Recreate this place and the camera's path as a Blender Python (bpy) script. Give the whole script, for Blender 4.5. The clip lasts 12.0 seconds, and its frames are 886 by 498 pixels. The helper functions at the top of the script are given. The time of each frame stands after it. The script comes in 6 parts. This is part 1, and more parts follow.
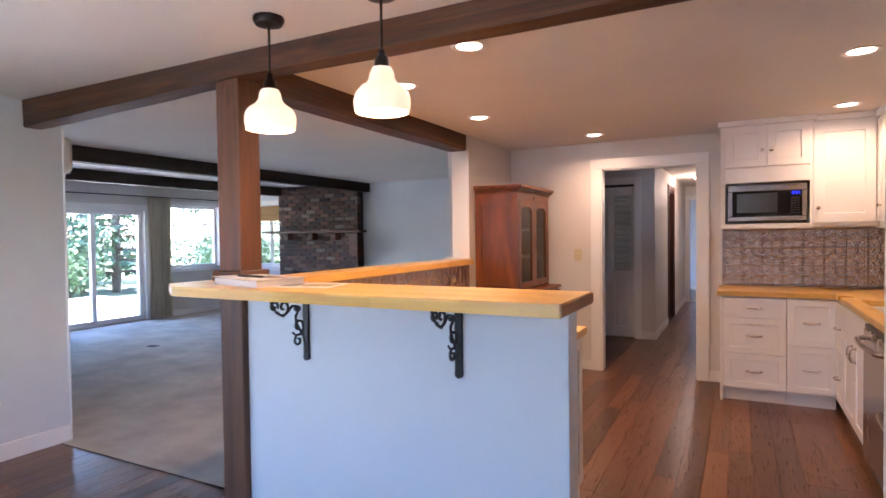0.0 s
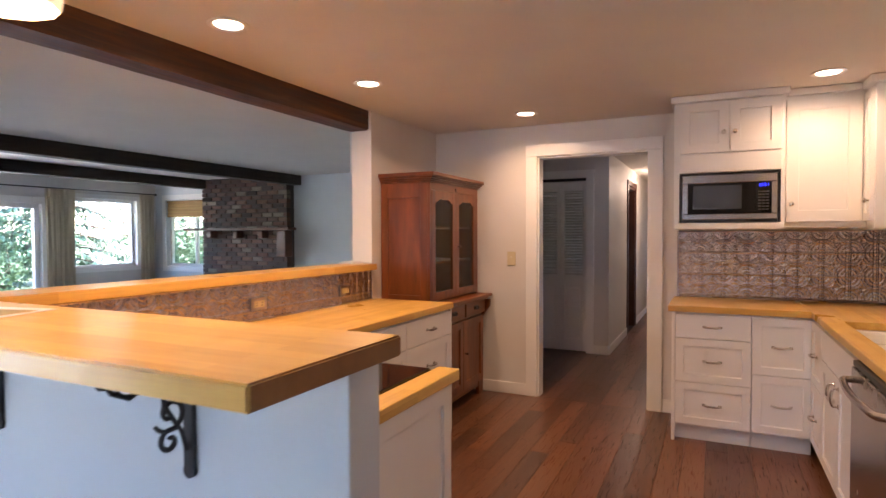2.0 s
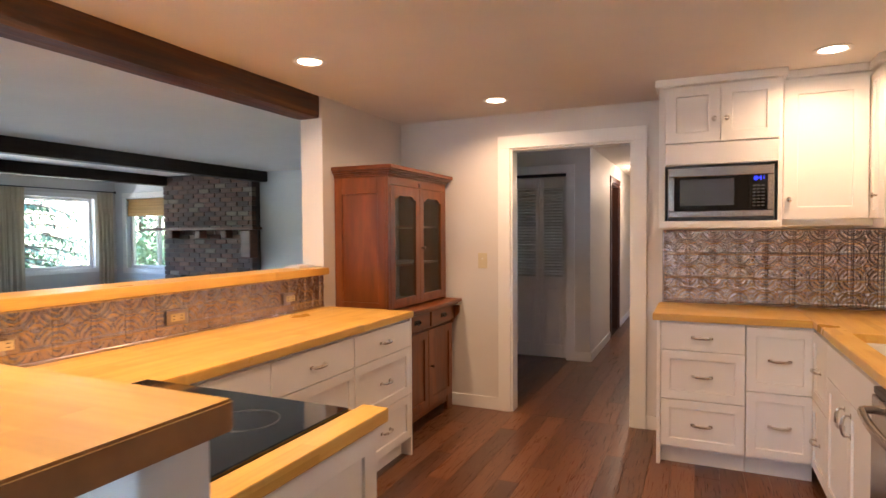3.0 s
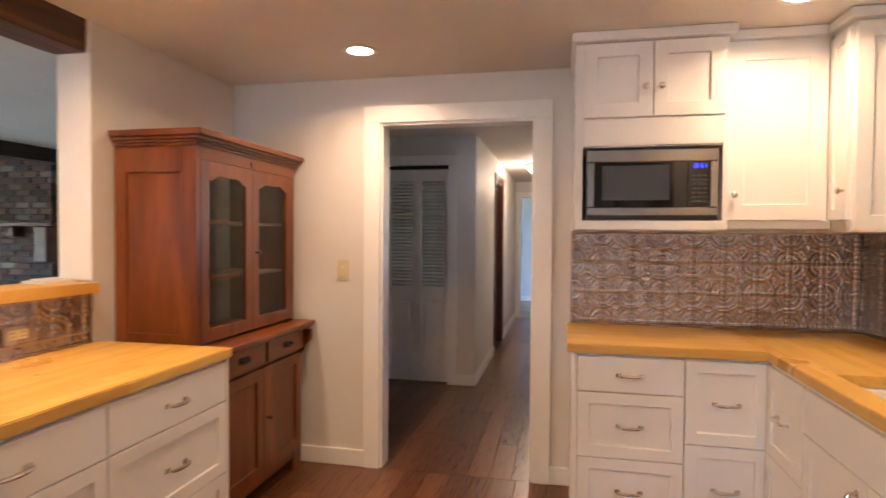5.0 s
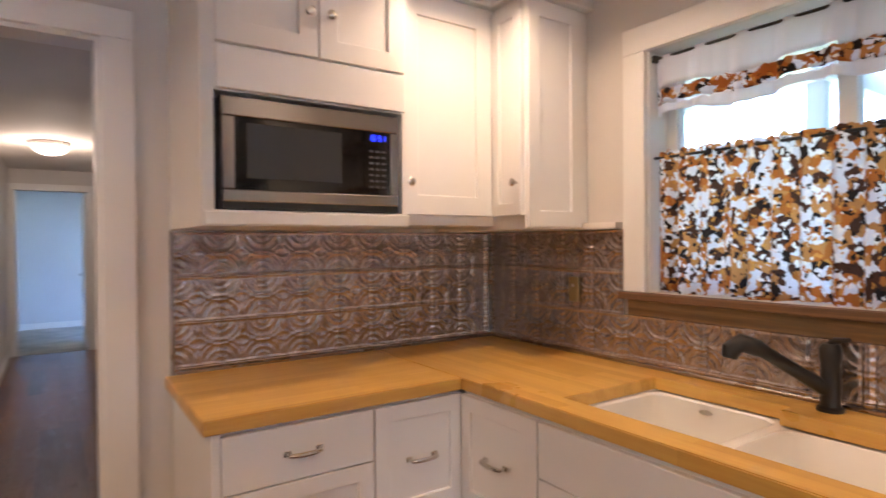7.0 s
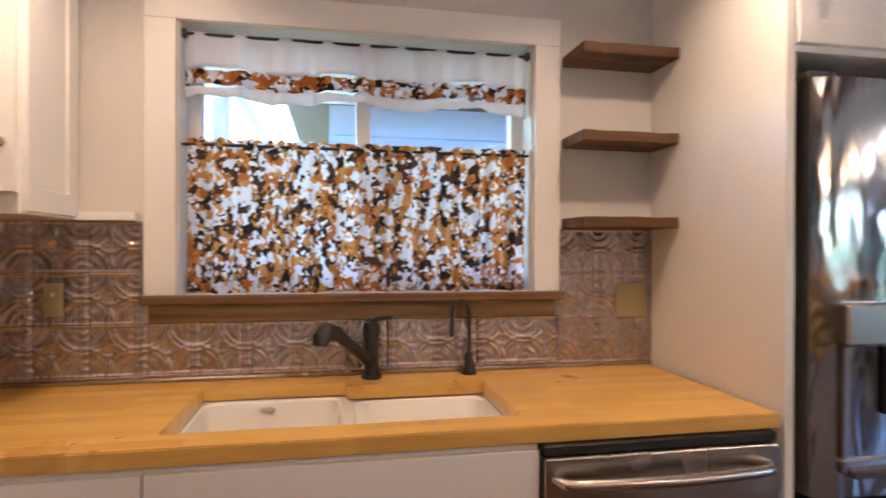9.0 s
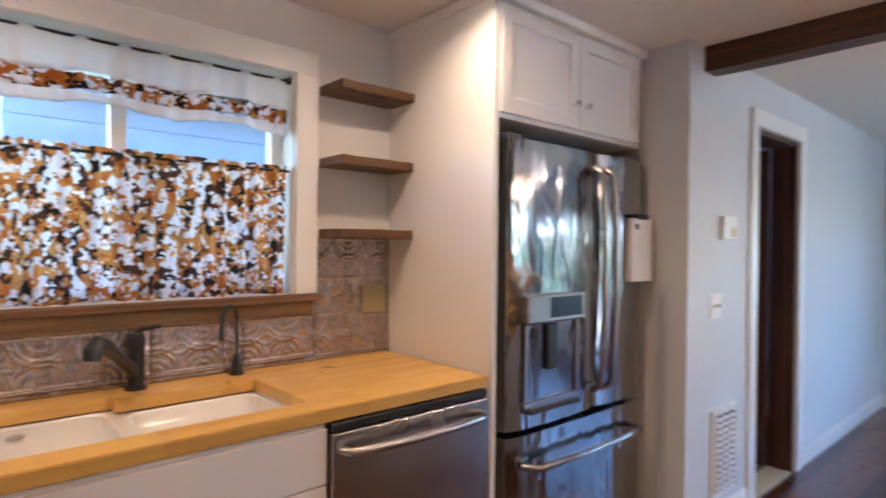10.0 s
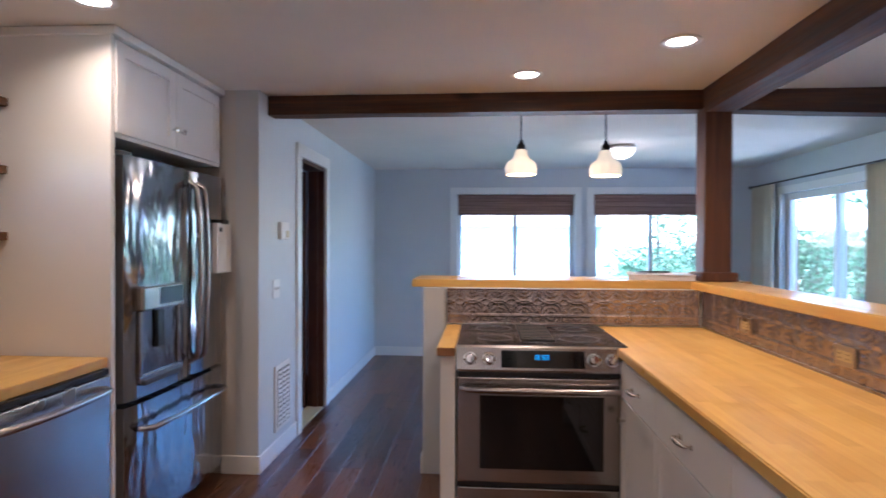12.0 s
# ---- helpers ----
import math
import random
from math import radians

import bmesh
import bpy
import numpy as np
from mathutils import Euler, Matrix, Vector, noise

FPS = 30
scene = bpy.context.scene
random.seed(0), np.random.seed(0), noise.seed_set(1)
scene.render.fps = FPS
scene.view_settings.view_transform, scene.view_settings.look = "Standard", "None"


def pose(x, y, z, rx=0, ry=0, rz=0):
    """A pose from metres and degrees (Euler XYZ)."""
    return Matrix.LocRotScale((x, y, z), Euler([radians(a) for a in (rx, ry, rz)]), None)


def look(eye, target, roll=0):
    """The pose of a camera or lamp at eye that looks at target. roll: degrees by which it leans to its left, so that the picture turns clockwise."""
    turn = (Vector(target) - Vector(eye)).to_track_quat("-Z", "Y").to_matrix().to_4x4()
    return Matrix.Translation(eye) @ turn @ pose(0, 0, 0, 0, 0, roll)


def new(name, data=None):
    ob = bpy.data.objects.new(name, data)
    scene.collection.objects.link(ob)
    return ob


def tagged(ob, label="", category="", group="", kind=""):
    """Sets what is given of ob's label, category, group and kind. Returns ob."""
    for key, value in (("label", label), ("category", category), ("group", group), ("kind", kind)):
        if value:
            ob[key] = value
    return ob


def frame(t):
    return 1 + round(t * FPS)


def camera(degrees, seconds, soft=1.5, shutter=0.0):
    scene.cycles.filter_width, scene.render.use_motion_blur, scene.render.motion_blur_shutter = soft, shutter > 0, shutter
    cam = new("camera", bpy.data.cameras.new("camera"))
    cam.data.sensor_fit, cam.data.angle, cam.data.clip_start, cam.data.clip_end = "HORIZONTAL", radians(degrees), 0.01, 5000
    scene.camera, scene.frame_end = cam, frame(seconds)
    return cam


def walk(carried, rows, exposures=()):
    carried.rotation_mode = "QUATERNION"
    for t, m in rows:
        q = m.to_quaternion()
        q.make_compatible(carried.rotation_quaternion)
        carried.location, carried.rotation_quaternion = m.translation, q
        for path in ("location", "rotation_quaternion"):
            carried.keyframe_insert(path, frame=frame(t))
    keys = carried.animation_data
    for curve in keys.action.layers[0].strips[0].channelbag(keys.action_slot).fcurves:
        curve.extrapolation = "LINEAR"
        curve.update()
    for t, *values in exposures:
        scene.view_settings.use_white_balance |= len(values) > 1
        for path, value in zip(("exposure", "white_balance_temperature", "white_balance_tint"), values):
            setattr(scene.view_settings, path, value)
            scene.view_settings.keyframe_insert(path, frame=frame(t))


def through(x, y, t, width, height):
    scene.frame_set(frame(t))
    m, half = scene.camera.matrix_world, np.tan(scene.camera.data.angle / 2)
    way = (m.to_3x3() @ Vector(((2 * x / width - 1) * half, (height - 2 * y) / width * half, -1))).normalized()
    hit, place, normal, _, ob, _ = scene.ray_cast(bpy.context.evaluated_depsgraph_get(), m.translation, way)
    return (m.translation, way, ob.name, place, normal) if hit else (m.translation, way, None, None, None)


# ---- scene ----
# ---- camera and walk ----
cam = camera(75.8, 12.0, shutter=0.4)
PATH = [
    (0, (0.056, -0.339, 1.392), (-0.870, 1.433, 1.343), -0.7),
    (0.5, (0.099, -0.060, 1.390), (-0.825, 1.714, 1.339), -0.4),
    (1, (0.121, 0.217, 1.375), (-0.786, 1.999, 1.324), -0.3),
    (1.5, (0.144, 0.497, 1.378), (-0.736, 2.292, 1.323), -0.3),
    (2, (0.164, 0.788, 1.385), (-0.698, 2.593, 1.333), -0.2),
    (2.5, (0.154, 1.015, 1.396), (-0.682, 2.831, 1.341), -0.3),
    (4.5, (-0.028, 2.055, 1.380), (-0.681, 3.945, 1.329), 0.3),
    (5, (-0.141, 2.278, 1.380), (-0.552, 4.235, 1.333), 0.4),
    (5.5, (-0.228, 2.519, 1.370), (-0.262, 4.518, 1.335), 0.6),
    (6, (-0.277, 2.768, 1.386), (0.046, 4.742, 1.343), 0.7),
    (6.5, (-0.355, 3.040, 1.366), (0.325, 4.921, 1.347), 0.1),
    (8.5, (-0.512, 3.983, 1.351), (1.482, 4.120, 1.295), 0.6),
    (9, (-0.571, 4.110, 1.324), (1.394, 3.733, 1.321), 0.2),
    (9.5, (-0.651, 4.287, 1.345), (1.156, 3.428, 1.342), 0.5),
    (10, (-0.716, 4.451, 1.372), (0.785, 3.130, 1.357), 0.6),
    (10.5, (-0.812, 4.621, 1.381), (0.349, 2.993, 1.367), 0.2),
    (11, (-0.881, 4.815, 1.391), (-0.026, 3.007, 1.375), 0.2),
    (11.5, (-0.896, 5.066, 1.393), (-0.402, 3.128, 1.375), 0.0),
    (12, (-0.865, 5.268, 1.387), (-0.727, 3.273, 1.368), 0.2),
]
EXPOSURES = [(0, 4.08, 6050, 32), (1.5, 3.88, 6250, 31), (2.5, 4.12, 6450, 25), (4.5, 4.38, 6400, 21), (6.5, 3.97, 5850, 21), (8.5, 3.95, 5600, 20), (9.5, 4.0, 5500, 20), (10.5, 4.1, 5150, 20), (11.5, 3.7, 4920, 19), (12, 3.66, 4800, 18)]
walk(cam, [(t, look(eye, target, roll)) for t, eye, target, roll in PATH], EXPOSURES)

# ---- daylight ----
world = bpy.data.worlds.new("sky")
scene.world = world
world.use_nodes = True
wn = world.node_tree.nodes
sky = wn.new("ShaderNodeTexSky")
sky.sky_type = "NISHITA"
sky.sun_disc = False
sky.sun_elevation = radians(58)
sky.sun_rotation = radians(25)
sky.air_density, sky.dust_density, sky.ozone_density = 1.2, 0.1, 6.0
wn["Background"].inputs["Strength"].default_value = 0.15
world.node_tree.links.new(sky.outputs[0], wn["Background"].inputs["Color"])
sun_data = bpy.data.lights.new("sun", "SUN")
sun_data.energy, sun_data.angle, sun_data.color = 5.0, radians(0.8), (1.0, 0.97, 0.92)
sun = new("sun", sun_data)
sun.matrix_world = look((0, 0, 30), (-0.25 * 10, -0.55 * 10, 14))

CAN_W, CAN_EAST_W, PEND_W = 0.7, 0.47, 0.4
CAN_COLOR = (1.0, 0.67, 0.375)
DOME_W, DOME_HALL_W = 0.4, 1.6

# ---- materials ----
def nodes(name):
    m = bpy.data.materials.new(name)
    m.use_nodes = True
    t = m.node_tree
    return m, t.nodes, t.links, t.nodes["Principled BSDF"]


def coords(n, l, scale=(1, 1, 1), kind="Object", rot=(0, 0, 0)):
    tc, mp = n.new("ShaderNodeTexCoord"), n.new("ShaderNodeMapping")
    mp.inputs["Scale"].default_value = scale
    mp.inputs["Rotation"].default_value = rot
    l.new(tc.outputs[kind], mp.inputs["Vector"])
    return mp.outputs[0]


def noise_tex(n, l, vec, scale, detail=4.0, rough=0.6, distort=0.0):
    x = n.new("ShaderNodeTexNoise")
    x.inputs["Scale"].default_value, x.inputs["Detail"].default_value = scale, detail
    x.inputs["Roughness"].default_value, x.inputs["Distortion"].default_value = rough, distort
    l.new(vec, x.inputs["Vector"])
    return x.outputs["Fac"]


def ramp(n, l, fac, stops, constant=False):
    r = n.new("ShaderNodeValToRGB")
    if constant:
        r.color_ramp.interpolation = "CONSTANT"
    while len(r.color_ramp.elements) < len(stops):
        r.color_ramp.elements.new(0.5)
    for e, (p, c) in zip(r.color_ramp.elements, stops):
        e.position, e.color = p, (*c, 1)
    l.new(fac, r.inputs[0])
    return r.outputs[0]


def mix(n, l, fac, a, b, mode="MIX"):
    x = n.new("ShaderNodeMixRGB")
    x.blend_type = mode
    for s, v in zip(x.inputs, (fac, a, b)):
        if isinstance(v, (int, float)):
            s.default_value = v
        elif isinstance(v, tuple):
            s.default_value = (*v, 1)
        else:
            l.new(v, s)
    return x.outputs[0]


def bump(n, l, b, height, strength=0.2, dist=0.002):
    x = n.new("ShaderNodeBump")
    x.inputs["Strength"].default_value, x.inputs["Distance"].default_value = strength, dist
    l.new(height, x.inputs["Height"])
    l.new(x.outputs[0], b.inputs["Normal"])


def tone(c, k):
    return tuple(min(1.0, v * k) for v in c)


def painted(name, color, rough=0.5, var=0.06, grain=120, relief=0.15, dist=0.0015, metal=0.0, big=1.7):
    m, n, l, b = nodes(name)
    v = coords(n, l)
    f1, f2 = noise_tex(n, l, v, big, 3), noise_tex(n, l, v, grain, 3)
    c = ramp(n, l, f1, [(0.3, tone(color, 1 - var)), (0.7, tone(color, 1 + var))])
    l.new(c, b.inputs["Base Color"])
    b.inputs["Metallic"].default_value = metal
    l.new(ramp(n, l, f1, [(0.25, (rough * 0.85,) * 3), (0.75, (min(1, rough * 1.15),) * 3)]), b.inputs["Roughness"])
    bump(n, l, b, f2, relief, dist)
    return m


def wooden(name, dark, mid, light, axis, rough=0.4, scale=14.0, relief=0.25, random_var=0.0, coat=0.0, knots=False, bands=7.0, streak=0.45):
    """Wood with its grain along axis 0, 1 or 2."""
    m, n, l, b = nodes(name)
    s = [bands] * 3
    s[axis] = 0.55
    v = coords(n, l, tuple(s))
    if random_var:
        info, add = n.new("ShaderNodeObjectInfo"), n.new("ShaderNodeVectorMath")
        off = n.new("ShaderNodeVectorMath")
        off.operation = "SCALE"
        comb = n.new("ShaderNodeCombineXYZ")
        for i in range(3):
            l.new(info.outputs["Random"], comb.inputs[i])
        l.new(comb.outputs[0], off.inputs[0])
        off.inputs["Scale"].default_value = 37.0
        l.new(v, add.inputs[0]), l.new(off.outputs[0], add.inputs[1])
        v = add.outputs[0]
    f1 = noise_tex(n, l, v, 1.6, 5, 0.6, 0.8)
    f2 = noise_tex(n, l, v, scale, 4, 0.7)
    c = ramp(n, l, f1, [(0.25, dark), (0.5, mid), (0.78, light)])
    c = mix(n, l, streak, c, ramp(n, l, f2, [(0.3, tone(mid, 0.45)), (0.65, tone(light, 1.1))]), "OVERLAY")
    if knots:
        vk = coords(n, l, tuple(1.2 if i == axis else 3.5 for i in range(3)))
        vor = n.new("ShaderNodeTexVoronoi")
        vor.inputs["Scale"].default_value = 1.3
        l.new(vk, vor.inputs["Vector"])
        c = mix(n, l, ramp(n, l, vor.outputs["Distance"], [(0.05, (1, 1, 1)), (0.16, (0, 0, 0))]), c, tone(dark, 0.35))
    if random_var:
        c = mix(n, l, random_var, c, ramp(n, l, info.outputs["Random"], [(0, tone(dark, 0.8)), (0.5, mid), (1, light)]), "MIX")
    l.new(c, b.inputs["Base Color"])
    l.new(ramp(n, l, f2, [(0.3, (rough * 0.8,) * 3), (0.7, (min(1, rough * 1.25),) * 3)]), b.inputs["Roughness"])
    if coat:
        b.inputs["Coat Weight"].default_value, b.inputs["Coat Roughness"].default_value = coat, 0.25
    bump(n, l, b, f2, relief, 0.001)
    return m


def butcher_block(name, axis):
    """Oiled maple staves glued side by side, running along axis 0 or 1."""
    m, n, l, b = nodes(name)
    tc, sep, comb = n.new("ShaderNodeTexCoord"), n.new("ShaderNodeSeparateXYZ"), n.new("ShaderNodeCombineXYZ")
    l.new(tc.outputs["Object"], sep.inputs[0])
    across = n.new("ShaderNodeMath")
    across.operation = "MULTIPLY_ADD"
    l.new(sep.outputs[2], across.inputs[0])
    across.inputs[1].default_value = 0.35
    l.new(sep.outputs[1 - axis], across.inputs[2])
    l.new(sep.outputs[axis], comb.inputs[0]), l.new(across.outputs[0], comb.inputs[1])
    br = n.new("ShaderNodeTexBrick")
    br.offset, br.offset_frequency = 0.37, 2
    for k, v in (("Scale", 1.0), ("Mortar Size", 0.0), ("Brick Width", 0.58), ("Row Height", 0.043), ("Bias", 0.0)):
        br.inputs[k].default_value = v
    br.inputs["Color1"].default_value = (0.61, 0.345, 0.07, 1)
    br.inputs["Color2"].default_value = (0.73, 0.45, 0.105, 1)
    l.new(comb.outputs[0], br.inputs["Vector"])
    s = [26.0] * 3
    s[axis] = 1.6
    f1 = noise_tex(n, l, coords(n, l, tuple(s)), 2.2, 5, 0.6, 0.6)
    f2 = noise_tex(n, l, coords(n, l), 3.2, 4, 0.6, 0.4)
    c = mix(n, l, 0.35, br.outputs["Color"], ramp(n, l, f1, [(0.3, (0.3, 0.3, 0.3)), (0.7, (0.66, 0.66, 0.66))]), "OVERLAY")
    c = mix(n, l, ramp(n, l, f2, [(0.52, (0, 0, 0)), (0.78, (0.32, 0.32, 0.32))]), c, (0.5, 0.24, 0.04))
    l.new(c, b.inputs["Base Color"])
    l.new(ramp(n, l, f2, [(0.3, (0.27,) * 3), (0.7, (0.4,) * 3)]), b.inputs["Roughness"])
    b.inputs["Coat Weight"].default_value, b.inputs["Coat Roughness"].default_value = 0.12, 0.25
    bump(n, l, b, f1, 0.05, 0.001)
    return m


def metal(name, color, rough, brush_axis=None, smudge=0.08):
    m, n, l, b = nodes(name)
    s = [1.0] * 3
    if brush_axis is not None:
        s = [90.0] * 3
        s[brush_axis] = 1.0
    f = noise_tex(n, l, coords(n, l, tuple(s)), 6, 4)
    g = noise_tex(n, l, coords(n, l), 3.0, 3)
    b.inputs["Metallic"].default_value = 1.0
    l.new(ramp(n, l, g, [(0.3, tone(color, 0.9)), (0.7, color)]), b.inputs["Base Color"])
    l.new(ramp(n, l, g, [(0.3, (max(0.03, rough - smudge),) * 3), (0.7, (rough + smudge,) * 3)]), b.inputs["Roughness"])
    bump(n, l, b, f, 0.05, 0.0005)
    return m


def glowing(name, color, strength):
    m, n, l, b = nodes(name)
    b.inputs["Base Color"].default_value = (*color, 1)
    b.inputs["Emission Color"].default_value = (*color, 1)
    b.inputs["Emission Strength"].default_value = strength
    return m


def cloth(name, color, through=0.35, weave=400, var=0.1):
    m, n, l, b = nodes(name)
    v = coords(n, l)
    f = noise_tex(n, l, v, weave, 2)
    c = mix(n, l, var, tone(color, 1.0), ramp(n, l, noise_tex(n, l, v, 9), [(0.3, tone(color, 0.7)), (0.7, tone(color, 1.2))]))
    l.new(c, b.inputs["Base Color"])
    b.inputs["Roughness"].default_value = 0.9
    bump(n, l, b, f, 0.3, 0.001)
    tr, mx = n.new("ShaderNodeBsdfTranslucent"), n.new("ShaderNodeMixShader")
    l.new(c, tr.inputs["Color"])
    mx.inputs[0].default_value = through
    l.new(b.outputs[0], mx.inputs[1]), l.new(tr.outputs[0], mx.inputs[2])
    l.new(mx.outputs[0], n["Material Output"].inputs["Surface"])
    return m


def calico(name):
    """Printed cotton: crowded white, ginger, brown and black blotches."""
    m, n, l, b = nodes(name)
    v0 = coords(n, l)
    wob = n.new("ShaderNodeTexNoise")
    wob.inputs["Scale"].default_value, wob.inputs["Detail"].default_value = 45, 2
    l.new(v0, wob.inputs["Vector"])
    ad = n.new("ShaderNodeVectorMath")
    ad.operation = "MULTIPLY_ADD"
    l.new(wob.outputs["Color"], ad.inputs[0])
    ad.inputs[1].default_value = (0.025, 0.025, 0.025)
    l.new(v0, ad.inputs[2])
    vor = n.new("ShaderNodeTexVoronoi")
    vor.inputs["Scale"].default_value = 36
    l.new(ad.outputs[0], vor.inputs["Vector"])
    sep = n.new("ShaderNodeSeparateColor")
    l.new(vor.outputs["Color"], sep.inputs[0])
    big = ramp(n, l, sep.outputs[0], [(0, (0.76, 0.79, 0.88)), (0.16, (0.42, 0.135, 0.025)), (0.4, (0.07, 0.03, 0.02)), (0.57, (0.72, 0.75, 0.84)), (0.69, (0.5, 0.235, 0.075)), (0.91, (0.018, 0.013, 0.014))], True)
    vs = n.new("ShaderNodeTexVoronoi")
    vs.inputs["Scale"].default_value = 85
    l.new(ad.outputs[0], vs.inputs["Vector"])
    ss = n.new("ShaderNodeSeparateColor")
    l.new(vs.outputs["Color"], ss.inputs[0])
    small = ramp(n, l, ss.outputs[1], [(0, (0.02, 0.015, 0.015)), (0.3, (0.6, 0.28, 0.06)), (0.55, (0.85, 0.86, 0.9))], True)
    c = mix(n, l, ramp(n, l, ss.outputs[0], [(0, (0, 0, 0)), (0.74, (1, 1, 1))], True), big, small)
    l.new(c, b.inputs["Base Color"])
    b.inputs["Roughness"].default_value = 0.9
    tr, mx = n.new("ShaderNodeBsdfTranslucent"), n.new("ShaderNodeMixShader")
    l.new(c, tr.inputs["Color"])
    mx.inputs[0].default_value = 0.42
    l.new(b.outputs[0], mx.inputs[1]), l.new(tr.outputs[0], mx.inputs[2])
    l.new(mx.outputs[0], n["Material Output"].inputs["Surface"])
    return m


def window_glass(name):
    m, n, l, b = nodes(name)
    tp, gl, mx = n.new("ShaderNodeBsdfTransparent"), n.new("ShaderNodeBsdfGlossy"), n.new("ShaderNodeMixShader")
    lw = n.new("ShaderNodeLayerWeight")
    lw.inputs["Blend"].default_value = 0.5
    gloss = ramp(n, l, lw.outputs["Facing"], [(0.0, (0.025,) * 3), (0.6, (0.05,) * 3), (0.85, (0.2,) * 3), (1.0, (0.7,) * 3)])
    gl.inputs["Roughness"].default_value = 0.02
    tp.inputs["Color"].default_value = (0.93, 0.97, 0.96, 1)
    l.new(gloss, mx.inputs[0]), l.new(tp.outputs[0], mx.inputs[1]), l.new(gl.outputs[0], mx.inputs[2])
    l.new(mx.outputs[0], n["Material Output"].inputs["Surface"])
    return m


def random_tint(name, colors, rough=0.8, grain=60, relief=0.5, dist=0.003, metallic=0.0, island=False):
    """One colour a piece, picked by the object's or island's random number."""
    m, n, l, b = nodes(name)
    src = n.new("ShaderNodeNewGeometry").outputs["Random Per Island"] if island else n.new("ShaderNodeObjectInfo").outputs["Random"]
    k = len(colors)
    c = ramp(n, l, src, [(i / k, cc) for i, cc in enumerate(colors)], True)
    v = coords(n, l)
    f = noise_tex(n, l, v, grain, 4)
    c = mix(n, l, 0.5, c, ramp(n, l, f, [(0.3, (0.25, 0.25, 0.25)), (0.7, (0.75, 0.75, 0.75))]), "OVERLAY")
    l.new(c, b.inputs["Base Color"])
    b.inputs["Roughness"].default_value, b.inputs["Metallic"].default_value = rough, metallic
    bump(n, l, b, f, relief, dist)
    return m


WALL = painted("wall_paint", (0.66, 0.63, 0.59), 0.6, 0.03, 260, 0.25, 0.0012)
# Cooler copy of the wall paint, with daylight's blue cast put into the colour.
WALL_DAY_TINT = painted("day_tinted_wall_paint", (0.62, 0.64, 0.65), 0.6, 0.03, 260, 0.25, 0.0012)
CEILING = painted("ceiling_paint", (0.71, 0.66, 0.6), 0.8, 0.04, 90, 0.5, 0.004)
TRIM = painted("white_trim_paint", (0.8, 0.79, 0.76), 0.35, 0.03, 60, 0.06, 0.0006)
CABINET = painted("white_cabinet_paint", (0.8, 0.78, 0.75), 0.35, 0.03, 40, 0.06, 0.0006)
BEAM = wooden("rough_beam_wood", (0.035, 0.016, 0.008), (0.125, 0.06, 0.026), (0.3, 0.165, 0.075), 0, 0.6, 7, 1.0, knots=True, bands=9.0, streak=0.75)
BEAM_Y = wooden("rough_beam_wood_along", (0.035, 0.016, 0.008), (0.125, 0.06, 0.026), (0.3, 0.165, 0.075), 1, 0.6, 7, 1.0, knots=True, bands=9.0, streak=0.75)
BEAM_DARK = wooden("dark_beam_wood", (0.022, 0.013, 0.009), (0.045, 0.027, 0.018), (0.075, 0.045, 0.03), 1, 0.6, 12, 0.8)
POST = wooden("post_wood", (0.06, 0.026, 0.012), (0.15, 0.066, 0.028), (0.25, 0.118, 0.052), 2, 0.5, 8, 0.7, knots=True, bands=8.0, streak=0.5)
BUTCHER = butcher_block("butcher_block_maple", 0)
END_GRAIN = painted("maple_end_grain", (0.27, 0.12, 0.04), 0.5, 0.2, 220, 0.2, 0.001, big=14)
BUTCHER_Y = butcher_block("butcher_block_maple_along", 1)
HUTCH = wooden("cherry_cabinet_wood", (0.085, 0.023, 0.005), (0.19, 0.06, 0.011), (0.31, 0.108, 0.02), 2, 0.35, 8, 0.12, bands=4.0, coat=0.2)
HUTCH_Y = wooden("cherry_cabinet_wood_along", (0.085, 0.023, 0.005), (0.19, 0.06, 0.011), (0.31, 0.108, 0.02), 1, 0.35, 8, 0.12, bands=4.0, coat=0.2)
MANTEL = wooden("mantel_wood", (0.07, 0.026, 0.014), (0.15, 0.06, 0.03), (0.23, 0.1, 0.055), 0, 0.45, 10, 0.2)
DARKDOOR = wooden("dark_door_wood", (0.05, 0.018, 0.01), (0.1, 0.035, 0.018), (0.16, 0.06, 0.03), 2, 0.35, 9, 0.15, coat=0.2)
BARN = wooden("weathered_shelf_wood", (0.075, 0.042, 0.02), (0.19, 0.115, 0.058), (0.33, 0.21, 0.11), 1, 0.7, 8, 0.9, knots=True, bands=11.0, streak=0.7)
TAN_BOARD = wooden("distressed_tan_board", (0.15, 0.095, 0.05), (0.3, 0.205, 0.11), (0.43, 0.31, 0.17), 1, 0.75, 8, 0.9, knots=True, bands=11.0, streak=0.6)
PLANK = wooden("dark_floor_plank", (0.05, 0.019, 0.008), (0.125, 0.047, 0.018), (0.215, 0.088, 0.034), 1, 0.3, 10, 0.04, random_var=0.7, coat=0.2, bands=16.0, streak=0.12)
GROOVE = painted("floor_groove", (0.012, 0.006, 0.004), 0.7)
CARPET = painted("cream_carpet", (0.6, 0.56, 0.49), 0.95, 0.2, 700, 1.0, 0.008, big=2.5)
STEEL = metal("brushed_steel", (0.46, 0.43, 0.41), 0.26, 1, 0.02)
STEEL_X = metal("brushed_steel_across", (0.38, 0.35, 0.33), 0.25, 0, 0.02)
NICKEL = metal("satin_nickel", (0.66, 0.62, 0.57), 0.25)
CHROME = metal("chrome", (0.8, 0.8, 0.8), 0.1)
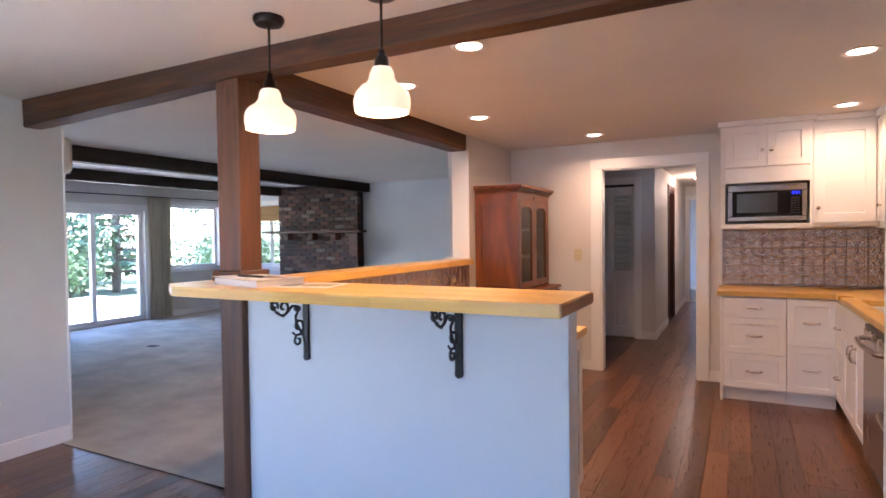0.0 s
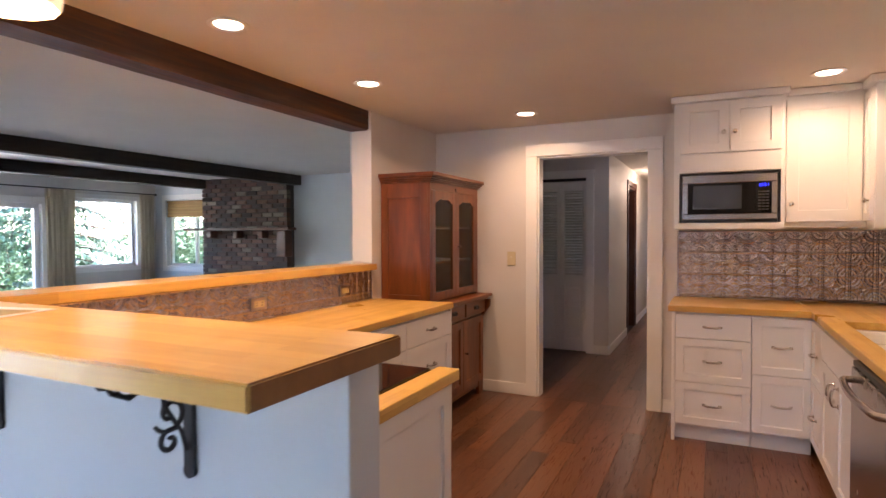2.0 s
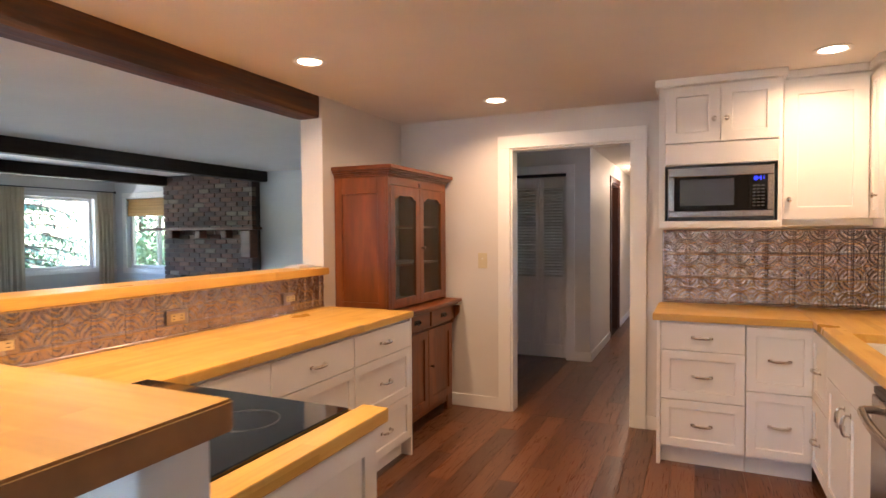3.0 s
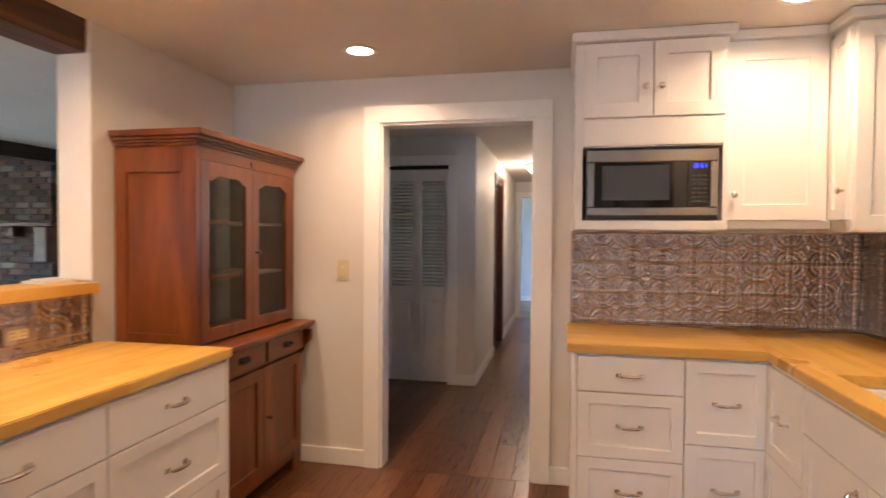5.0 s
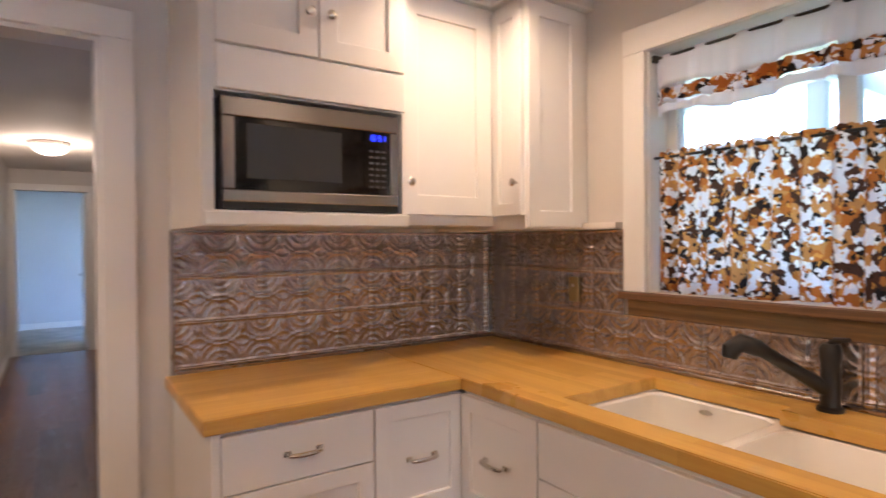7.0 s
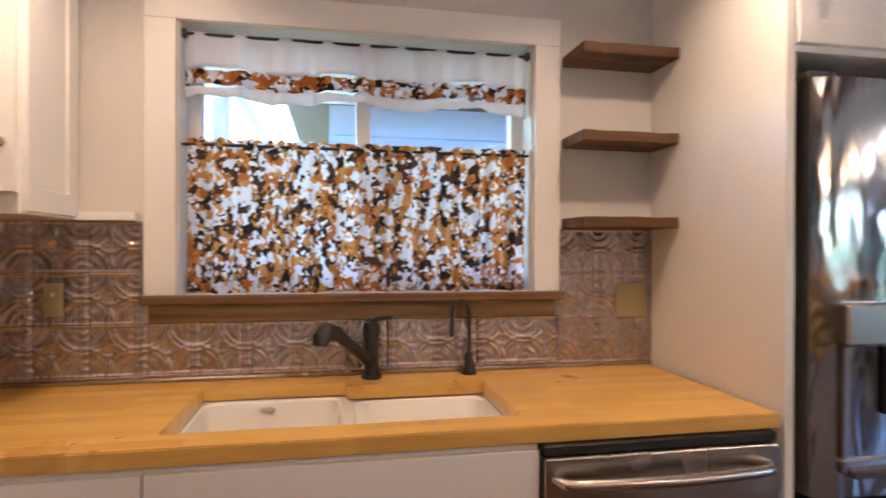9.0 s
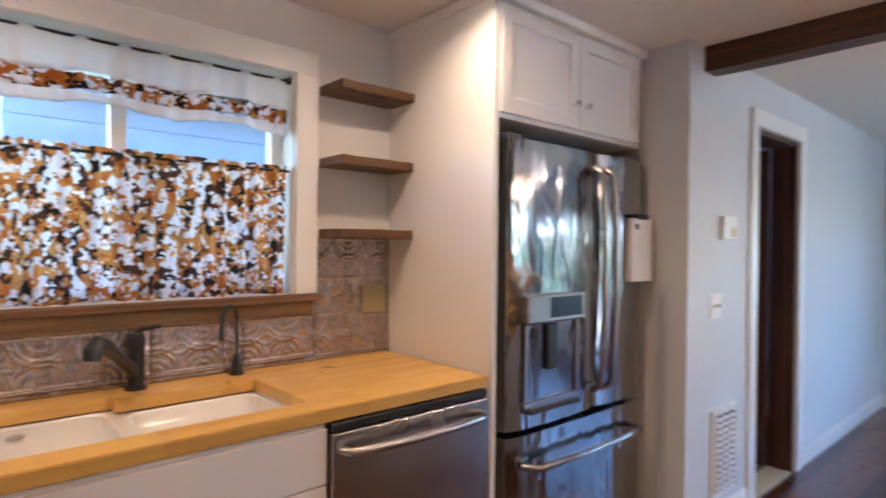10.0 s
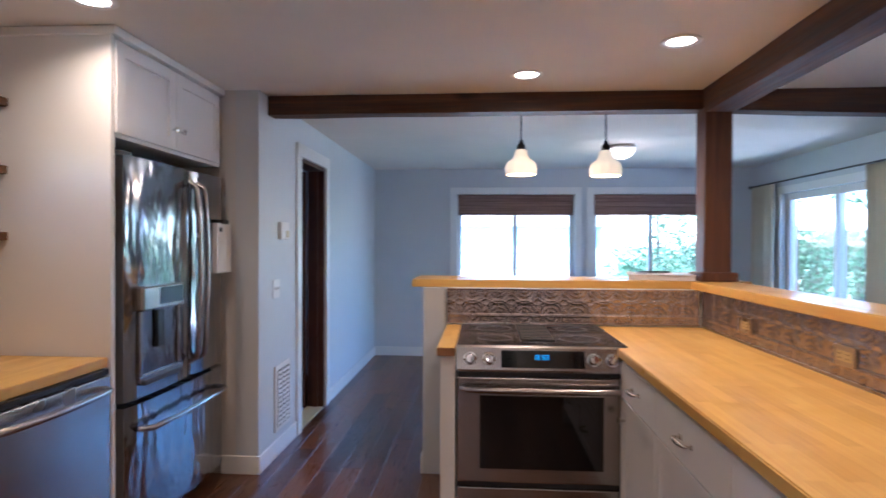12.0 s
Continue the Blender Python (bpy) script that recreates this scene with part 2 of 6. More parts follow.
BRASS_PALE = painted("aged_ivory_plastic", (0.55, 0.45, 0.24), 0.4, 0.08)
BRASS = painted("antique_brass", (0.36, 0.29, 0.15), 0.45, 0.12, 80, 0.1, metal=0.35)
IRON = painted("black_iron", (0.012, 0.011, 0.011), 0.45, 0.2, 90, 0.3)
BRONZE = painted("oil_rubbed_bronze", (0.018, 0.014, 0.012), 0.35, 0.2, 60, 0.2, metal=0.6)
TIN = random_tint("pressed_tin", [(0.41, 0.35, 0.33), (0.39, 0.33, 0.31), (0.43, 0.37, 0.35)], 0.26, 25, 0.12, 0.002, 0.85)
TIN_EDGE = metal("tin_edge", (0.42, 0.36, 0.33), 0.3)
BLACKGLASS = painted("black_glass", (0.008, 0.008, 0.009), 0.06, 0.05, 20, 0.0)
BLACK = painted("black_plastic", (0.015, 0.015, 0.016), 0.4, 0.1)
DARKGREY = painted("dark_grey_plastic", (0.05, 0.05, 0.052), 0.45, 0.1)
ENAMEL = painted("white_sink_enamel", (0.84, 0.82, 0.78), 0.12, 0.01, 20, 0.0)
IVORY = painted("ivory_plastic", (0.62, 0.54, 0.34), 0.4, 0.03)
WHITEPLASTIC = painted("white_plastic", (0.78, 0.76, 0.73), 0.4, 0.02)
GLASS = window_glass("window_glass")
CURTAIN = cloth("linen_curtain", (0.62, 0.54, 0.4), 0.35)
WHITECLOTH = cloth("white_cotton", (0.8, 0.8, 0.84), 0.45)
CALICO = calico("calico_print")
BAMBOO = wooden("woven_bamboo", (0.17, 0.1, 0.075), (0.3, 0.19, 0.145), (0.44, 0.31, 0.24), 0, 0.7, 16, 0.8, bands=40.0)
BAMBOO_LIGHT = wooden("woven_straw", (0.26, 0.15, 0.05), (0.4, 0.26, 0.1), (0.52, 0.36, 0.16), 0, 0.7, 16, 0.8, bands=40.0)
BRICK = random_tint("old_brick", [(0.09, 0.045, 0.036), (0.14, 0.07, 0.05), (0.075, 0.05, 0.046), (0.17, 0.095, 0.062), (0.1, 0.06, 0.048), (0.2, 0.155, 0.12), (0.055, 0.036, 0.034), (0.13, 0.08, 0.06)], 0.85)
MORTAR = painted("mortar", (0.085, 0.07, 0.06), 0.95, 0.15, 90, 0.6, 0.004)
PAPER = painted("printed_paper", (0.75, 0.72, 0.7), 0.45, 0.03, 20, 0.0)
SHADE = glowing("pendant_glass_lit", (1.0, 0.8, 0.5), 0.05)
LENS = glowing("lamp_lens_lit", (1.0, 0.85, 0.62), 1.0)
DOME = glowing("dome_lamp_lit", (1.0, 0.9, 0.75), 0.2)
BLUE_LED = glowing("blue_digits", (0.03, 0.06, 1.0), 0.14)
CYAN_LED = glowing("cyan_digits", (0.05, 0.5, 0.9), 0.05)
GRASS = painted("grass", (0.1, 0.135, 0.07), 0.9, 0.4, 25, 1.0, 0.02, big=0.6)
CONCRETE = painted("concrete_patio", (0.5, 0.47, 0.44), 0.9, 0.08, 40, 0.5, 0.003)
SIDING = painted("pale_blue_siding", (0.5, 0.55, 0.66), 0.7, 0.05)
BARK = painted("bark", (0.12, 0.085, 0.06), 0.95, 0.3, 30, 1.0, 0.02, big=6)


# ---- building helpers ----
def link(name, bm, mat, parent=None, label="", smooth=False):
    bmesh.ops.recalc_face_normals(bm, faces=bm.faces)
    me = bpy.data.meshes.new(name)
    if smooth:
        for f in bm.faces:
            f.smooth = True
    bm.to_mesh(me)
    bm.free()
    for mt in (mat if isinstance(mat, (list, tuple)) else [mat]):
        me.materials.append(mt)
    if smooth:
        me.set_sharp_from_angle(angle=radians(40))
    ob = new(name, me)
    if parent:
        ob.parent = parent
        p = parent
        while p.parent:
            p = p.parent
        ob.matrix_parent_inverse = Matrix.Translation(-p.location) if parent == p else Matrix()
    if label:
        ob["label"] = label
    return ob


def part(name, bm, mat, parent, label="", smooth=False):
    return link(name, bm, mat, parent, label, smooth)


def thing(name, at, label, category, group=""):
    e = new(name)
    e.empty_display_size = 0.1
    e.location = at
    return tagged(e, label, category, group)


def structure(name, bm, mat, label, category="structure", smooth=False):
    return tagged(link(name, bm, mat, smooth=smooth), label, category, kind="structure")


def B():
    return bmesh.new()


def box(bm, x0, x1, y0, y1, z0, z1, bevel=0.0, seg=1):
    x0, x1 = min(x0, x1), max(x0, x1)
    y0, y1 = min(y0, y1), max(y0, y1)
    z0, z1 = min(z0, z1), max(z0, z1)
    m = Matrix.LocRotScale(((x0 + x1) / 2, (y0 + y1) / 2, (z0 + z1) / 2), None, (x1 - x0, y1 - y0, z1 - z0))
    vs = bmesh.ops.create_cube(bm, size=1, matrix=m)["verts"]
    if bevel:
        es = list({e for v in vs for e in v.link_edges})
        bmesh.ops.bevel(bm, geom=es, offset=bevel, segments=seg, affect="EDGES", profile=0.5)
    return bm


def boxed(*a, **k):
    return box(B(), *a, **k)


def cyl(bm, p0, p1, r0, r1=None, seg=16):
    r1 = r0 if r1 is None else r1
    p0, p1 = Vector(p0), Vector(p1)
    d = p1 - p0
    m = Matrix.Translation((p0 + p1) / 2) @ d.to_track_quat("Z", "Y").to_matrix().to_4x4()
    bmesh.ops.create_cone(bm, cap_ends=True, segments=seg, radius1=r0, radius2=r1, depth=d.length, matrix=m)
    return bm


def lathe(bm, profile, at=(0, 0, 0), axis="Z", seg=20, flute=0.0, flutes=0):
    """Turns (radius, height) pairs round an axis through at."""
    rings = []
    for r, h in profile:
        ring = []
        for i in range(seg):
            a = 2 * math.pi * i / seg
            rr = max(r, 1e-4) * (1 + (flute * math.cos(flutes * a) if flutes else 0))
            u, v = rr * math.cos(a), rr * math.sin(a)
            p = {"Z": (u, v, h), "X": (h, u, v), "Y": (u, h, v)}[axis]
            ring.append(bm.verts.new(Vector(p) + Vector(at)))
        rings.append(ring)
    for a, b in zip(rings, rings[1:]):
        for i in range(seg):
            j = (i + 1) % seg
            bm.faces.new((a[i], a[j], b[j], b[i]))
    for ring in (rings[0], rings[-1]):
        bm.faces.new(ring)
    return bm


def tube(bm, pts, r, seg=8):
    """A round bar along points; r is a number or one radius a point."""
    pts = [Vector(p) for p in pts]
    rs = r if isinstance(r, (list, tuple)) else [r] * len(pts)
    rings, up = [], None
    for i, p in enumerate(pts):
        t = (pts[min(i + 1, len(pts) - 1)] - pts[max(i - 1, 0)]).normalized()
        if up is None:
            up = Vector((0, 0, 1)) if abs(t.z) < 0.9 else Vector((1, 0, 0))
        s = t.cross(up).normalized()
        up = s.cross(t).normalized()
        rings.append([bm.verts.new(p + rs[i] * (math.cos(a) * s + math.sin(a) * up)) for a in (2 * math.pi * k / seg for k in range(seg))])
    for a, b in zip(rings, rings[1:]):
        for i in range(seg):
            j = (i + 1) % seg
            bm.faces.new((a[i], a[j], b[j], b[i]))
    bm.faces.new(rings[0]), bm.faces.new(rings[-1])
    return bm


def wall_mesh(axis, p0, p1, a0, a1, z0, z1, holes=()):
    """A wall p0..p1 thick on axis ('x' or 'y'), a0..a1 long, with openings (a0, a1, z0, z1) cut right through."""
    us = sorted({a0, a1, *(h[0] for h in holes), *(h[1] for h in holes)})
    zs = sorted({z0, z1, *(h[2] for h in holes), *(h[3] for h in holes)})
    us = [u for u in us if a0 <= u <= a1]
    zs = [z for z in zs if z0 <= z <= z1]

    def solid(i, j):
        if not (0 <= i < len(us) - 1 and 0 <= j < len(zs) - 1):
            return False
        u, z = (us[i] + us[i + 1]) / 2, (zs[j] + zs[j + 1]) / 2
        return not any(h[0] < u < h[1] and h[2] < z < h[3] for h in holes)

    bm = B()

    def P(p, u, z):
        return bm.verts.new((p, u, z) if axis == "x" else (u, p, z))

    for i in range(len(us) - 1):
        for j in range(len(zs) - 1):
            if not solid(i, j):
                continue
            ua, ub, za, zb = us[i], us[i + 1], zs[j], zs[j + 1]
            for p in (p0, p1):
                bm.faces.new((P(p, ua, za), P(p, ub, za), P(p, ub, zb), P(p, ua, zb)))
            for di, dj, q in ((-1, 0, ((ua, za), (ua, zb))), (1, 0, ((ub, za), (ub, zb))), (0, -1, ((ua, za), (ub, za))), (0, 1, ((ua, zb), (ub, zb)))):
                if not solid(i + di, j + dj):
                    (u1, w1), (u2, w2) = q
                    bm.faces.new((P(p0, u1, w1), P(p0, u2, w2), P(p1, u2, w2), P(p1, u1, w1)))
    bmesh.ops.remove_doubles(bm, verts=bm.verts, dist=1e-5)
    return bm


def fbox(bm, side, front, u0, u1, z0, z1, d0, d1, bevel=0.0):
    """A box on a face that looks S, N, E or W and stands at front; d0..d1 is how far it stands out."""
    if side == "S":
        return box(bm, u0, u1, front - d0, front - d1, z0, z1, bevel)
    if side == "N":
        return box(bm, u0, u1, front + d0, front + d1, z0, z1, bevel)
    if side == "W":
        return box(bm, front - d0, front - d1, u0, u1, z0, z1, bevel)
    return box(bm, front + d0, front + d1, u0, u1, z0, z1, bevel)


def spot(side, front, u, z, d):
    return {"S": (u, front - d, z), "N": (u, front + d, z), "W": (front - d, u, z), "E": (front + d, u, z)}[side]


def shaker(name, side, front, u0, u1, z0, z1, parent, mat=None, rail=0.055, gap=0.0025, slab=False, thick=0.02):
    bm = B()
    u0, u1, z0, z1 = u0 + gap, u1 - gap, z0 + gap, z1 - gap
    if slab:
        fbox(bm, side, front, u0, u1, z0, z1, 0, thick, 0.002)
    else:
        fbox(bm, side, front, u0, u1, z0, z1, 0, thick)
        out = Vector(spot(side, 0, 0, 0, 1))
        face = max(bm.faces, key=lambda f: f.calc_center_median().dot(out))
        bmesh.ops.inset_region(bm, faces=[face], thickness=rail, use_even_offset=True)
        bmesh.ops.inset_region(bm, faces=[face], thickness=0.0015, depth=-thick * 0.5, use_even_offset=True)
        rim = [e for e in bm.edges if len(e.link_faces) == 2 and e.calc_face_angle(0) > 0.5 and all(abs(v.co.dot(out) - (Vector(spot(side, front, 0, 0, thick)).dot(out))) < 1e-4 for v in e.verts)]
        bmesh.ops.bevel(bm, geom=rim, offset=0.0012, segments=1, affect="EDGES")
    return part(name, bm, mat or CABINET, parent)


def pull(side, front, u, z, parent, w=0.095, vertical=False):
    """A bowed bar pull on two square feet."""
    bm = B()

    def S(a, d):
        return spot(side, front, u if vertical else u + a, z + a if vertical else z, d)

    pts = [S(w / 2 * math.cos(math.pi * k / 10), 0.018 + 0.014 * math.sin(math.pi * k / 10)) for k in range(11)]
    tube(bm, pts, [0.0055 + 0.002 * math.sin(math.pi * k / 10) for k in range(11)], 8)
    for a in (-w / 2, w / 2):
        cyl(bm, S(a, 0.0), S(a, 0.018), 0.006, 0.0045, 10)
        if vertical:
            fbox(bm, side, front, u - 0.008, u + 0.008, z + a - 0.011, z + a + 0.011, 0, 0.004, 0.001)
        else:
            fbox(bm, side, front, u + a - 0.011, u + a + 0.011, z - 0.008, z + 0.008, 0, 0.004, 0.001)
    return part("handle", bm, NICKEL, parent, "bowed satin nickel pull", smooth=True)


def knob(side, front, u, z, parent, mat=None, r=0.015):
    prof = [(0.006, 0), (0.0055, 0.012), (r * 0.7, 0.016), (r, 0.021), (r, 0.026), (r * 0.6, 0.031), (0.0, 0.032)]
    sgn = {"S": -1, "N": 1, "W": -1, "E": 1}[side]
    bm = lathe(B(), [(a, sgn * h) for a, h in prof], spot(side, front, u, z, 0), "Y" if side in "SN" else "X", 14)
    return part("knob", bm, mat or NICKEL, parent, "round satin nickel knob", smooth=True)


def casing(bm, side, front, u0, u1, z0, z1, w=0.09, d=0.02, sill=False):
    """Flat boards round an opening u0..u1, up to z1."""
    fbox(bm, side, front, u0 - w, u0, z0, z1, 0, d, 0.002)
    fbox(bm, side, front, u1, u1 + w, z0, z1, 0, d, 0.002)
    fbox(bm, side, front, u0 - w, u1 + w, z1, z1 + w, 0, d + 0.002, 0.002)
    if sill:
        fbox(bm, side, front, u0 - w, u1 + w, z0 - w, z0, 0, d + 0.002, 0.002)
    return bm

# ---- the setting ----
CEIL = 2.30
NY, EX, WX = 5.48, 1.33, -2.14        # kitchen faces: north, east, west
DWX, DSY = -4.07, -1.72               # dining faces: west, south
TX, TY = 0.47, 1.95                   # wall with the thermostat: west face, north end
LWX, LNY, LSY = -8.9, 7.8, 1.93       # living room faces
HX, HY = -0.92, 7.43                  # hall corner
HEX, HEND = 0.05, 12.0

# kitchen
structure("wall_north", wall_mesh("y", NY, NY + 0.12, -2.29, EX, 0, CEIL, [(-1.19, -0.295, -1, 2.035)]), WALL, "warm off-white painted kitchen wall with a cased doorway", "wall")
EWIN = (3.425, 4.59, 1.175, 2.03)
structure("wall_east", wall_mesh("x", EX, EX + 0.16, 1.95, NY + 0.12, 0, CEIL, [EWIN]), WALL, "warm off-white painted wall over the sink with a window", "wall")
structure("wall_stub", boxed(-2.29, WX, 4.38, NY, 0, CEIL, bevel=0.004), WALL, "short off-white wall end beside the wooden hutch", "wall")
structure("half_wall_west", boxed(-2.28, WX - 0.004, 1.87, 4.38, 0, 1.124), WALL, "low wall carrying the raised bar, tiled on the counter side", "wall")
structure("half_wall_south", boxed(-2.17, -0.51, 1.75, 1.868, 0, 1.124, bevel=0.003), WALL_DAY_TINT, "plain pale painted low wall under the breakfast bar", "wall")
structure("wall_thermostat", wall_mesh("x", TX, TX + 0.14, DSY - 0.15, TY, 0, CEIL, [(0.52, 1.185, -1, 2.02)]), WALL_DAY_TINT, "painted wall in a daylight-tinted pale grey with a thermostat, switch and doorway", "wall")
structure("wall_fridge_return", boxed(TX + 0.14, EX + 0.16, TY - 0.12, TY, 0, CEIL), WALL, "plain painted return wall beside the refrigerator", "wall")

# dining room
DW1, DW2 = (-1.975, -0.555, 0.62, 1.99), (-3.60, -2.205, 0.62, 1.99)
structure("wall_dining_south", wall_mesh("y", DSY - 0.15, DSY, DWX - 0.15, TX, 0, CEIL, [DW1, DW2]), WALL_DAY_TINT, "dining wall in a daylight-tinted pale grey with two wide windows", "wall")
DSL = (-1.08, 0.85, 0.03, 1.93)
structure("wall_dining_west", wall_mesh("x", DWX - 0.15, DWX, DSY, LSY, 0, CEIL, [DSL]), WALL_DAY_TINT, "dining wall in a daylight-tinted pale grey with a sliding glass door", "wall")

# living room
structure("wall_living_south", boxed(LWX - 0.15, DWX - 0.15, LSY - 0.15, LSY, 0, CEIL), WALL_DAY_TINT, "pale living room wall", "wall")
LSLD, LW1 = (3.35, 5.87, 0.03, 1.86), (6.3, 7.42, 0.86, 1.98)
structure("wall_living_west", wall_mesh("x", LWX - 0.15, LWX, LSY, LNY + 0.15, 0, CEIL, [LSLD, LW1]), WALL, "off-white living room wall with a sliding door and a picture window", "wall")
LW2 = (-8.62, -7.5, 0.84, 2.0)
structure("wall_living_north", wall_mesh("y", LNY, LNY + 0.15, LWX, -2.29, 0, CEIL, [LW2]), WALL_DAY_TINT, "living room wall in a daylight-tinted grey beside the brick fireplace", "wall")
structure("wall_living_east", boxed(-2.41, -2.29, 4.5, LNY, 0, CEIL), WALL_DAY_TINT, "plain living room side wall", "wall")

# hall behind the doorway
structure("wall_hall_closet", wall_mesh("y", HY, HY + 0.12, -2.29, HX, 0, CEIL, [(-1.78, -1.175, -1, 2.03)]), WALL, "off-white hall wall with a closet", "wall")
structure("wall_hall_west", wall_mesh("x", HX - 0.12, HX, HY + 0.12, HEND, 0, CEIL, [(8.95, 9.75, -1, 2.05)]), WALL, "off-white hall wall with a dark-framed doorway", "wall")
# The opening is added out of view, so that daylight reaches the closet doors.
structure("wall_hall_east", wall_mesh("x", HEX, HEX + 0.12, NY + 0.12, HEND, 0, CEIL, [(6.35, 6.7, 1.35, 1.9)]), WALL, "plain off-white hall wall with an added unseen opening for daylight", "wall")
structure("wall_hall_end", wall_mesh("y", HEND, HEND + 0.12, HX - 0.12, HEX + 0.12, 0, CEIL, [(-0.84, -0.1, -1, 2.04)]), WALL, "hall end wall with an open doorway", "wall")
structure("wall_hall_side", boxed(-2.41, -2.29, NY + 0.12, HY, 0, CEIL), WALL, "plain hall wall", "wall")
bm = B()
box(bm, -1.9, -1.78, HY + 0.75, HY + 0.8, 0, CEIL), box(bm, -2.29, HX - 0.12, HY + 0.75, HY + 0.8, 0, CEIL)
structure("wall_closet_back", bm, WALL, "closet back wall", "wall")
structure("wall_side_room", boxed(HX - 1.2, HX - 1.1, 8.5, 10.4, 0, CEIL), WALL, "dim wall of the room off the hall", "wall")
bm = B()
box(bm, -2.6, 1.6, 14.6, 14.72, 0, CEIL), box(bm, -2.72, -2.6, HEND, 14.72, 0, CEIL)
structure("wall_bedroom_side", wall_mesh("x", 1.6, 1.72, HEND, 14.72, 0, CEIL, [(13.2, 13.6, 1.1, 1.7)]), WALL_DAY_TINT, "pale bedroom wall with a window opening", "wall")
structure("wall_bedroom", bm, WALL_DAY_TINT, "pale walls of the bedroom at the hall end", "wall")
bm = B()
# Unseen opening added here to give the room behind the dark door some daylight.
structure("wall_entry_side", wall_mesh("x", 2.6, 2.7, -0.6, 2.2, 0, CEIL, [(-0.3, 0.7, 0.9, 1.9)]), WALL_DAY_TINT, "dim wall of the back entry with an added unseen opening for daylight", "wall")
box(bm, EX + 0.16, 2.6, 1.83, 1.95, 0, CEIL), box(bm, TX + 0.14, 2.7, -0.7, -0.6, 0, CEIL)
structure("wall_entry_room", bm, WALL_DAY_TINT, "dim walls of the room behind the dark door", "wall")

# ceiling and floors
bm = boxed(-9.2, DWX - 0.15, LSY - 0.15, 15.0, CEIL, CEIL + 0.12)
box(bm, DWX - 0.15, 2.9, -2.0, NY + 0.121, CEIL, CEIL + 0.12)
box(bm, DWX - 0.15, HEX + 0.4, NY + 0.121, HEND, CEIL, CEIL + 0.12), box(bm, DWX - 0.15, 1.9, HEND, 15.0, CEIL, CEIL + 0.12)
structure("ceiling", bm, CEILING, "stippled off-white painted ceiling", "ceiling")
bm = boxed(-9.7, -4.75, 1.3, 15.2, CEIL + 0.2, CEIL + 0.3)
box(bm, -4.75, 3.0, -2.3, NY + 0.3, CEIL + 0.2, CEIL + 0.3)
box(bm, -4.75, HEX + 0.6, NY + 0.3, HEND - 0.2, CEIL + 0.2, CEIL + 0.3), box(bm, -4.75, 2.2, HEND - 0.2, 15.2, CEIL + 0.2, CEIL + 0.3)
structure("roof", bm, BARK, "flat dark roof with eaves", "roof")
floor = structure("floor", boxed(-4.25, 2.9, -1.9, 12.1, -0.06, -0.014), GROOVE, "dark reddish-brown wooden plank floor", "floor")
structure("carpet", wall_mesh("x", -0.05, 0.004, 0, 1, 0, 1), CARPET, "worn cream cut-pile carpet in the living room", "carpet").matrix_world = Matrix()
cp = bpy.data.objects["carpet"].data
bm = B()
bmesh.ops.create_grid(bm, x_segments=60, y_segments=56, size=0.5, matrix=Matrix.LocRotScale(((LWX - 2.2) / 2, (LNY + 1.86) / 2, 0.006), None, (-2.2 - LWX, LNY - 1.86, 1)))
for v in bm.verts:
    v.co.z += 0.003 * noise.noise(v.co * 2.3)
bm.to_mesh(cp)
bm.free()
structure("carpet_bedroom", boxed(-2.6, 1.6, HEND + 0.02, 14.6, -0.05, 0.004), CARPET, "pale carpet in the bedroom", "carpet")

# baseboards and casings
bm = B()
for a in ((-2.14, -1.285), (-0.2, -0.06)):
    fbox(bm, "S", NY, *a, 0, 0.1, 0.001, 0.014, 0.003)
fbox(bm, "W", TX, 1.28, TY, 0, 0.11, 0.001, 0.014, 0.003)
fbox(bm, "W", TX, DSY + 0.014, 0.425, 0, 0.11, 0.001, 0.014, 0.003)
fbox(bm, "N", TY, TX - 0.014, 0.7, 0, 0.11, 0.001, 0.014, 0.003)
fbox(bm, "N", DSY, DWX, TX, 0, 0.11, 0.001, 0.014, 0.003)
fbox(bm, "E", DWX, DSY, -1.2, 0, 0.11, 0.001, 0.014, 0.003)
fbox(bm, "E", DWX, 0.97, LSY, 0, 0.11, 0.001, 0.014, 0.003)
fbox(bm, "E", -0.51, 1.75, 1.868, 0, 0.11, 0.001, 0.012, 0.003)
fbox(bm, "E", LWX, 5.98, LNY, 0.01, 0.11, 0.001, 0.014, 0.003)
fbox(bm, "S", LNY, LWX, -7.55, 0.01, 0.11, 0.001, 0.014, 0.003)
fbox(bm, "S", LNY, -5.7, -2.41, 0.01, 0.11, 0.001, 0.014, 0.003)
fbox(bm, "S", HY, -1.085, HX, 0, 0.1, 0.001, 0.014, 0.003)
fbox(bm, "E", HX, HY, 8.86, 0, 0.1, 0.001, 0.014, 0.003)
fbox(bm, "E", HX, 9.84, HEND, 0, 0.1, 0.001, 0.014, 0.003)
fbox(bm, "W", HEX, NY + 0.12, HEND, 0, 0.1, 0.001, 0.014, 0.003)
box(bm, -2.6, 1.6, 14.586, 14.6, 0.004, 0.1)
structure("baseboard", bm, TRIM, "white painted baseboards", "baseboard")

bm = casing(B(), "S", NY, -1.19, -0.295, 0, 2.035, 0.097, 0.02)
casing(bm, "N", NY + 0.12, -1.19, -0.295, 0, 2.035, 0.097, 0.02)
box(bm, -1.19, -1.175, NY - 0.001, NY + 0.121, 0, 2.035), box(bm, -0.31, -0.295, NY - 0.001, NY + 0.121, 0, 2.035), box(bm, -1.175, -0.31, NY - 0.001, NY + 0.121, 2.02, 2.035)
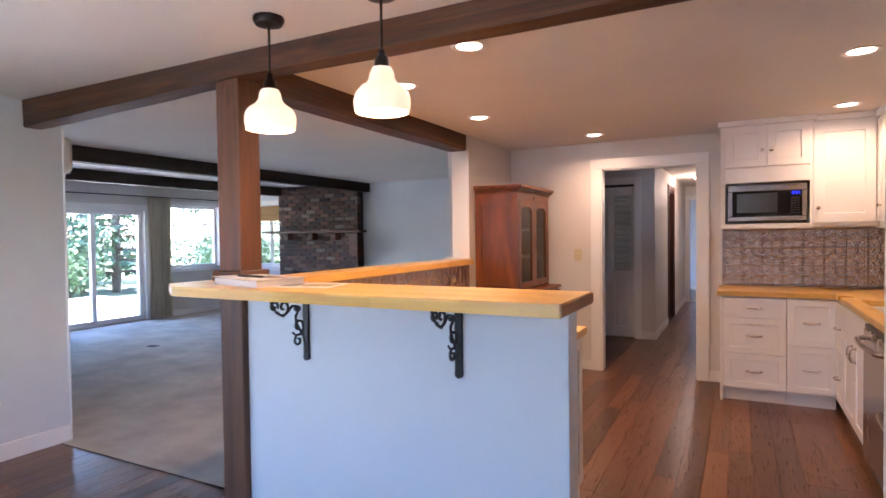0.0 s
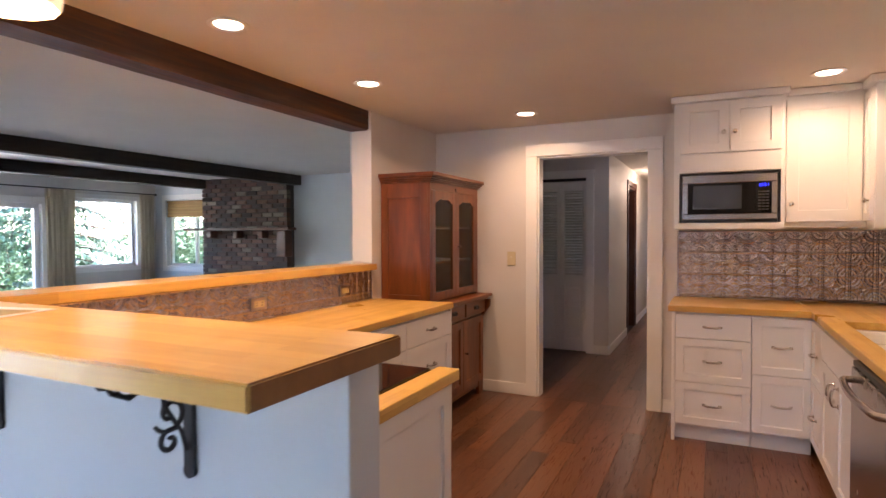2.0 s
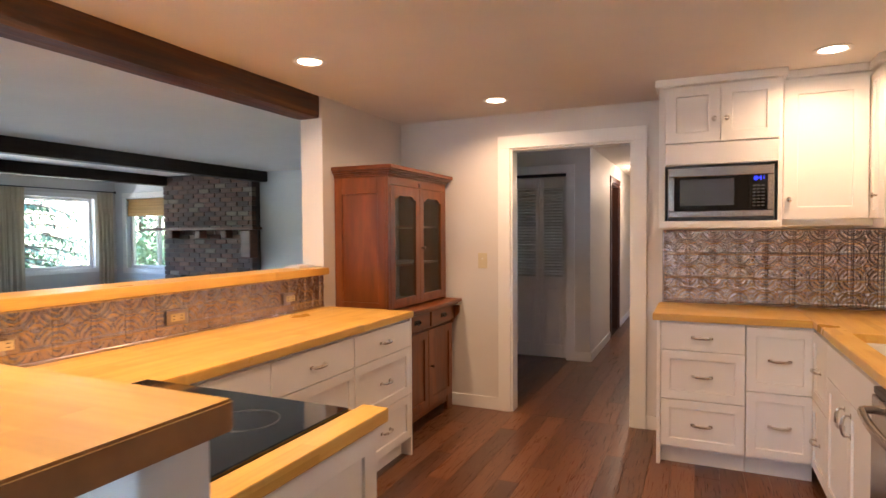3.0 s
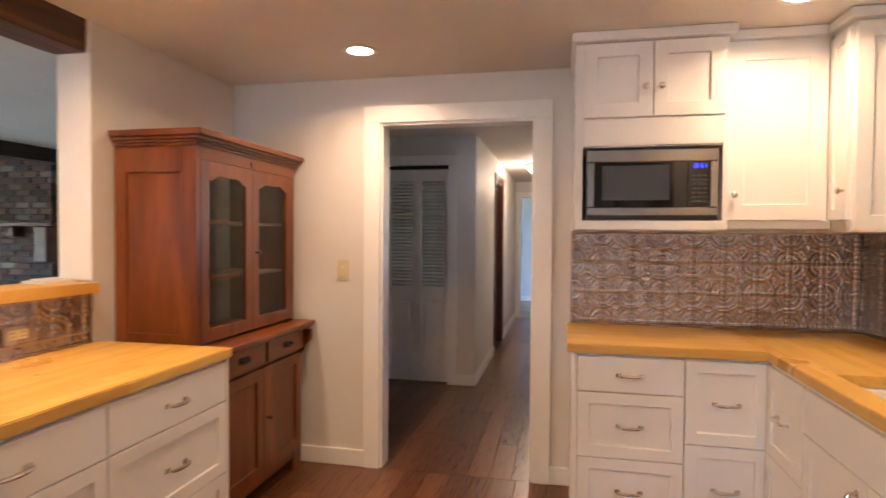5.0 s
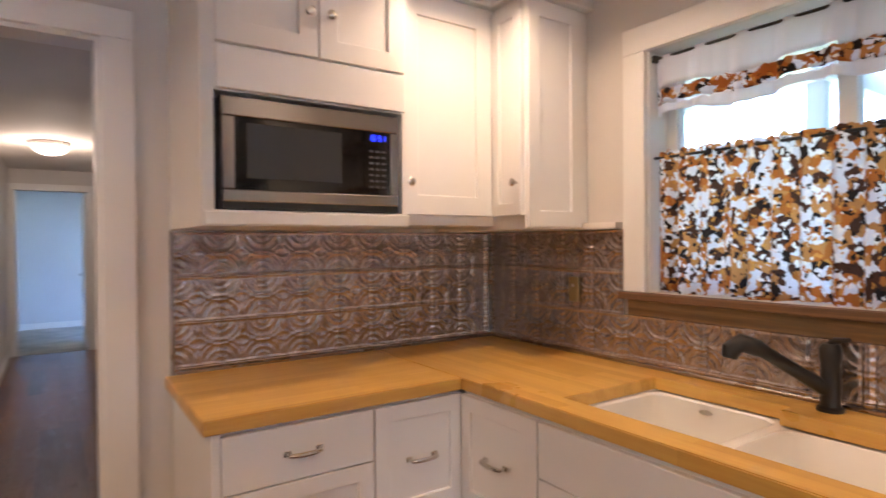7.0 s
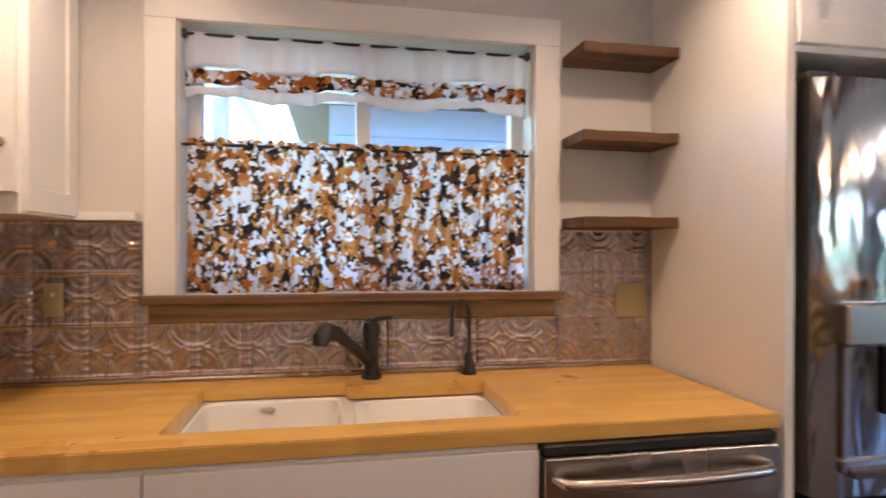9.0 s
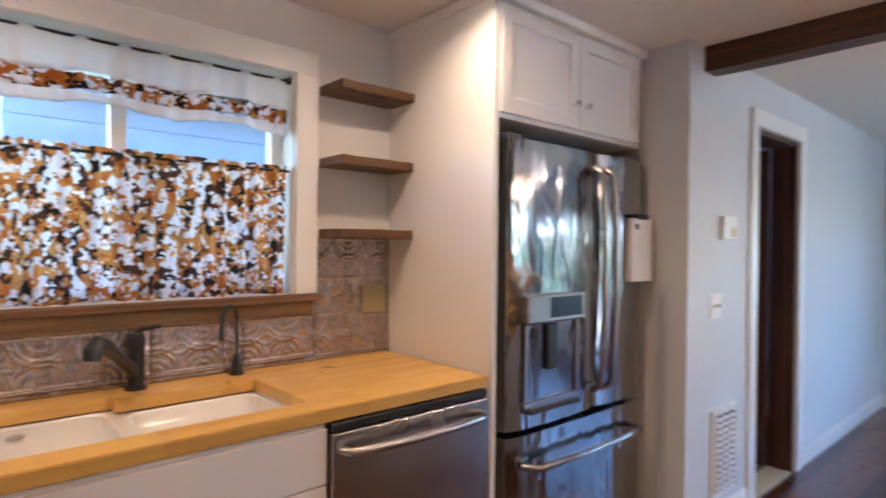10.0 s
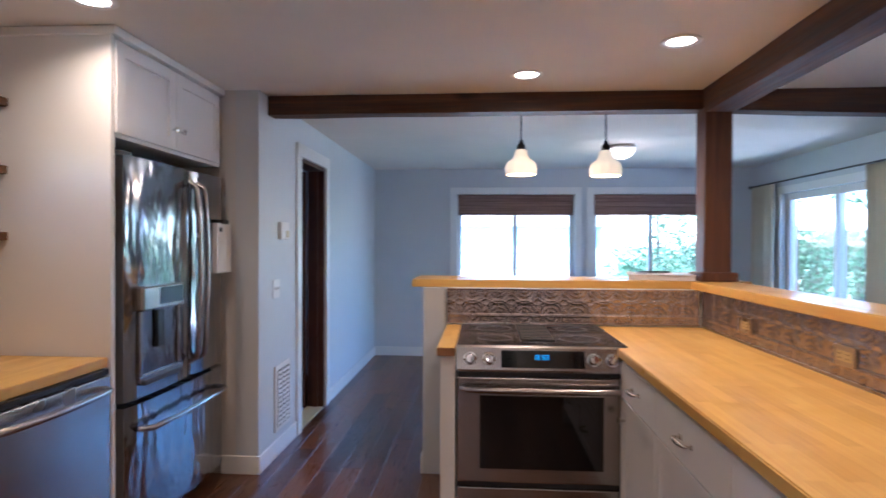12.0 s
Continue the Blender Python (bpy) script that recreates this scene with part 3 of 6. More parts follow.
structure("trim_kitchen_doorway", bm, TRIM, "wide white painted casing of the hall doorway", "trim")
bm = casing(B(), "S", HY, -1.78, -1.175, 0, 2.03, 0.09, 0.018)
structure("trim_closet", bm, TRIM, "white painted closet casing", "trim")
bm = casing(B(), "S", HEND, -0.84, -0.1, 0, 2.04, 0.08, 0.018)
structure("trim_hall_end", bm, TRIM, "white painted doorway casing at the hall end", "trim")
bm = casing(B(), "E", HX, 8.95, 9.75, 0, 2.05, 0.07, 0.016)
box(bm, HX - 0.12, HX, 8.95, 8.98, 0, 2.05), box(bm, HX - 0.12, HX, 9.72, 9.75, 0, 2.05), box(bm, HX - 0.12, HX, 8.98, 9.72, 2.02, 2.05)
structure("trim_hall_side", bm, DARKDOOR, "dark stained wooden doorway frame in the hall", "trim")
bm = casing(B(), "W", TX, 0.52, 1.185, 0, 2.02, 0.09, 0.02)
structure("trim_dining_doorway", bm, TRIM, "white painted casing round the dark door", "trim")
bm = B()
for y0, y1, z0, z1 in ((0.52, 0.55, 0, 2.02), (1.155, 1.185, 0, 2.02), (0.55, 1.155, 1.99, 2.02)):
    box(bm, TX + 0.002, TX + 0.138, y0, y1, z0, z1)
box(bm, TX + 0.05, TX + 0.09, 0.55, 0.565, 0, 1.99), box(bm, TX + 0.05, TX + 0.09, 1.14, 1.155, 0, 1.99)
structure("trim_dining_jamb", bm, DARKDOOR, "dark stained door jamb", "trim")
bm = B()
box(bm, -2.305, WX + 0.006, 4.372, 4.381, 1.175, 2.155, 0.002)
structure("trim_stub_end", bm, TRIM, "white painted board on the wall end", "trim")
bm = B()
box(bm, DWX - 0.12, DWX + 0.012, LSY, LSY + 0.012, 0, 2.15, 0.003)
structure("trim_wall_end", bm, TRIM, "white painted corner board", "trim")

# beams and post
def beam(name, x0, x1, y0, y1, z0, z1, mat, label, axis, sag=0.0, sag_from=0.0):
    bm = B()
    n = 40
    L0, L1 = (x0, x1) if axis == 0 else (y0, y1)
    cs = [(y0, z0), (y1, z0), (y1, z1), (y0, z1)] if axis == 0 else [(x0, z0), (x1, z0), (x1, z1), (x0, z1)]
    rows = []
    for i in range(n + 1):
        s = L0 + (L1 - L0) * i / n
        ring = []
        for k, (a, z) in enumerate(cs):
            j = 0.005 * noise.noise(Vector((s * 3.1, k * 7.7, z0 + a)))
            a2 = a + j + (0.006 if k in (0, 3) else -0.006)
            z2 = z + (0.004 * noise.noise(Vector((s * 2.3, k * 3.3 + 9, 1.0))) if z == z0 else 0)
            if z == z0 and s < sag_from:
                z2 -= sag * (sag_from - s) / (sag_from - L0)
            ring.append(bm.verts.new((s, a2, z2) if axis == 0 else (a2, s, z2)))
        rows.append(ring)
    for a, b in zip(rows, rows[1:]):
        for k in range(4):
            bm.faces.new((a[k], a[(k + 1) % 4], b[(k + 1) % 4], b[k]))
    bm.faces.new(rows[0]), bm.faces.new(rows[-1])
    es = [e for e in bm.edges if abs(abs(e.verts[0].co[axis] - e.verts[1].co[axis]) - abs(L1 - L0) / n) < 1e-4]
    bmesh.ops.bevel(bm, geom=es, offset=0.007, segments=2, affect="EDGES")
    return structure(name, bm, mat, label, "beam", True)


beam("beam_south", DWX + 0.002, TX + 0.2, 1.685, 1.812, 2.184, CEIL + 0.01, BEAM, "rough-sawn brown timber beam across the ceiling", 0, 0.06, -2.2)
beam("beam_west", -2.325, WX - 0.012, 1.814, 4.378, 2.157, CEIL + 0.01, BEAM_Y, "rough-sawn brown timber beam over the half wall", 1)
beam("beam_living", -5.76, -5.6, LSY, LNY, 2.15, CEIL + 0.01, BEAM_DARK, "dark stained living room ceiling beam", 1)
beam("beam_living_far", -7.6, -7.44, LSY, LNY, 2.15, CEIL + 0.01, BEAM_DARK, "dark stained living room ceiling beam", 1)
post = thing("wooden_post", (-2.25, 1.76, 0), "square reddish-brown timber post under the beams", "post")
bm = boxed(-2.312, -2.155, 1.712, 1.855, 0, 2.19, bevel=0.008, seg=2)
part("shaft", bm, POST, post)
part("collar", boxed(-2.34, -2.13, 1.685, 1.885, 1.172, 1.225, bevel=0.006), POST, post)

# ---- worktops ----
def worktop(name, outline, z0, z1, mat, label, holes=()):
    bm = B()
    vs = [bm.verts.new((x, y, z0)) for x, y in outline]
    f = bm.faces.new(vs)
    ext = bmesh.ops.extrude_face_region(bm, geom=[f])
    bmesh.ops.translate(bm, verts=[v for v in ext["geom"] if isinstance(v, bmesh.types.BMVert)], vec=(0, 0, z1 - z0))
    bmesh.ops.recalc_face_normals(bm, faces=bm.faces)
    bmesh.ops.bevel(bm, geom=[e for e in bm.edges if len(e.link_faces) == 2 and e.calc_face_angle(0) > 0.5], offset=0.004, segments=2, affect="EDGES")
    return bm


CT0, CT1 = 0.865, 0.905
BT0, BT1 = 1.125, 1.17
bar = thing("bar_top", (-1.4, 1.62, BT0), "honey maple butcher-block bar top on the low walls", "bar top")
bar_slab = part("slab", worktop("b", [(-2.27, 1.4), (-0.44, 1.4), (-0.44, 1.845), (-2.43, 1.845), (-2.43, 1.51)], BT0, BT1, BUTCHER, ""), BUTCHER, bar)
part("slab", worktop("b", [(-2.34, 1.847), (-2.085, 1.847), (-2.085, 4.37), (-2.34, 4.37)], BT0, BT1, BUTCHER_Y, ""), BUTCHER_Y, bar)
top = thing("worktop", (-1.82, 3.2, CT0), "honey maple butcher-block counter beside the range", "worktop")
part("slab", worktop("b", [(-2.134, 1.876), (-1.545, 1.876), (-1.545, 2.55), (-1.492, 2.55), (-1.492, 4.425), (-2.134, 4.425)], CT0, CT1, BUTCHER_Y, ""), BUTCHER_Y, top)
top = thing("worktop", (-0.7, 2.25, CT0), "narrow maple worktop strip beside the range", "worktop")
strip = part("slab", boxed(-0.74, -0.655, 1.876, 2.64, CT0, CT1, bevel=0.004, seg=2), BUTCHER_Y, top)


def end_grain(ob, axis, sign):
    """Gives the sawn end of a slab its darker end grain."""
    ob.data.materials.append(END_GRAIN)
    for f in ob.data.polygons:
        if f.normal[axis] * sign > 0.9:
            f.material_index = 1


def slab_mesh(x0, x1, y0, y1, z0, z1, holes, bevel=0.004):
    """A flat slab with openings (x0, x1, y0, y1)."""
    bm = wall_mesh("x", z0, z1, x0, x1, y0, y1, [(h[0], h[1], h[2], h[3]) for h in holes])
    for v in bm.verts:
        v.co = (v.co.y, v.co.z, v.co.x)
    bmesh.ops.recalc_face_normals(bm, faces=bm.faces)
    bmesh.ops.bevel(bm, geom=[e for e in bm.edges if len(e.link_faces) == 2 and e.calc_face_angle(0) > 0.5], offset=bevel, segments=2, affect="EDGES")
    return bm


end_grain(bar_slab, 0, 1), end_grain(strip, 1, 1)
SINK = [(0.8, 1.225, 4.07, 4.49), (0.8, 1.17, 3.645, 4.07)]
top = thing("worktop", (0.6, 4.9, CT0), "L-shaped honey maple butcher-block counter with a sink cut-out", "worktop")
part("slab", slab_mesh(-0.115, 0.6995, 4.86, NY - 0.008, CT0, CT1, (), 0.003), BUTCHER, top)
part("slab", slab_mesh(0.7, EX - 0.008, 2.985, NY - 0.008, CT0, CT1, SINK, 0.003), BUTCHER_Y, top)


# ---- cabinets ----
def base_cabinet(side, front, u0, u1, depth, label, fronts, foot=None, group="base cabinets"):
    """fronts: (kind, u0, u1, z0, z1, slab, handle) with u in shares of the width."""
    mid = (u0 + u1) / 2
    c = thing("base_cabinet", spot(side, front, mid, 0, -depth / 2), label, "cabinet", group)
    bm = B()
    fbox(bm, side, front, u0 + 0.0005, u1 - 0.0005, 0.1, CT0 - 0.001, -depth, 0, 0.001)
    fbox(bm, side, front, u0 + 0.001, u1 - 0.001, 0.0, 0.1, -depth, -0.05)
    part("body", bm, CABINET, c)
    w = u1 - u0
    for kind, a, b, z0, z1, slab, handle in fronts:
        f = shaker(kind, side, front, u0 + a * w, u0 + b * w, z0, z1, c, slab=slab, rail=0.05)
        um = u0 + (a + b) / 2 * w
        out = front - 0.02 if side in "SW" else front + 0.02
        if handle == "pull":
            pull(side, out, um, (z0 + z1) / 2, f)
        elif handle == "knob":
            knob(side, out, u0 + (a + 0.15 * (b - a)) * w, z1 - 0.09, f)
        elif handle in ("pull_lo", "pull_hi"):
            k = 0.12 if handle == "pull_lo" else 0.88
            pull(side, out, u0 + (a + k * (b - a)) * w, z1 - 0.09, f, 0.085, True)
    return c


NF = 4.893
c = base_cabinet("S", NF, -0.07, 0.38, 0.577, "white shaker base cabinet with three drawers", [("drawer", 0, 1, 0.692, 0.852, True, "pull"), ("drawer", 0, 1, 0.4, 0.692, False, "pull"), ("drawer", 0, 1, 0.115, 0.4, False, "pull")])
part("side_panel", boxed(-0.092, -0.0705, NF - 0.02, NY - 0.01, 0, CT0 - 0.001, bevel=0.001), CABINET, c)
base_cabinet("S", NF, 0.381, 0.715, 0.577, "white shaker base cabinet with two deep drawers", [("drawer", 0, 1, 0.488, 0.852, False, "pull"), ("drawer", 0, 1, 0.115, 0.488, False, "pull")])
EF = 0.72
base_cabinet("W", EF, 4.5, 4.87, 0.6, "narrow white corner base cabinet with two drawers", [("drawer", 0, 1, 0.488, 0.852, False, "pull"), ("drawer", 0, 1, 0.115, 0.488, False, "pull")])
# the sink unit is open above, for the bowls
c = thing("base_cabinet", (1.0, 4.04, 0), "white sink cabinet with a plain front panel over two doors", "cabinet", "base cabinets")
bm = B()
box(bm, EF, 0.74, 3.63, 4.498, 0.1, CT0 - 0.001), box(bm, 0.74, EX, 3.63, 3.64, 0.1, CT0 - 0.001), box(bm, 0.74, EX, 4.492, 4.498, 0.1, CT0 - 0.001), box(bm, 0.74, EX, 3.64, 4.492, 0.1, 0.12), box(bm, EF + 0.05, EX, 3.63, 4.498, 0, 0.1)
part("body", bm, CABINET, c)
shaker("front_panel", "W", EF, 3.63, 4.498, 0.69, 0.852, c, slab=True)
for a, b, u in ((3.63, 4.064, 4.01), (4.064, 4.498, 4.115)):
    d = shaker("door", "W", EF, a, b, 0.115, 0.69, c)
    pull("W", EF - 0.02, u, 0.6, d, 0.085, True)
WF = -1.522
base_cabinet("E", WF, 2.605, 3.13, 0.62, "white shaker base cabinet with a drawer over a door", [("drawer", 0, 1, 0.688, 0.852, True, "pull"), ("door", 0, 1, 0.115, 0.688, False, "knob")])
base_cabinet("E", WF, 3.131, 3.765, 0.62, "wide white shaker base cabinet with three drawers", [("drawer", 0, 1, 0.688, 0.852, True, "pull"), ("drawer", 0, 1, 0.39, 0.688, False, "pull"), ("drawer", 0, 1, 0.115, 0.39, False, "pull")])
c = base_cabinet("E", WF, 3.766, 4.395, 0.62, "white shaker base cabinet with three drawers beside the hutch", [("drawer", 0, 1, 0.688, 0.852, True, "pull"), ("drawer", 0, 1, 0.39, 0.688, False, "pull"), ("drawer", 0, 1, 0.115, 0.39, False, "pull")])
part("side_panel", boxed(-2.13, WF + 0.02, 4.3955, 4.413, 0, CT0 - 0.001, bevel=0.001), CABINET, c)
c = thing("end_panel", (-0.69, 2.25, 0), "white shaker end panel closing the peninsula beside the range", "panel")
part("body", boxed(-0.74, -0.69, 1.876, 2.6, 0, CT0 - 0.001), CABINET, c)
shaker("facing", "E", -0.69, 1.876, 2.6, 0.1, CT0 - 0.003, c, rail=0.06)


# ---- upper cabinets ----
def upper_box(name, x0, x1, y0, y1, z0, z1, label, at):
    c = thing(name, at, label, "cabinet", "upper cabinets")
    part("body", boxed(x0, x1, y0, y1, z0, z1, bevel=0.001), CABINET, c)
    return c


MF = 4.97
c = thing("microwave_cabinet", (0.23, 5.2, 1.4), "white upper cabinet with two doors above a microwave niche", "cabinet", "upper cabinets")
bm = B()
box(bm, -0.09, -0.055, MF, NY, 1.41, 2.26), box(bm, 0.54, 0.562, MF, NY, 1.41, 2.26), box(bm, -0.055, 0.54, MF, NY, 1.41, 1.455), box(bm, -0.055, 0.54, MF, NY, 1.785, 2.26), box(bm, -0.055, 0.54, NY - 0.02, NY, 1.455, 1.785)
part("body", bm, CABINET, c)
part("niche_lining", boxed(-0.054, 0.539, NY - 0.03, NY - 0.021, 1.456, 1.784), BLACK, c)
shaker("filler_panel", "S", MF, -0.055, 0.545, 1.787, 1.91, c, slab=True)
shaker("bottom_rail", "S", MF, -0.088, 0.56, 1.41, 1.452, c, slab=True, thick=0.014)
for a, b, u in ((-0.055, 0.245, 0.212), (0.245, 0.545, 0.278)):
    d = shaker("door", "S", MF, a, b, 1.915, 2.252, c, rail=0.06)
    knob("S", MF - 0.02, u, 2.045, d)
bm = B()
box(bm, -0.11, 0.582, MF - 0.045, NY, 2.255, 2.298, 0.004)
part("crown", bm, CABINET, c)

c = upper_box("upper_cabinet", 0.5635, 0.9995, 5.05, NY - 0.001, 1.42, 2.255, "white upper corner cabinet with one shaker door", (0.76, 5.25, 1.4))
d = shaker("door", "S", 5.05, 0.57, 0.975, 1.455, 2.235, c, rail=0.07)
knob("S", 5.03, 0.6, 1.57, d)
part("crown", boxed(0.585, 0.967, 5.02, NY - 0.001, 2.257, 2.298, bevel=0.004), CABINET, c)
c = upper_box("upper_cabinet", 1.0, EX - 0.001, 4.868, NY - 0.002, 1.405, 2.255, "white upper cabinet with a panelled end beside the window", (1.15, 5.1, 1.4))
d = shaker("door", "W", 1.0, 4.87, 5.045, 1.455, 2.235, c, rail=0.045)
knob("W", 0.98, 4.895, 1.575, d)
shaker("end_panel", "S", 4.868, 1.0, 1.285, 1.41, 2.25, c, rail=0.06, thick=0.016)
part("filler", boxed(1.288, EX - 0.001, 4.70, 4.866, 1.405, 1.43), CABINET, c)
part("crown", boxed(0.968, EX - 0.001, 4.83, NY - 0.002, 2.257, 2.298, bevel=0.004), CABINET, c)

# ---- microwave ----
c = thing("microwave", (0.24, 5.2, 1.457), "stainless steel built-in microwave with a black glass door", "microwave")
part("body", boxed(-0.04, 0.525, MF + 0.01, NY - 0.04, 1.458, 1.775), DARKGREY, c)
bm = B()
F = MF - 0.006
for a in ((-0.037, 0.52, 1.716, 1.77), (-0.037, 0.52, 1.478, 1.512), (-0.037, -0.002, 1.512, 1.716), (0.487, 0.52, 1.512, 1.716)):
    fbox(bm, "S", F, *a, -0.02, 0.01, 0.003)
part("frame", bm, STEEL_X, c)
part("vent_strip", fbox(B(), "S", F, -0.037, 0.52, 1.458, 1.477, -0.02, 0.004), BLACK, c)
d = part("door", fbox(B(), "S", F, -0.002, 0.395, 1.512, 1.716, -0.02, 0.004, 0.001), BLACKGLASS, c)
part("window", fbox(B(), "S", F, 0.03, 0.32, 1.545, 1.7, 0.0042, 0.0052), painted("microwave_mesh", (0.035, 0.035, 0.037), 0.12, 0.1, 900, 0.4), d)
d = part("control_panel", fbox(B(), "S", F, 0.396, 0.487, 1.512, 1.716, -0.02, 0.004, 0.001), BLACKGLASS, c)
bm = B()
for i in range(3):
    for j in range(7):
        fbox(bm, "S", F, 0.414 + i * 0.022, 0.429 + i * 0.022, 1.535 + j * 0.019, 1.542 + j * 0.019, 0.0041, 0.0055)
part("buttons", bm, DARKGREY, d)


def seven(bm, side, front, u, z, h, text, d0, flip=1):
    """Seven-bar digits."""
    bars = {"0": "abcdef", "1": "bc", "2": "abged", "3": "abgcd", "5": "afgcd", "6": "afgecd", "7": "abc", ":": ":"}
    w, t = h * 0.5, h * 0.14
    for ch in text:
        seg = bars[ch]
        rect = {"a": (0, w, h - t, h), "d": (0, w, 0, t), "g": (0, w, h / 2 - t / 2, h / 2 + t / 2), "f": (0, t, h / 2, h), "e": (0, t, 0, h / 2), "b": (w - t, w, h / 2, h), "c": (w - t, w, 0, h / 2)}
        for s in seg:
            if s == ":":
                for q in (0.28, 0.68):
                    fbox(bm, side, front, u + flip * 0, u + flip * t, z + h * q, z + h * q + t, d0, d0 + 0.0008)
                continue
            a, b, e, f = rect[s]
            fbox(bm, side, front, u + flip * a, u + flip * b, z + e, z + f, d0, d0 + 0.0008)
        u += flip * (w * 1.5 if ch != ":" else t * 2.5)
    return bm


part("clock_digits", seven(B(), "S", F, 0.413, 1.686, 0.019, "10:51", 0.0041), BLUE_LED, d, "glowing blue clock digits")

# ---- sink and taps ----
c = thing("kitchen_sink", (1.02, 4.06, 0.7), "white enamel double-bowl sink under the wooden counter", "sink")


def bowl(bm, x0, x1, y0, y1, z0, z1, r=0.05):
    def ring(i, z):
        a, b, e, f = x0 + i, x1 - i, y0 + i, y1 - i
        rr = max(r - i * 0.3, 0.015)
        pts = []
        for cx, cy, s in ((b - rr, f - rr, 0), (a + rr, f - rr, 1), (a + rr, e + rr, 2), (b - rr, e + rr, 3)):
            for k in range(5):
                t = (s + k / 4) * math.pi / 2
                pts.append(bm.verts.new((cx + rr * math.cos(t), cy + rr * math.sin(t), z)))
        return pts
    prof = [(-0.03, z1 - 0.002), (0.0, z1), (0.006, z1 - 0.006), (0.014, z0 + 0.05), (0.03, z0 + 0.012), (0.06, z0), (0.1, z0 - 0.002)]
    rs = [ring(i, z) for i, z in prof]
    for a, b in zip(rs, rs[1:]):
        for i in range(20):
            bm.faces.new((a[i], a[(i + 1) % 20], b[(i + 1) % 20], b[i]))
    bm.faces.new(rs[-1])


bm = B()
bowl(bm, 0.805, 1.22, 4.085, 4.485, 0.68, 0.862)
part("bowl", bm, ENAMEL, c, smooth=True)
bm = B()
bowl(bm, 0.805, 1.165, 3.65, 4.055, 0.72, 0.861)
part("bowl", bm, ENAMEL, c, smooth=True)
for x, y, z in ((1.02, 4.27, 0.679), (1.0, 3.865, 0.719)):
    part("drain", lathe(B(), [(0.042, 0), (0.042, 0.003), (0.03, 0.003), (0.026, -0.004), (0.0, -0.004)], (x, y, z)), CHROME, c, "chrome drain", True)
bm = lathe(B(), [(0.016, 0), (0.016, 0.003), (0.011, 0.003), (0.0, 0.002)], (0, 0, 0), "X", 16)
for v in bm.verts:
    v.co = (1.21 - v.co.x, 4.3 + v.co.y * 1.3, 0.835 + v.co.z * 0.5)
part("overflow", bm, CHROME, c, "small chrome overflow ring", True)

c = thing("kitchen_faucet", (1.275, 3.99, CT1), "black single-lever pull-out kitchen faucet on the counter", "faucet")
part("body", lathe(B(), [(0.033, 0), (0.033, 0.008), (0.026, 0.014), (0.024, 0.03), (0.024, 0.13), (0.027, 0.14), (0.027, 0.165), (0.02, 0.178), (0.0, 0.18)], (1.275, 3.99, CT1)), BLACK, c, smooth=True)
a, b = Vector((1.27, 3.995, CT1 + 0.055)), Vector((1.12, 4.105, CT1 + 0.17))
part("spout", tube(B(), [a, a.lerp(b, 0.4), a.lerp(b, 0.75), b], [0.021, 0.018, 0.018, 0.021], 14), BLACK, c, smooth=True)
part("spray_head", tube(B(), [b - (b - a).normalized() * 0.01, b + Vector((-0.03, 0.025, 0.01)), b + Vector((-0.048, 0.04, -0.008)), b + Vector((-0.052, 0.043, -0.03))], [0.024, 0.026, 0.026, 0.02], 14), BLACK, c, smooth=True)
part("lever", tube(B(), [(1.275, 3.99, CT1 + 0.178), (1.265, 3.975, CT1 + 0.19), (1.23, 3.93, CT1 + 0.2)], [0.009, 0.008, 0.006], 8), BLACK, c, smooth=True)
c = thing("filter_faucet", (1.28, 3.665, CT1), "slim black filtered-water tap with a curved neck", "faucet")
part("base", lathe(B(), [(0.026, 0), (0.026, 0.006), (0.018, 0.03), (0.011, 0.075), (0.0, 0.076)], (1.28, 3.665, CT1)), BLACK, c, smooth=True)
NX, NYY = -0.45, 0.89
pts = [(1.28, 3.665, CT1 + 0.07), (1.28, 3.665, CT1 + 0.19)] + [(1.28 + NX * q, 3.665 + NYY * q, CT1 + 0.2 + 0.045 * math.sin(t)) for q, t in [(0.036 * (1 - math.cos(k * math.pi / 8)), k * math.pi / 8) for k in range(9)]] + [(1.28 + NX * 0.076, 3.665 + NYY * 0.076, CT1 + 0.165)]
part("neck", tube(B(), pts, 0.0075, 8), BLACK, c, smooth=True)
part("nozzle", cyl(B(), (1.28 + NX * 0.076, 3.665 + NYY * 0.076, CT1 + 0.17), (1.28 + NX * 0.077, 3.665 + NYY * 0.077, CT1 + 0.13), 0.009, 0.008, 10), BLACK, c, smooth=True)

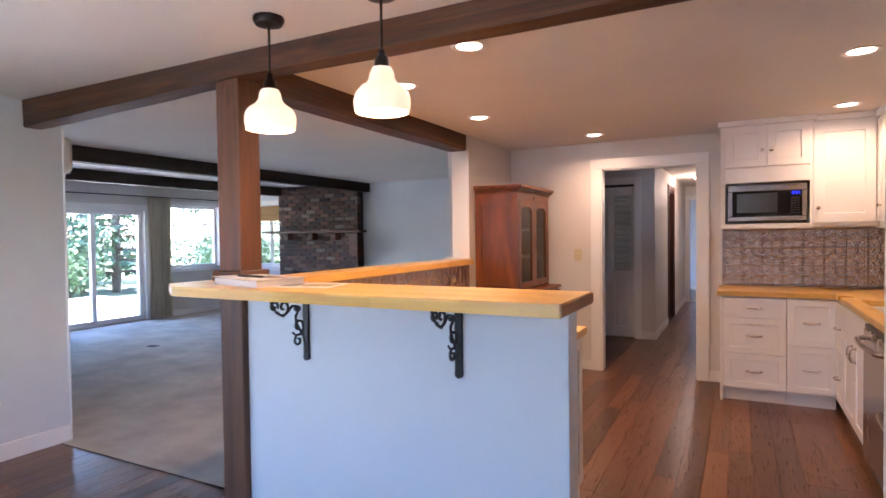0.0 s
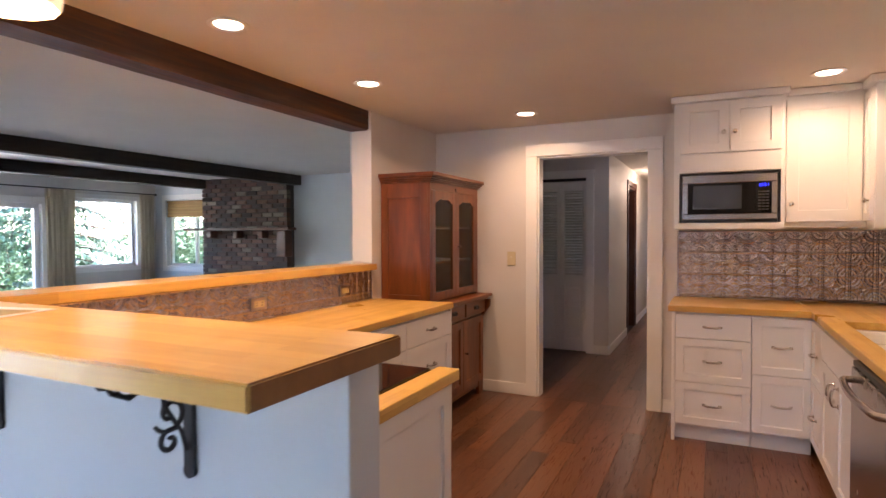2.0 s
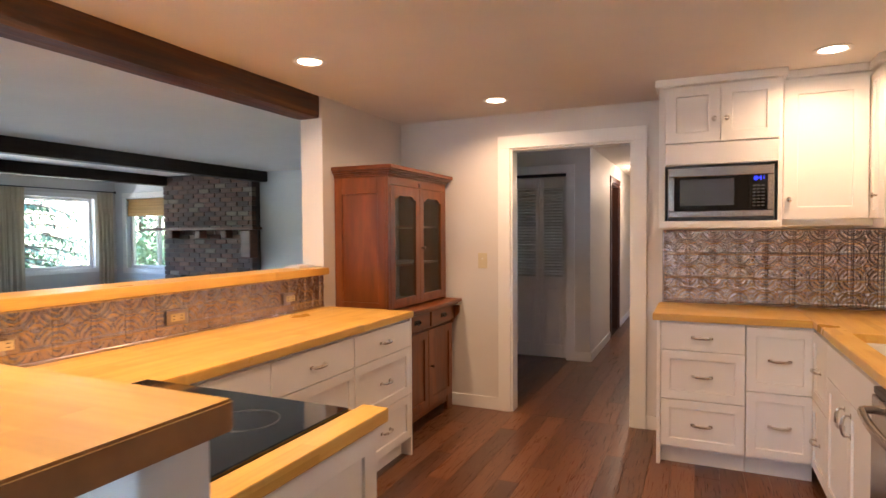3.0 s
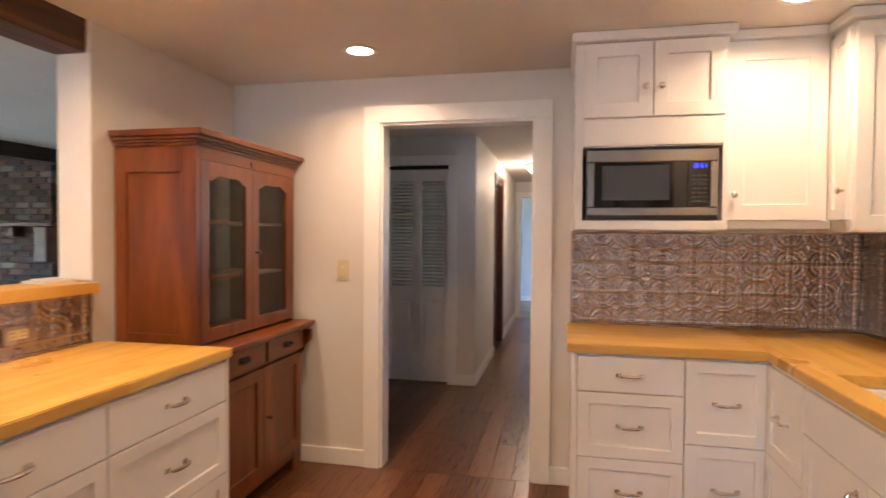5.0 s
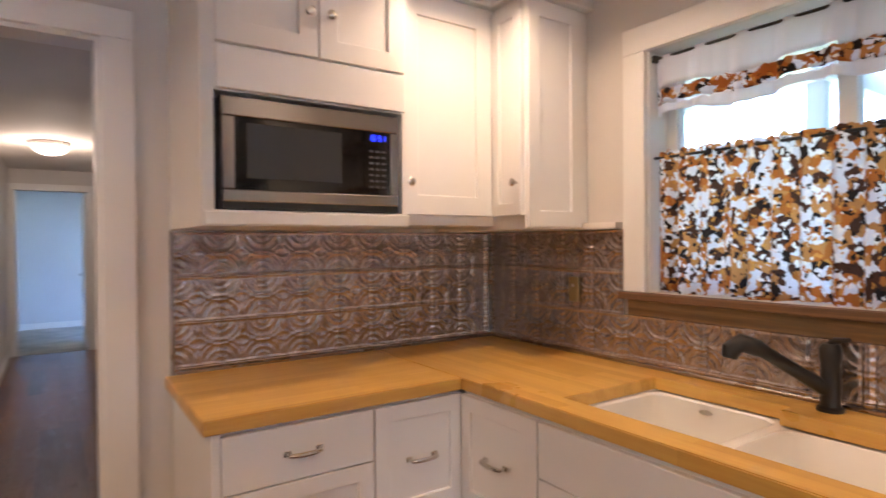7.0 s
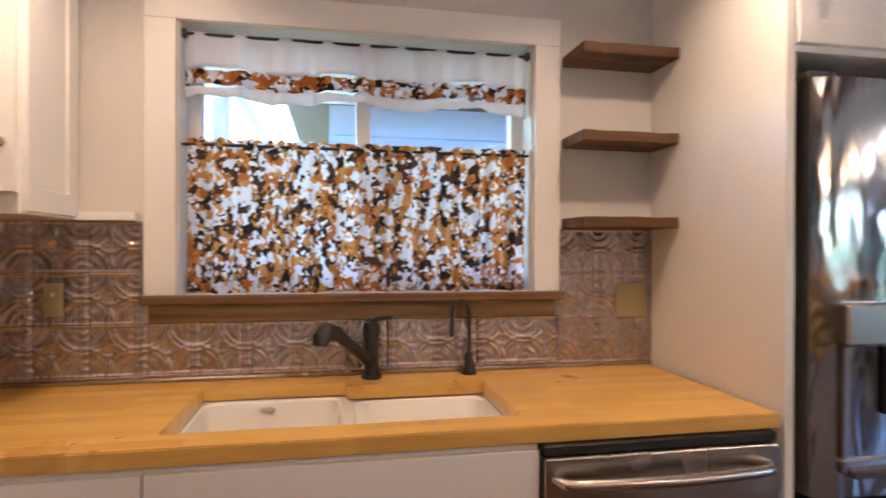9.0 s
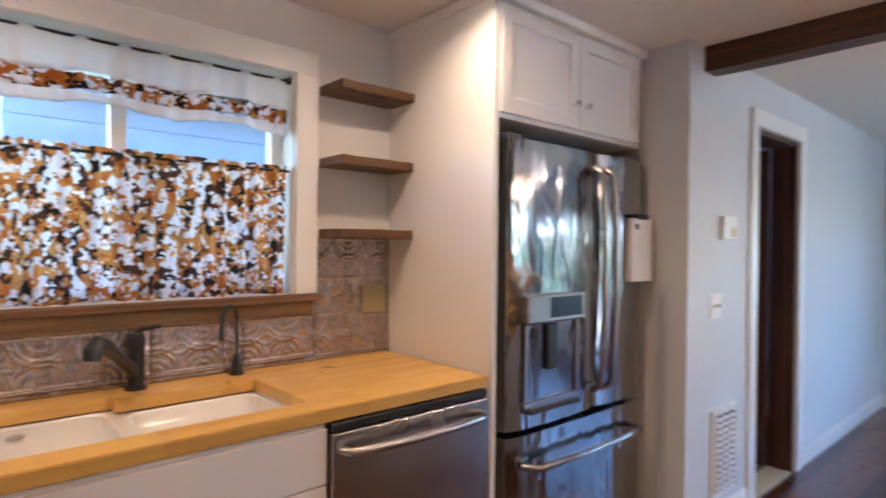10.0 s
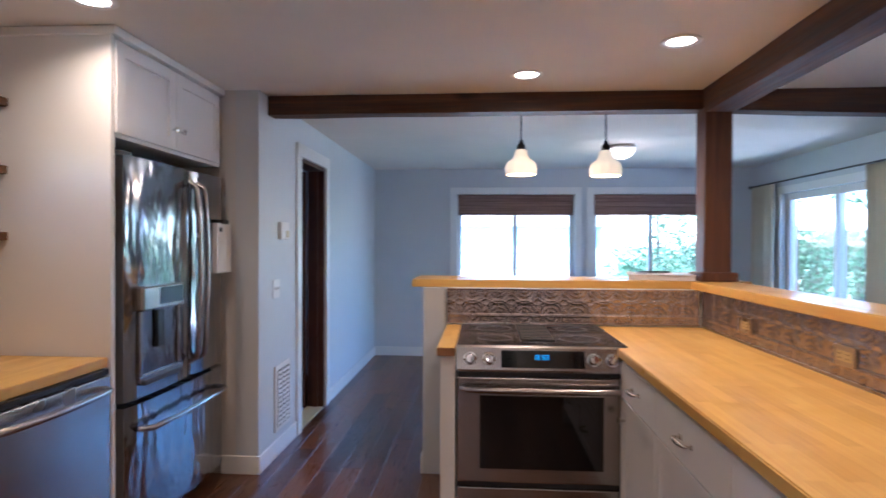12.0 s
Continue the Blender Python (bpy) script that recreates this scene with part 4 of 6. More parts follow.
# ---- window over the sink ----
def window_unit(name, side, front, u0, u1, z0, z1, label, mid=(), frame_w=0.045, depth=(-0.13, -0.07), mat=None):
    """A glazed frame set back in an opening; mid: places of upright bars."""
    w = structure(name, fbox(fbox(fbox(fbox(B(), side, front, u0, u0 + frame_w, z0, z1, *depth, 0.003), side, front, u1 - frame_w, u1, z0, z1, *depth, 0.003), side, front, u0 + frame_w, u1 - frame_w, z1 - frame_w, z1, *depth, 0.003), side, front, u0 + frame_w, u1 - frame_w, z0, z0 + frame_w, *depth, 0.003), mat or WHITEPLASTIC, label, "window")
    us = [u0 + frame_w, *mid, u1 - frame_w]
    dm = (depth[0] + depth[1]) / 2
    for m_ in mid:
        part("mullion", fbox(B(), side, front, m_ - frame_w / 2, m_ + frame_w / 2, z0 + frame_w, z1 - frame_w, *depth, 0.003), mat or WHITEPLASTIC, w)
    for i, (a, b) in enumerate(zip(us, us[1:])):
        a2, b2 = a + (frame_w / 2 if i else 0), b - (frame_w / 2 if i < len(us) - 2 else 0)
        g = part("pane", fbox(B(), side, front, a2, b2, z0 + frame_w, z1 - frame_w, dm - 0.003, dm + 0.003), GLASS, w)
        g.visible_shadow = False
    return w


window_unit("window_1", "W", EX, *EWIN, "white sliding window over the kitchen sink", (4.01,), 0.05, (-0.15, -0.1))
bm = casing(B(), "W", EX, *EWIN, 0.092, 0.022)
box(bm, EX - 0.001, EX + 0.1, EWIN[0], EWIN[0] + 0.006, EWIN[2], EWIN[3]), box(bm, EX - 0.001, EX + 0.1, EWIN[1] - 0.006, EWIN[1], EWIN[2], EWIN[3])
structure("trim_window", bm, TRIM, "wide white painted window casing", "trim")
bm = boxed(EX - 0.05, EX + 0.1, 3.325, 4.69, 1.148, 1.174, bevel=0.004)
ob = link("window_sill", bm, BARN)
tagged(ob, "weathered brown wooden window sill", "window sill")
ob = link("sill_apron", boxed(EX - 0.016, EX - 0.001, 3.345, 4.67, 1.09, 1.147, bevel=0.003), TAN_BOARD)
tagged(ob, "distressed tan wooden board under the sill", "board")


def drape(axis, at, u0, u1, z_lo, z_hi, folds, depth, seed, hem=0.0, top_mess=0.0, nu=120, nz=14, gather=0.0):
    """A hanging cloth sheet with upright folds, u along the rail."""
    bm = B()
    rnd = random.Random(seed)
    ph = [rnd.uniform(0, 6.28) for _ in range(4)]
    rows = []
    for j in range(nz + 1):
        s = j / nz
        row = []
        for i in range(nu + 1):
            q = i / nu
            wv = math.sin(2 * math.pi * folds * q + ph[0] + 0.9 * math.sin(2 * math.pi * folds * 0.23 * q + ph[1])) + 0.45 * math.sin(2 * math.pi * folds * 1.9 * q + ph[2] + 0.6 * s)
            d = depth * wv * (0.45 + 0.55 * (1 - s))
            u = u0 + (u1 - u0) * (q + gather * 0.5 * math.sin(math.pi * s) * (0.5 - q))
            zl = z_lo + hem * math.sin(2 * math.pi * folds * 0.31 * q + ph[3])
            zh = z_hi + top_mess * noise.noise(Vector((q * 60, seed, 0)))
            z = zl + (zh - zl) * s
            row.append(bm.verts.new((at + d, u, z) if axis == "x" else (u, at + d, z)))
        rows.append(row)
    for a, b in zip(rows, rows[1:]):
        for i in range(nu):
            bm.faces.new((a[i], a[i + 1], b[i + 1], b[i]))
    return bm


def thicken(ob, t=0.0025):
    md = ob.modifiers.new("thickness", "SOLIDIFY")
    md.thickness = t
    return ob


c = thing("cafe_curtain", (EX + 0.03, 4.01, 1.18), "calico-print cotton cafe curtain across the lower window", "curtain")
part("cloth", drape("x", EX + 0.03, EWIN[0] + 0.015, EWIN[1] - 0.02, 1.178, 1.672, 15, 0.017, 3, 0.004, 0.014, 260, 12), CALICO, c, smooth=True)
part("rod", cyl(B(), (EX + 0.03, EWIN[0] + 0.006, 1.652), (EX + 0.03, EWIN[1] - 0.006, 1.652), 0.005, seg=10), IRON, c)
c = thing("valance_curtain", (EX + 0.03, 4.01, 1.8), "white cotton valance with a calico-print border", "curtain")
thicken(part("cloth", drape("x", EX + 0.03, EWIN[0] + 0.012, EWIN[1] - 0.012, 1.893, 2.01, 9, 0.01, 8, 0.01, 0.004, 200, 6), WHITECLOTH, c, smooth=True), 0.0015)
bm = drape("x", EX + 0.03, EWIN[0] + 0.012, EWIN[1] - 0.012, 1.838, 1.892, 9, 0.014, 8, 0.01, 0.01, 200, 4)
thicken(part("print_border", bm, CALICO, c, "ginger, brown and white printed border", True), 0.0015)
bm = drape("x", EX + 0.03, EWIN[0] + 0.012, EWIN[1] - 0.012, 1.8, 1.838, 9, 0.0145, 8, 0.012, 0.01, 200, 4)
thicken(part("hem", bm, WHITECLOTH, c, smooth=True), 0.0015)
part("rod", cyl(B(), (EX + 0.03, EWIN[0] + 0.006, 2.004), (EX + 0.03, EWIN[1] - 0.006, 2.004), 0.005, seg=10), IRON, c)
for y in (EWIN[0] + 0.012, EWIN[1] - 0.012):
    part("bracket", boxed(EX + 0.016, EX + 0.05, y - 0.008, y + 0.008, 1.992, 2.016, bevel=0.002), IRON, c)

# ---- shelves ----
def rough_board(x0, x1, y0, y1, z0, z1, seed):
    bm = B()
    bmesh.ops.create_cube(bm, size=1, matrix=Matrix.LocRotScale(((x0 + x1) / 2, (y0 + y1) / 2, (z0 + z1) / 2), None, (x1 - x0, y1 - y0, z1 - z0)))
    bmesh.ops.subdivide_edges(bm, edges=[e for e in bm.edges if abs(e.verts[0].co.y - e.verts[1].co.y) > 0.1], cuts=14)
    for v in bm.verts:
        if v.co.x < (x0 + x1) / 2:
            v.co.x += 0.006 * noise.noise(Vector((seed * 5.0, v.co.y * 14, v.co.z * 3)))
            v.co.z += 0.003 * noise.noise(Vector((seed * 3.0, v.co.y * 11, 2.0)))
    bmesh.ops.bevel(bm, geom=[e for e in bm.edges if len(e.link_faces) == 2 and e.calc_face_angle(0) > 0.8], offset=0.003, segments=1, affect="EDGES")
    return bm


for i, z in enumerate((2.0, 1.712, 1.43)):
    ob = link("wall_shelf", rough_board(1.155, EX - 0.001, 2.972, 3.318, z - 0.036, z, i + 1), BARN)
    tagged(ob, "weathered brown wooden shelf board on the wall", "shelf", "shelves beside the window")

# ---- refrigerator alcove ----
structure("partition_panel", boxed(0.697, EX - 0.001, 2.945, 2.971, 0, 2.27, bevel=0.001), CABINET, "tall white painted panel beside the refrigerator", "panel")
structure("trim_fridge_crown", fbox(boxed(0.67, EX - 0.001, 2.93, 2.985, 2.262, 2.298, bevel=0.003), "W", 0.697, 1.952, 2.93, 2.262, 2.298, -0.02, 0.025, 0.003), CABINET, "white crown strip over the refrigerator cabinet", "trim")
c = thing("fridge_cabinet", (1.0, 2.45, 1.85), "white overhead cabinet with two shaker doors above the refrigerator", "cabinet", "upper cabinets")
part("body", boxed(0.712, EX - 0.001, 1.953, 2.944, 1.84, 2.262), CABINET, c)
for a, b, u in ((1.98, 2.462, 2.425), (2.462, 2.94, 2.5)):
    d = shaker("door", "W", 0.712, a, b, 1.855, 2.255, c, rail=0.06)
    knob("W", 0.692, u, 1.955, d, CHROME)

FR = metal("wavy_steel", (0.36, 0.355, 0.365), 0.11, None, 0.03)
n_, l_ = FR.node_tree.nodes, FR.node_tree.links
wv = noise_tex(n_, l_, coords(n_, l_, (1, 3.5, 0.9)), 2.6, 2, 0.5, 0.6)
bump(n_, l_, n_["Principled BSDF"], wv, 0.4, 0.03)


def bowed(u0, u1, z0, z1, x, bow, thick, nu=10):
    """A door slab whose west face is bowed outwards across y."""
    bm = B()
    fr, bk = [], []
    for i in range(nu + 1):
        q = i / nu
        y = u0 + (u1 - u0) * q
        edge = 0.012 * (max(0, 1 - q / 0.06) ** 2 + max(0, (q - 0.94) / 0.06) ** 2)
        xx = x - bow * (1 - (2 * q - 1) ** 2) + edge
        fr.append((bm.verts.new((xx, y, z0)), bm.verts.new((xx, y, z1))))
        bk.append((bm.verts.new((x + thick, y, z0)), bm.verts.new((x + thick, y, z1))))
    for i in range(nu):
        bm.faces.new((fr[i][0], fr[i + 1][0], fr[i + 1][1], fr[i][1]))
        bm.faces.new((bk[i][0], bk[i + 1][0], bk[i + 1][1], bk[i][1]))
        for k in (0, 1):
            bm.faces.new((fr[i][k], fr[i + 1][k], bk[i + 1][k], bk[i][k]))
    for i in (0, nu):
        bm.faces.new((fr[i][0], fr[i][1], bk[i][1], bk[i][0]))
    return bm


c = thing("refrigerator", (1.0, 2.45, 0), "stainless steel french-door refrigerator with a water dispenser", "refrigerator")
part("body", boxed(0.745, EX - 0.03, 1.99, 2.915, 0.02, 1.765, bevel=0.004), DARKGREY, c)
part("hinge_cover", boxed(0.7, 0.78, 2.82, 2.9, 1.766, 1.79, bevel=0.004), DARKGREY, c)
dl = part("door", bowed(2.372, 2.915, 0.69, 1.765, 0.668, 0.012, 0.07), FR, c, smooth=True)
dr = part("door", bowed(1.99, 2.366, 0.69, 1.765, 0.668, 0.01, 0.07), FR, c, smooth=True)
fz = part("freezer_drawer", bowed(1.99, 2.915, 0.09, 0.665, 0.668, 0.014, 0.07), FR, c, smooth=True)
part("kick_plate", boxed(0.75, 0.78, 2.0, 2.905, 0.021, 0.085), BLACK, c)
for d, y in ((dl, 2.41), (dr, 2.328)):
    pts = [(0.655, y, 0.77), (0.62, y, 0.79)] + [(0.612 - 0.018 * math.sin(math.pi * k / 8), y, 0.81 + 0.85 * k / 8) for k in range(9)] + [(0.62, y, 1.68), (0.655, y, 1.7)]
    part("handle", tube(B(), pts, 0.014, 10), STEEL, d, "curved brushed steel bar handle", True)
pts = [(0.66, 2.84, 0.555), (0.62, 2.82, 0.555)] + [(0.606 - 0.016 * math.sin(math.pi * k / 8), 2.8 - 0.7 * k / 8, 0.555) for k in range(9)] + [(0.62, 2.08, 0.555), (0.66, 2.06, 0.555)]
part("handle", tube(B(), pts, 0.014, 10), STEEL, fz, "curved brushed steel bar handle", True)
bm = B()
box(bm, 0.648, 0.67, 2.5, 2.845, 0.755, 0.79, 0.004), box(bm, 0.648, 0.67, 2.5, 2.525, 0.79, 1.08, 0.004), box(bm, 0.648, 0.67, 2.82, 2.845, 0.79, 1.08, 0.004)
d = part("dispenser", bm, STEEL, dl, "recessed water and ice dispenser")
bm = B()
box(bm, 0.664, 0.672, 2.525, 2.82, 0.79, 1.08)
part("dispenser_recess", bm, painted("brown_grey_plastic", (0.2, 0.15, 0.12), 0.3, 0.1), dl)
part("dispenser_panel", boxed(0.628, 0.67, 2.495, 2.85, 1.08, 1.19, bevel=0.008, seg=2), STEEL, dl)
part("dispenser_display", boxed(0.6255, 0.629, 2.52, 2.72, 1.1, 1.178), painted("grey_blue_display", (0.03, 0.045, 0.07), 0.15, 0.05), dl)
part("dispenser_paddle", boxed(0.64, 0.66, 2.66, 2.72, 0.9, 1.075, bevel=0.004), BLACK, dl)
part("drip_tray", boxed(0.632, 0.672, 2.52, 2.825, 0.745, 0.768, bevel=0.006), DARKGREY, dl)
c = thing("note_pad", (0.64, 2.05, 1.22), "white note pad with a black clip on the refrigerator door", "note pad")
part("pad", boxed(0.628, 0.656, 1.97, 2.15, 1.215, 1.5, bevel=0.002), PAPER, c)
part("clip", boxed(0.62, 0.656, 2.02, 2.1, 1.495, 1.52, bevel=0.003), BLACK, c)
part("print", boxed(0.6275, 0.628, 2.09, 2.125, 1.45, 1.475), DARKGREY, c)

# ---- dishwasher ----
c = thing("dishwasher", (1.0, 3.33, 0), "stainless steel dishwasher under the counter", "dishwasher")
part("body", boxed(0.72, EX - 0.03, 3.0, 3.628, 0.02, CT0 - 0.006), DARKGREY, c)
d = part("door", boxed(0.678, 0.72, 3.003, 3.626, 0.115, 0.835, bevel=0.005, seg=2), STEEL, c)
part("control_strip", boxed(0.684, 0.72, 3.003, 3.626, 0.838, 0.862, bevel=0.003), BLACK, c)
part("kick_plate", boxed(0.76, 0.79, 3.01, 3.62, 0.021, 0.11), BLACK, c)
pts = [(0.68, 3.6, 0.785), (0.645, 3.585, 0.785)] + [(0.638 - 0.016 * math.sin(math.pi * k / 8), 3.565 - 0.485 * k / 8, 0.785) for k in range(9)] + [(0.645, 3.06, 0.785), (0.68, 3.04, 0.785)]
part("handle", tube(B(), pts, 0.014, 10), STEEL, d, "bowed brushed steel bar handle", True)

# ---- range ----
c = thing("electric_range", (-1.14, 2.25, 0), "stainless steel slide-in range with a black glass cooktop", "range")
X0, X1, RF = -1.54, -0.744, 2.58
part("body", boxed(X0 + 0.005, X1 - 0.005, 1.885, RF - 0.03, 0.05, 0.893), DARKGREY, c)
bm = boxed(X0, X1, 1.885, RF - 0.005, 0.895, 0.912, bevel=0.003)
top = part("cooktop", bm, BLACKGLASS, c)
for x, y, r in ((-1.35, 2.38, 0.1), (-0.93, 2.38, 0.085), (-1.36, 2.06, 0.08), (-0.93, 2.06, 0.1)):
    pts = [(x + r * math.cos(t), y + r * math.sin(t), 0.9125) for t in [2 * math.pi * i / 32 for i in range(33)]]
    part("burner_ring", tube(B(), pts, 0.0012, 4), DARKGREY, top, "thin grey burner ring")
bm = B()
box(bm, -1.22, -1.06, 1.98, 2.46, 0.9125, 0.92, 0.002)
for i in range(9):
    box(bm, -1.215, -1.065, 2.0 + i * 0.05, 2.03 + i * 0.05, 0.92, 0.926, 0.001)
part("vent_grille", bm, BLACK, top, "black downdraft vent grille")
bm = B()
prof = [(RF - 0.03, 0.785), (RF + 0.03, 0.79), (RF + 0.034, 0.8), (RF + 0.012, 0.9), (RF - 0.004, 0.908), (RF - 0.03, 0.908)]
va, vb = [bm.verts.new((X0, y, z)) for y, z in prof], [bm.verts.new((X1, y, z)) for y, z in prof]
bm.faces.new(va), bm.faces.new(vb)
for i in range(6):
    j = (i + 1) % 6
    bm.faces.new((va[i], va[j], vb[j], vb[i]))
pan = part("control_panel", bm, STEEL_X, c)
tilt = Matrix.Rotation(math.atan2(0.022, 0.1), 4, "X")
bm = boxed(-1.34, -0.955, -0.0, 0.003, -0.04, 0.04, bevel=0.001)
for v in bm.verts:
    v.co = Vector((v.co.x, 0, 0)) + tilt @ Vector((0, v.co.y, v.co.z)) + Vector((0, RF + 0.0235, 0.85))
gl = part("display_glass", bm, BLACKGLASS, pan)
bm = seven(B(), "N", 0, -1.105, -0.002, 0.022, "10:53", 0.003, -1)
for v in bm.verts:
    v.co = Vector((v.co.x, 0, 0)) + tilt @ Vector((0, v.co.y, v.co.z)) + Vector((0, RF + 0.0245, 0.85))
part("clock_digits", bm, CYAN_LED, gl, "glowing blue clock digits")
for x in (-0.9, -0.81, -1.38, -1.465):
    bm = lathe(B(), [(0.031, 0), (0.031, 0.004), (0.024, 0.006), (0.022, 0.024), (0.018, 0.03), (0.0, 0.031)], (0, 0, 0), "Y", 24)
    box(bm, -0.004, 0.004, 0.024, 0.036, -0.02, 0.02, 0.001)
    for v in bm.verts:
        v.co = tilt @ v.co + Vector((x, RF + 0.022, 0.85))
    part("knob", bm, CHROME, pan, "round chrome burner knob", True)
door = part("oven_door", boxed(X0 + 0.004, X1 - 0.004, RF - 0.03, RF + 0.012, 0.265, 0.76, bevel=0.006, seg=2), STEEL_X, c)
part("oven_window", boxed(-1.43, -0.855, RF + 0.01, RF + 0.0145, 0.33, 0.675, bevel=0.002), BLACKGLASS, door)
pts = [(X1 - 0.03, RF + 0.01, 0.71), (X1 - 0.035, RF + 0.045, 0.71)] + [(X1 - 0.05 - (X1 - X0 - 0.1) * k / 8, RF + 0.052 + 0.012 * math.sin(math.pi * k / 8), 0.71) for k in range(9)] + [(X0 + 0.035, RF + 0.045, 0.71), (X0 + 0.03, RF + 0.01, 0.71)]
part("handle", tube(B(), pts, 0.015, 10), STEEL_X, door, "bowed brushed steel bar handle", True)
part("gap_trim", boxed(X0 + 0.006, X1 - 0.006, RF - 0.03, RF - 0.005, 0.762, 0.785), BLACK, c)
dw = part("warming_drawer", boxed(X0 + 0.004, X1 - 0.004, RF - 0.03, RF + 0.012, 0.07, 0.24, bevel=0.006, seg=2), STEEL_X, c)
part("gap_trim", boxed(X0 + 0.006, X1 - 0.006, RF - 0.03, RF - 0.005, 0.241, 0.264), BLACK, c)
structure("trim_range_filler", boxed(-1.5435, -1.5245, 2.52, 2.602, 0.0, CT0 - 0.001), CABINET, "white filler beside the range", "trim")

# ---- hutch ----
c = thing("china_hutch", (-1.9, 4.97, 0), "antique cherry-stained wooden hutch with two glazed doors", "hutch")
HB, HF, HL = -2.132, -1.715, -1.665      # back, upper front, lower front
Y0, Y1 = 4.5, 5.425
for y, yp in ((Y0, Y0 + 0.012), (Y1 - 0.03, Y1 - 0.03)):
    sp = part("side_panel", boxed(HB, HF - 0.021, yp, yp + 0.018, 0.87, 1.765), HUTCH, c)
    for a in ((HB, HB + 0.06, 0.87, 1.765), (HF - 0.08, HF - 0.0205, 0.87, 1.765), (HB + 0.06, HF - 0.08, 1.655, 1.765), (HB + 0.06, HF - 0.08, 0.87, 0.93)):
        part("rail", boxed(a[0], a[1], y, y + 0.03, a[2], a[3], bevel=0.002), HUTCH, sp)
    part("corner_stile", boxed(HF - 0.02, HF, y, y + 0.03, 0.87, 1.765, bevel=0.002), HUTCH, c)
# The panel's grey stands in for reflections and a grey curtain in the glass.
part("back_panel", boxed(HB, HB + 0.012, Y0 + 0.031, Y1 - 0.031, 0.87, 1.765), painted("glass_reflection_grey", (0.2, 0.195, 0.185), 0.6, 0.15), c, "back panel coloured grey for the door glass's reflections and curtain")
bm = B()
box(bm, HF - 0.02, HF, Y0 + 0.03, Y1 - 0.03, 1.715, 1.77), box(bm, HB, HF, Y0, Y1, 1.765, 1.78)
part("frieze", bm, HUTCH_Y, c)
bm = B()
for k, (o, z0, z1) in enumerate(((0.01, 1.772, 1.785), (0.02, 1.785, 1.797), (0.034, 1.797, 1.812), (0.048, 1.812, 1.84))):
    box(bm, HB, HF + o, Y0 - o * 0.8, Y1 + o * 0.8, z0, z1, 0.004, 2)
part("crown", bm, HUTCH_Y, c)
for z in (1.16, 1.43):
    part("shelf", boxed(HB + 0.012, HF - 0.06, Y0 + 0.031, Y1 - 0.031, z, z + 0.014), HUTCH_Y, c)


def scallop_door(y0, y1, z0, z1, x):
    """A frame whose opening has a curved top."""
    bm = B()
    r = 0.062
    box(bm, x, x + 0.022, y0, y0 + r, z0, z1, 0.002), box(bm, x, x + 0.022, y1 - r, y1, z0, z1, 0.002)
    box(bm, x, x + 0.022, y0 + r, y1 - r, z0, z0 + r, 0.002)
    n = 24
    fr = []
    for i in range(n + 1):
        q = i / n
        e = abs(2 * q - 1)
        drop = 0.028 if e > 0.86 else (0.028 * ((e - 0.45) / 0.41) ** 1.5 if e > 0.45 else 0.0) if e > 0.45 else 0.004 * (1 - e / 0.45)
        fr.append([bm.verts.new((xx, y0 + r + (y1 - y0 - 2 * r) * q, zz)) for xx, zz in ((x, z1 - r - drop), (x + 0.022, z1 - r - drop), (x + 0.022, z1), (x, z1))])
    for a, b in zip(fr, fr[1:]):
        for k in range(4):
            bm.faces.new((a[k], a[(k + 1) % 4], b[(k + 1) % 4], b[k]))
    return bm


YM = (Y0 + Y1) / 2
for y0, y1, ky in ((Y0 + 0.032, YM - 0.001, None), (YM + 0.001, Y1 - 0.032, YM + 0.03)):
    d = part("glass_door", scallop_door(y0, y1, 0.885, 1.712, HF - 0.02), HUTCH, c)
    g = part("pane", boxed(HF - 0.012, HF - 0.008, y0 + 0.055, y1 - 0.055, 0.94, 1.655), GLASS, d)
    if ky:
        knob("E", HF + 0.002, ky, 1.285, d, DARKDOOR, 0.012)
part("latch_plate", boxed(HF, HF + 0.006, YM - 0.015, YM + 0.015, 1.722, 1.75, bevel=0.002), DARKDOOR, c)
bm = B()
box(bm, HB, HL + 0.075, Y0 - 0.03, Y1 + 0.035, 0.845, 0.87, 0.006, 2), box(bm, HB, HL + 0.05, Y0 - 0.01, Y1 + 0.012, 0.825, 0.845, 0.004)
part("waist_top", bm, HUTCH_Y, c)
bm = B()
box(bm, HB, HL - 0.02, Y0, Y0 + 0.025, 0.06, 0.825), box(bm, HB, HL - 0.02, Y1 - 0.025, Y1, 0.06, 0.825), box(bm, HB, HB + 0.012, Y0, Y1, 0.1, 0.825), box(bm, HB, HL - 0.02, Y0, Y1, 0.1, 0.12)
for y in (Y0, YM - 0.02, Y1 - 0.04):
    box(bm, HL - 0.02, HL, y, y + 0.04, 0.12, 0.825, 0.002)
box(bm, HL - 0.02, HL, Y0 + 0.04, Y1 - 0.04, 0.69, 0.712)
part("lower_case", bm, HUTCH, c)
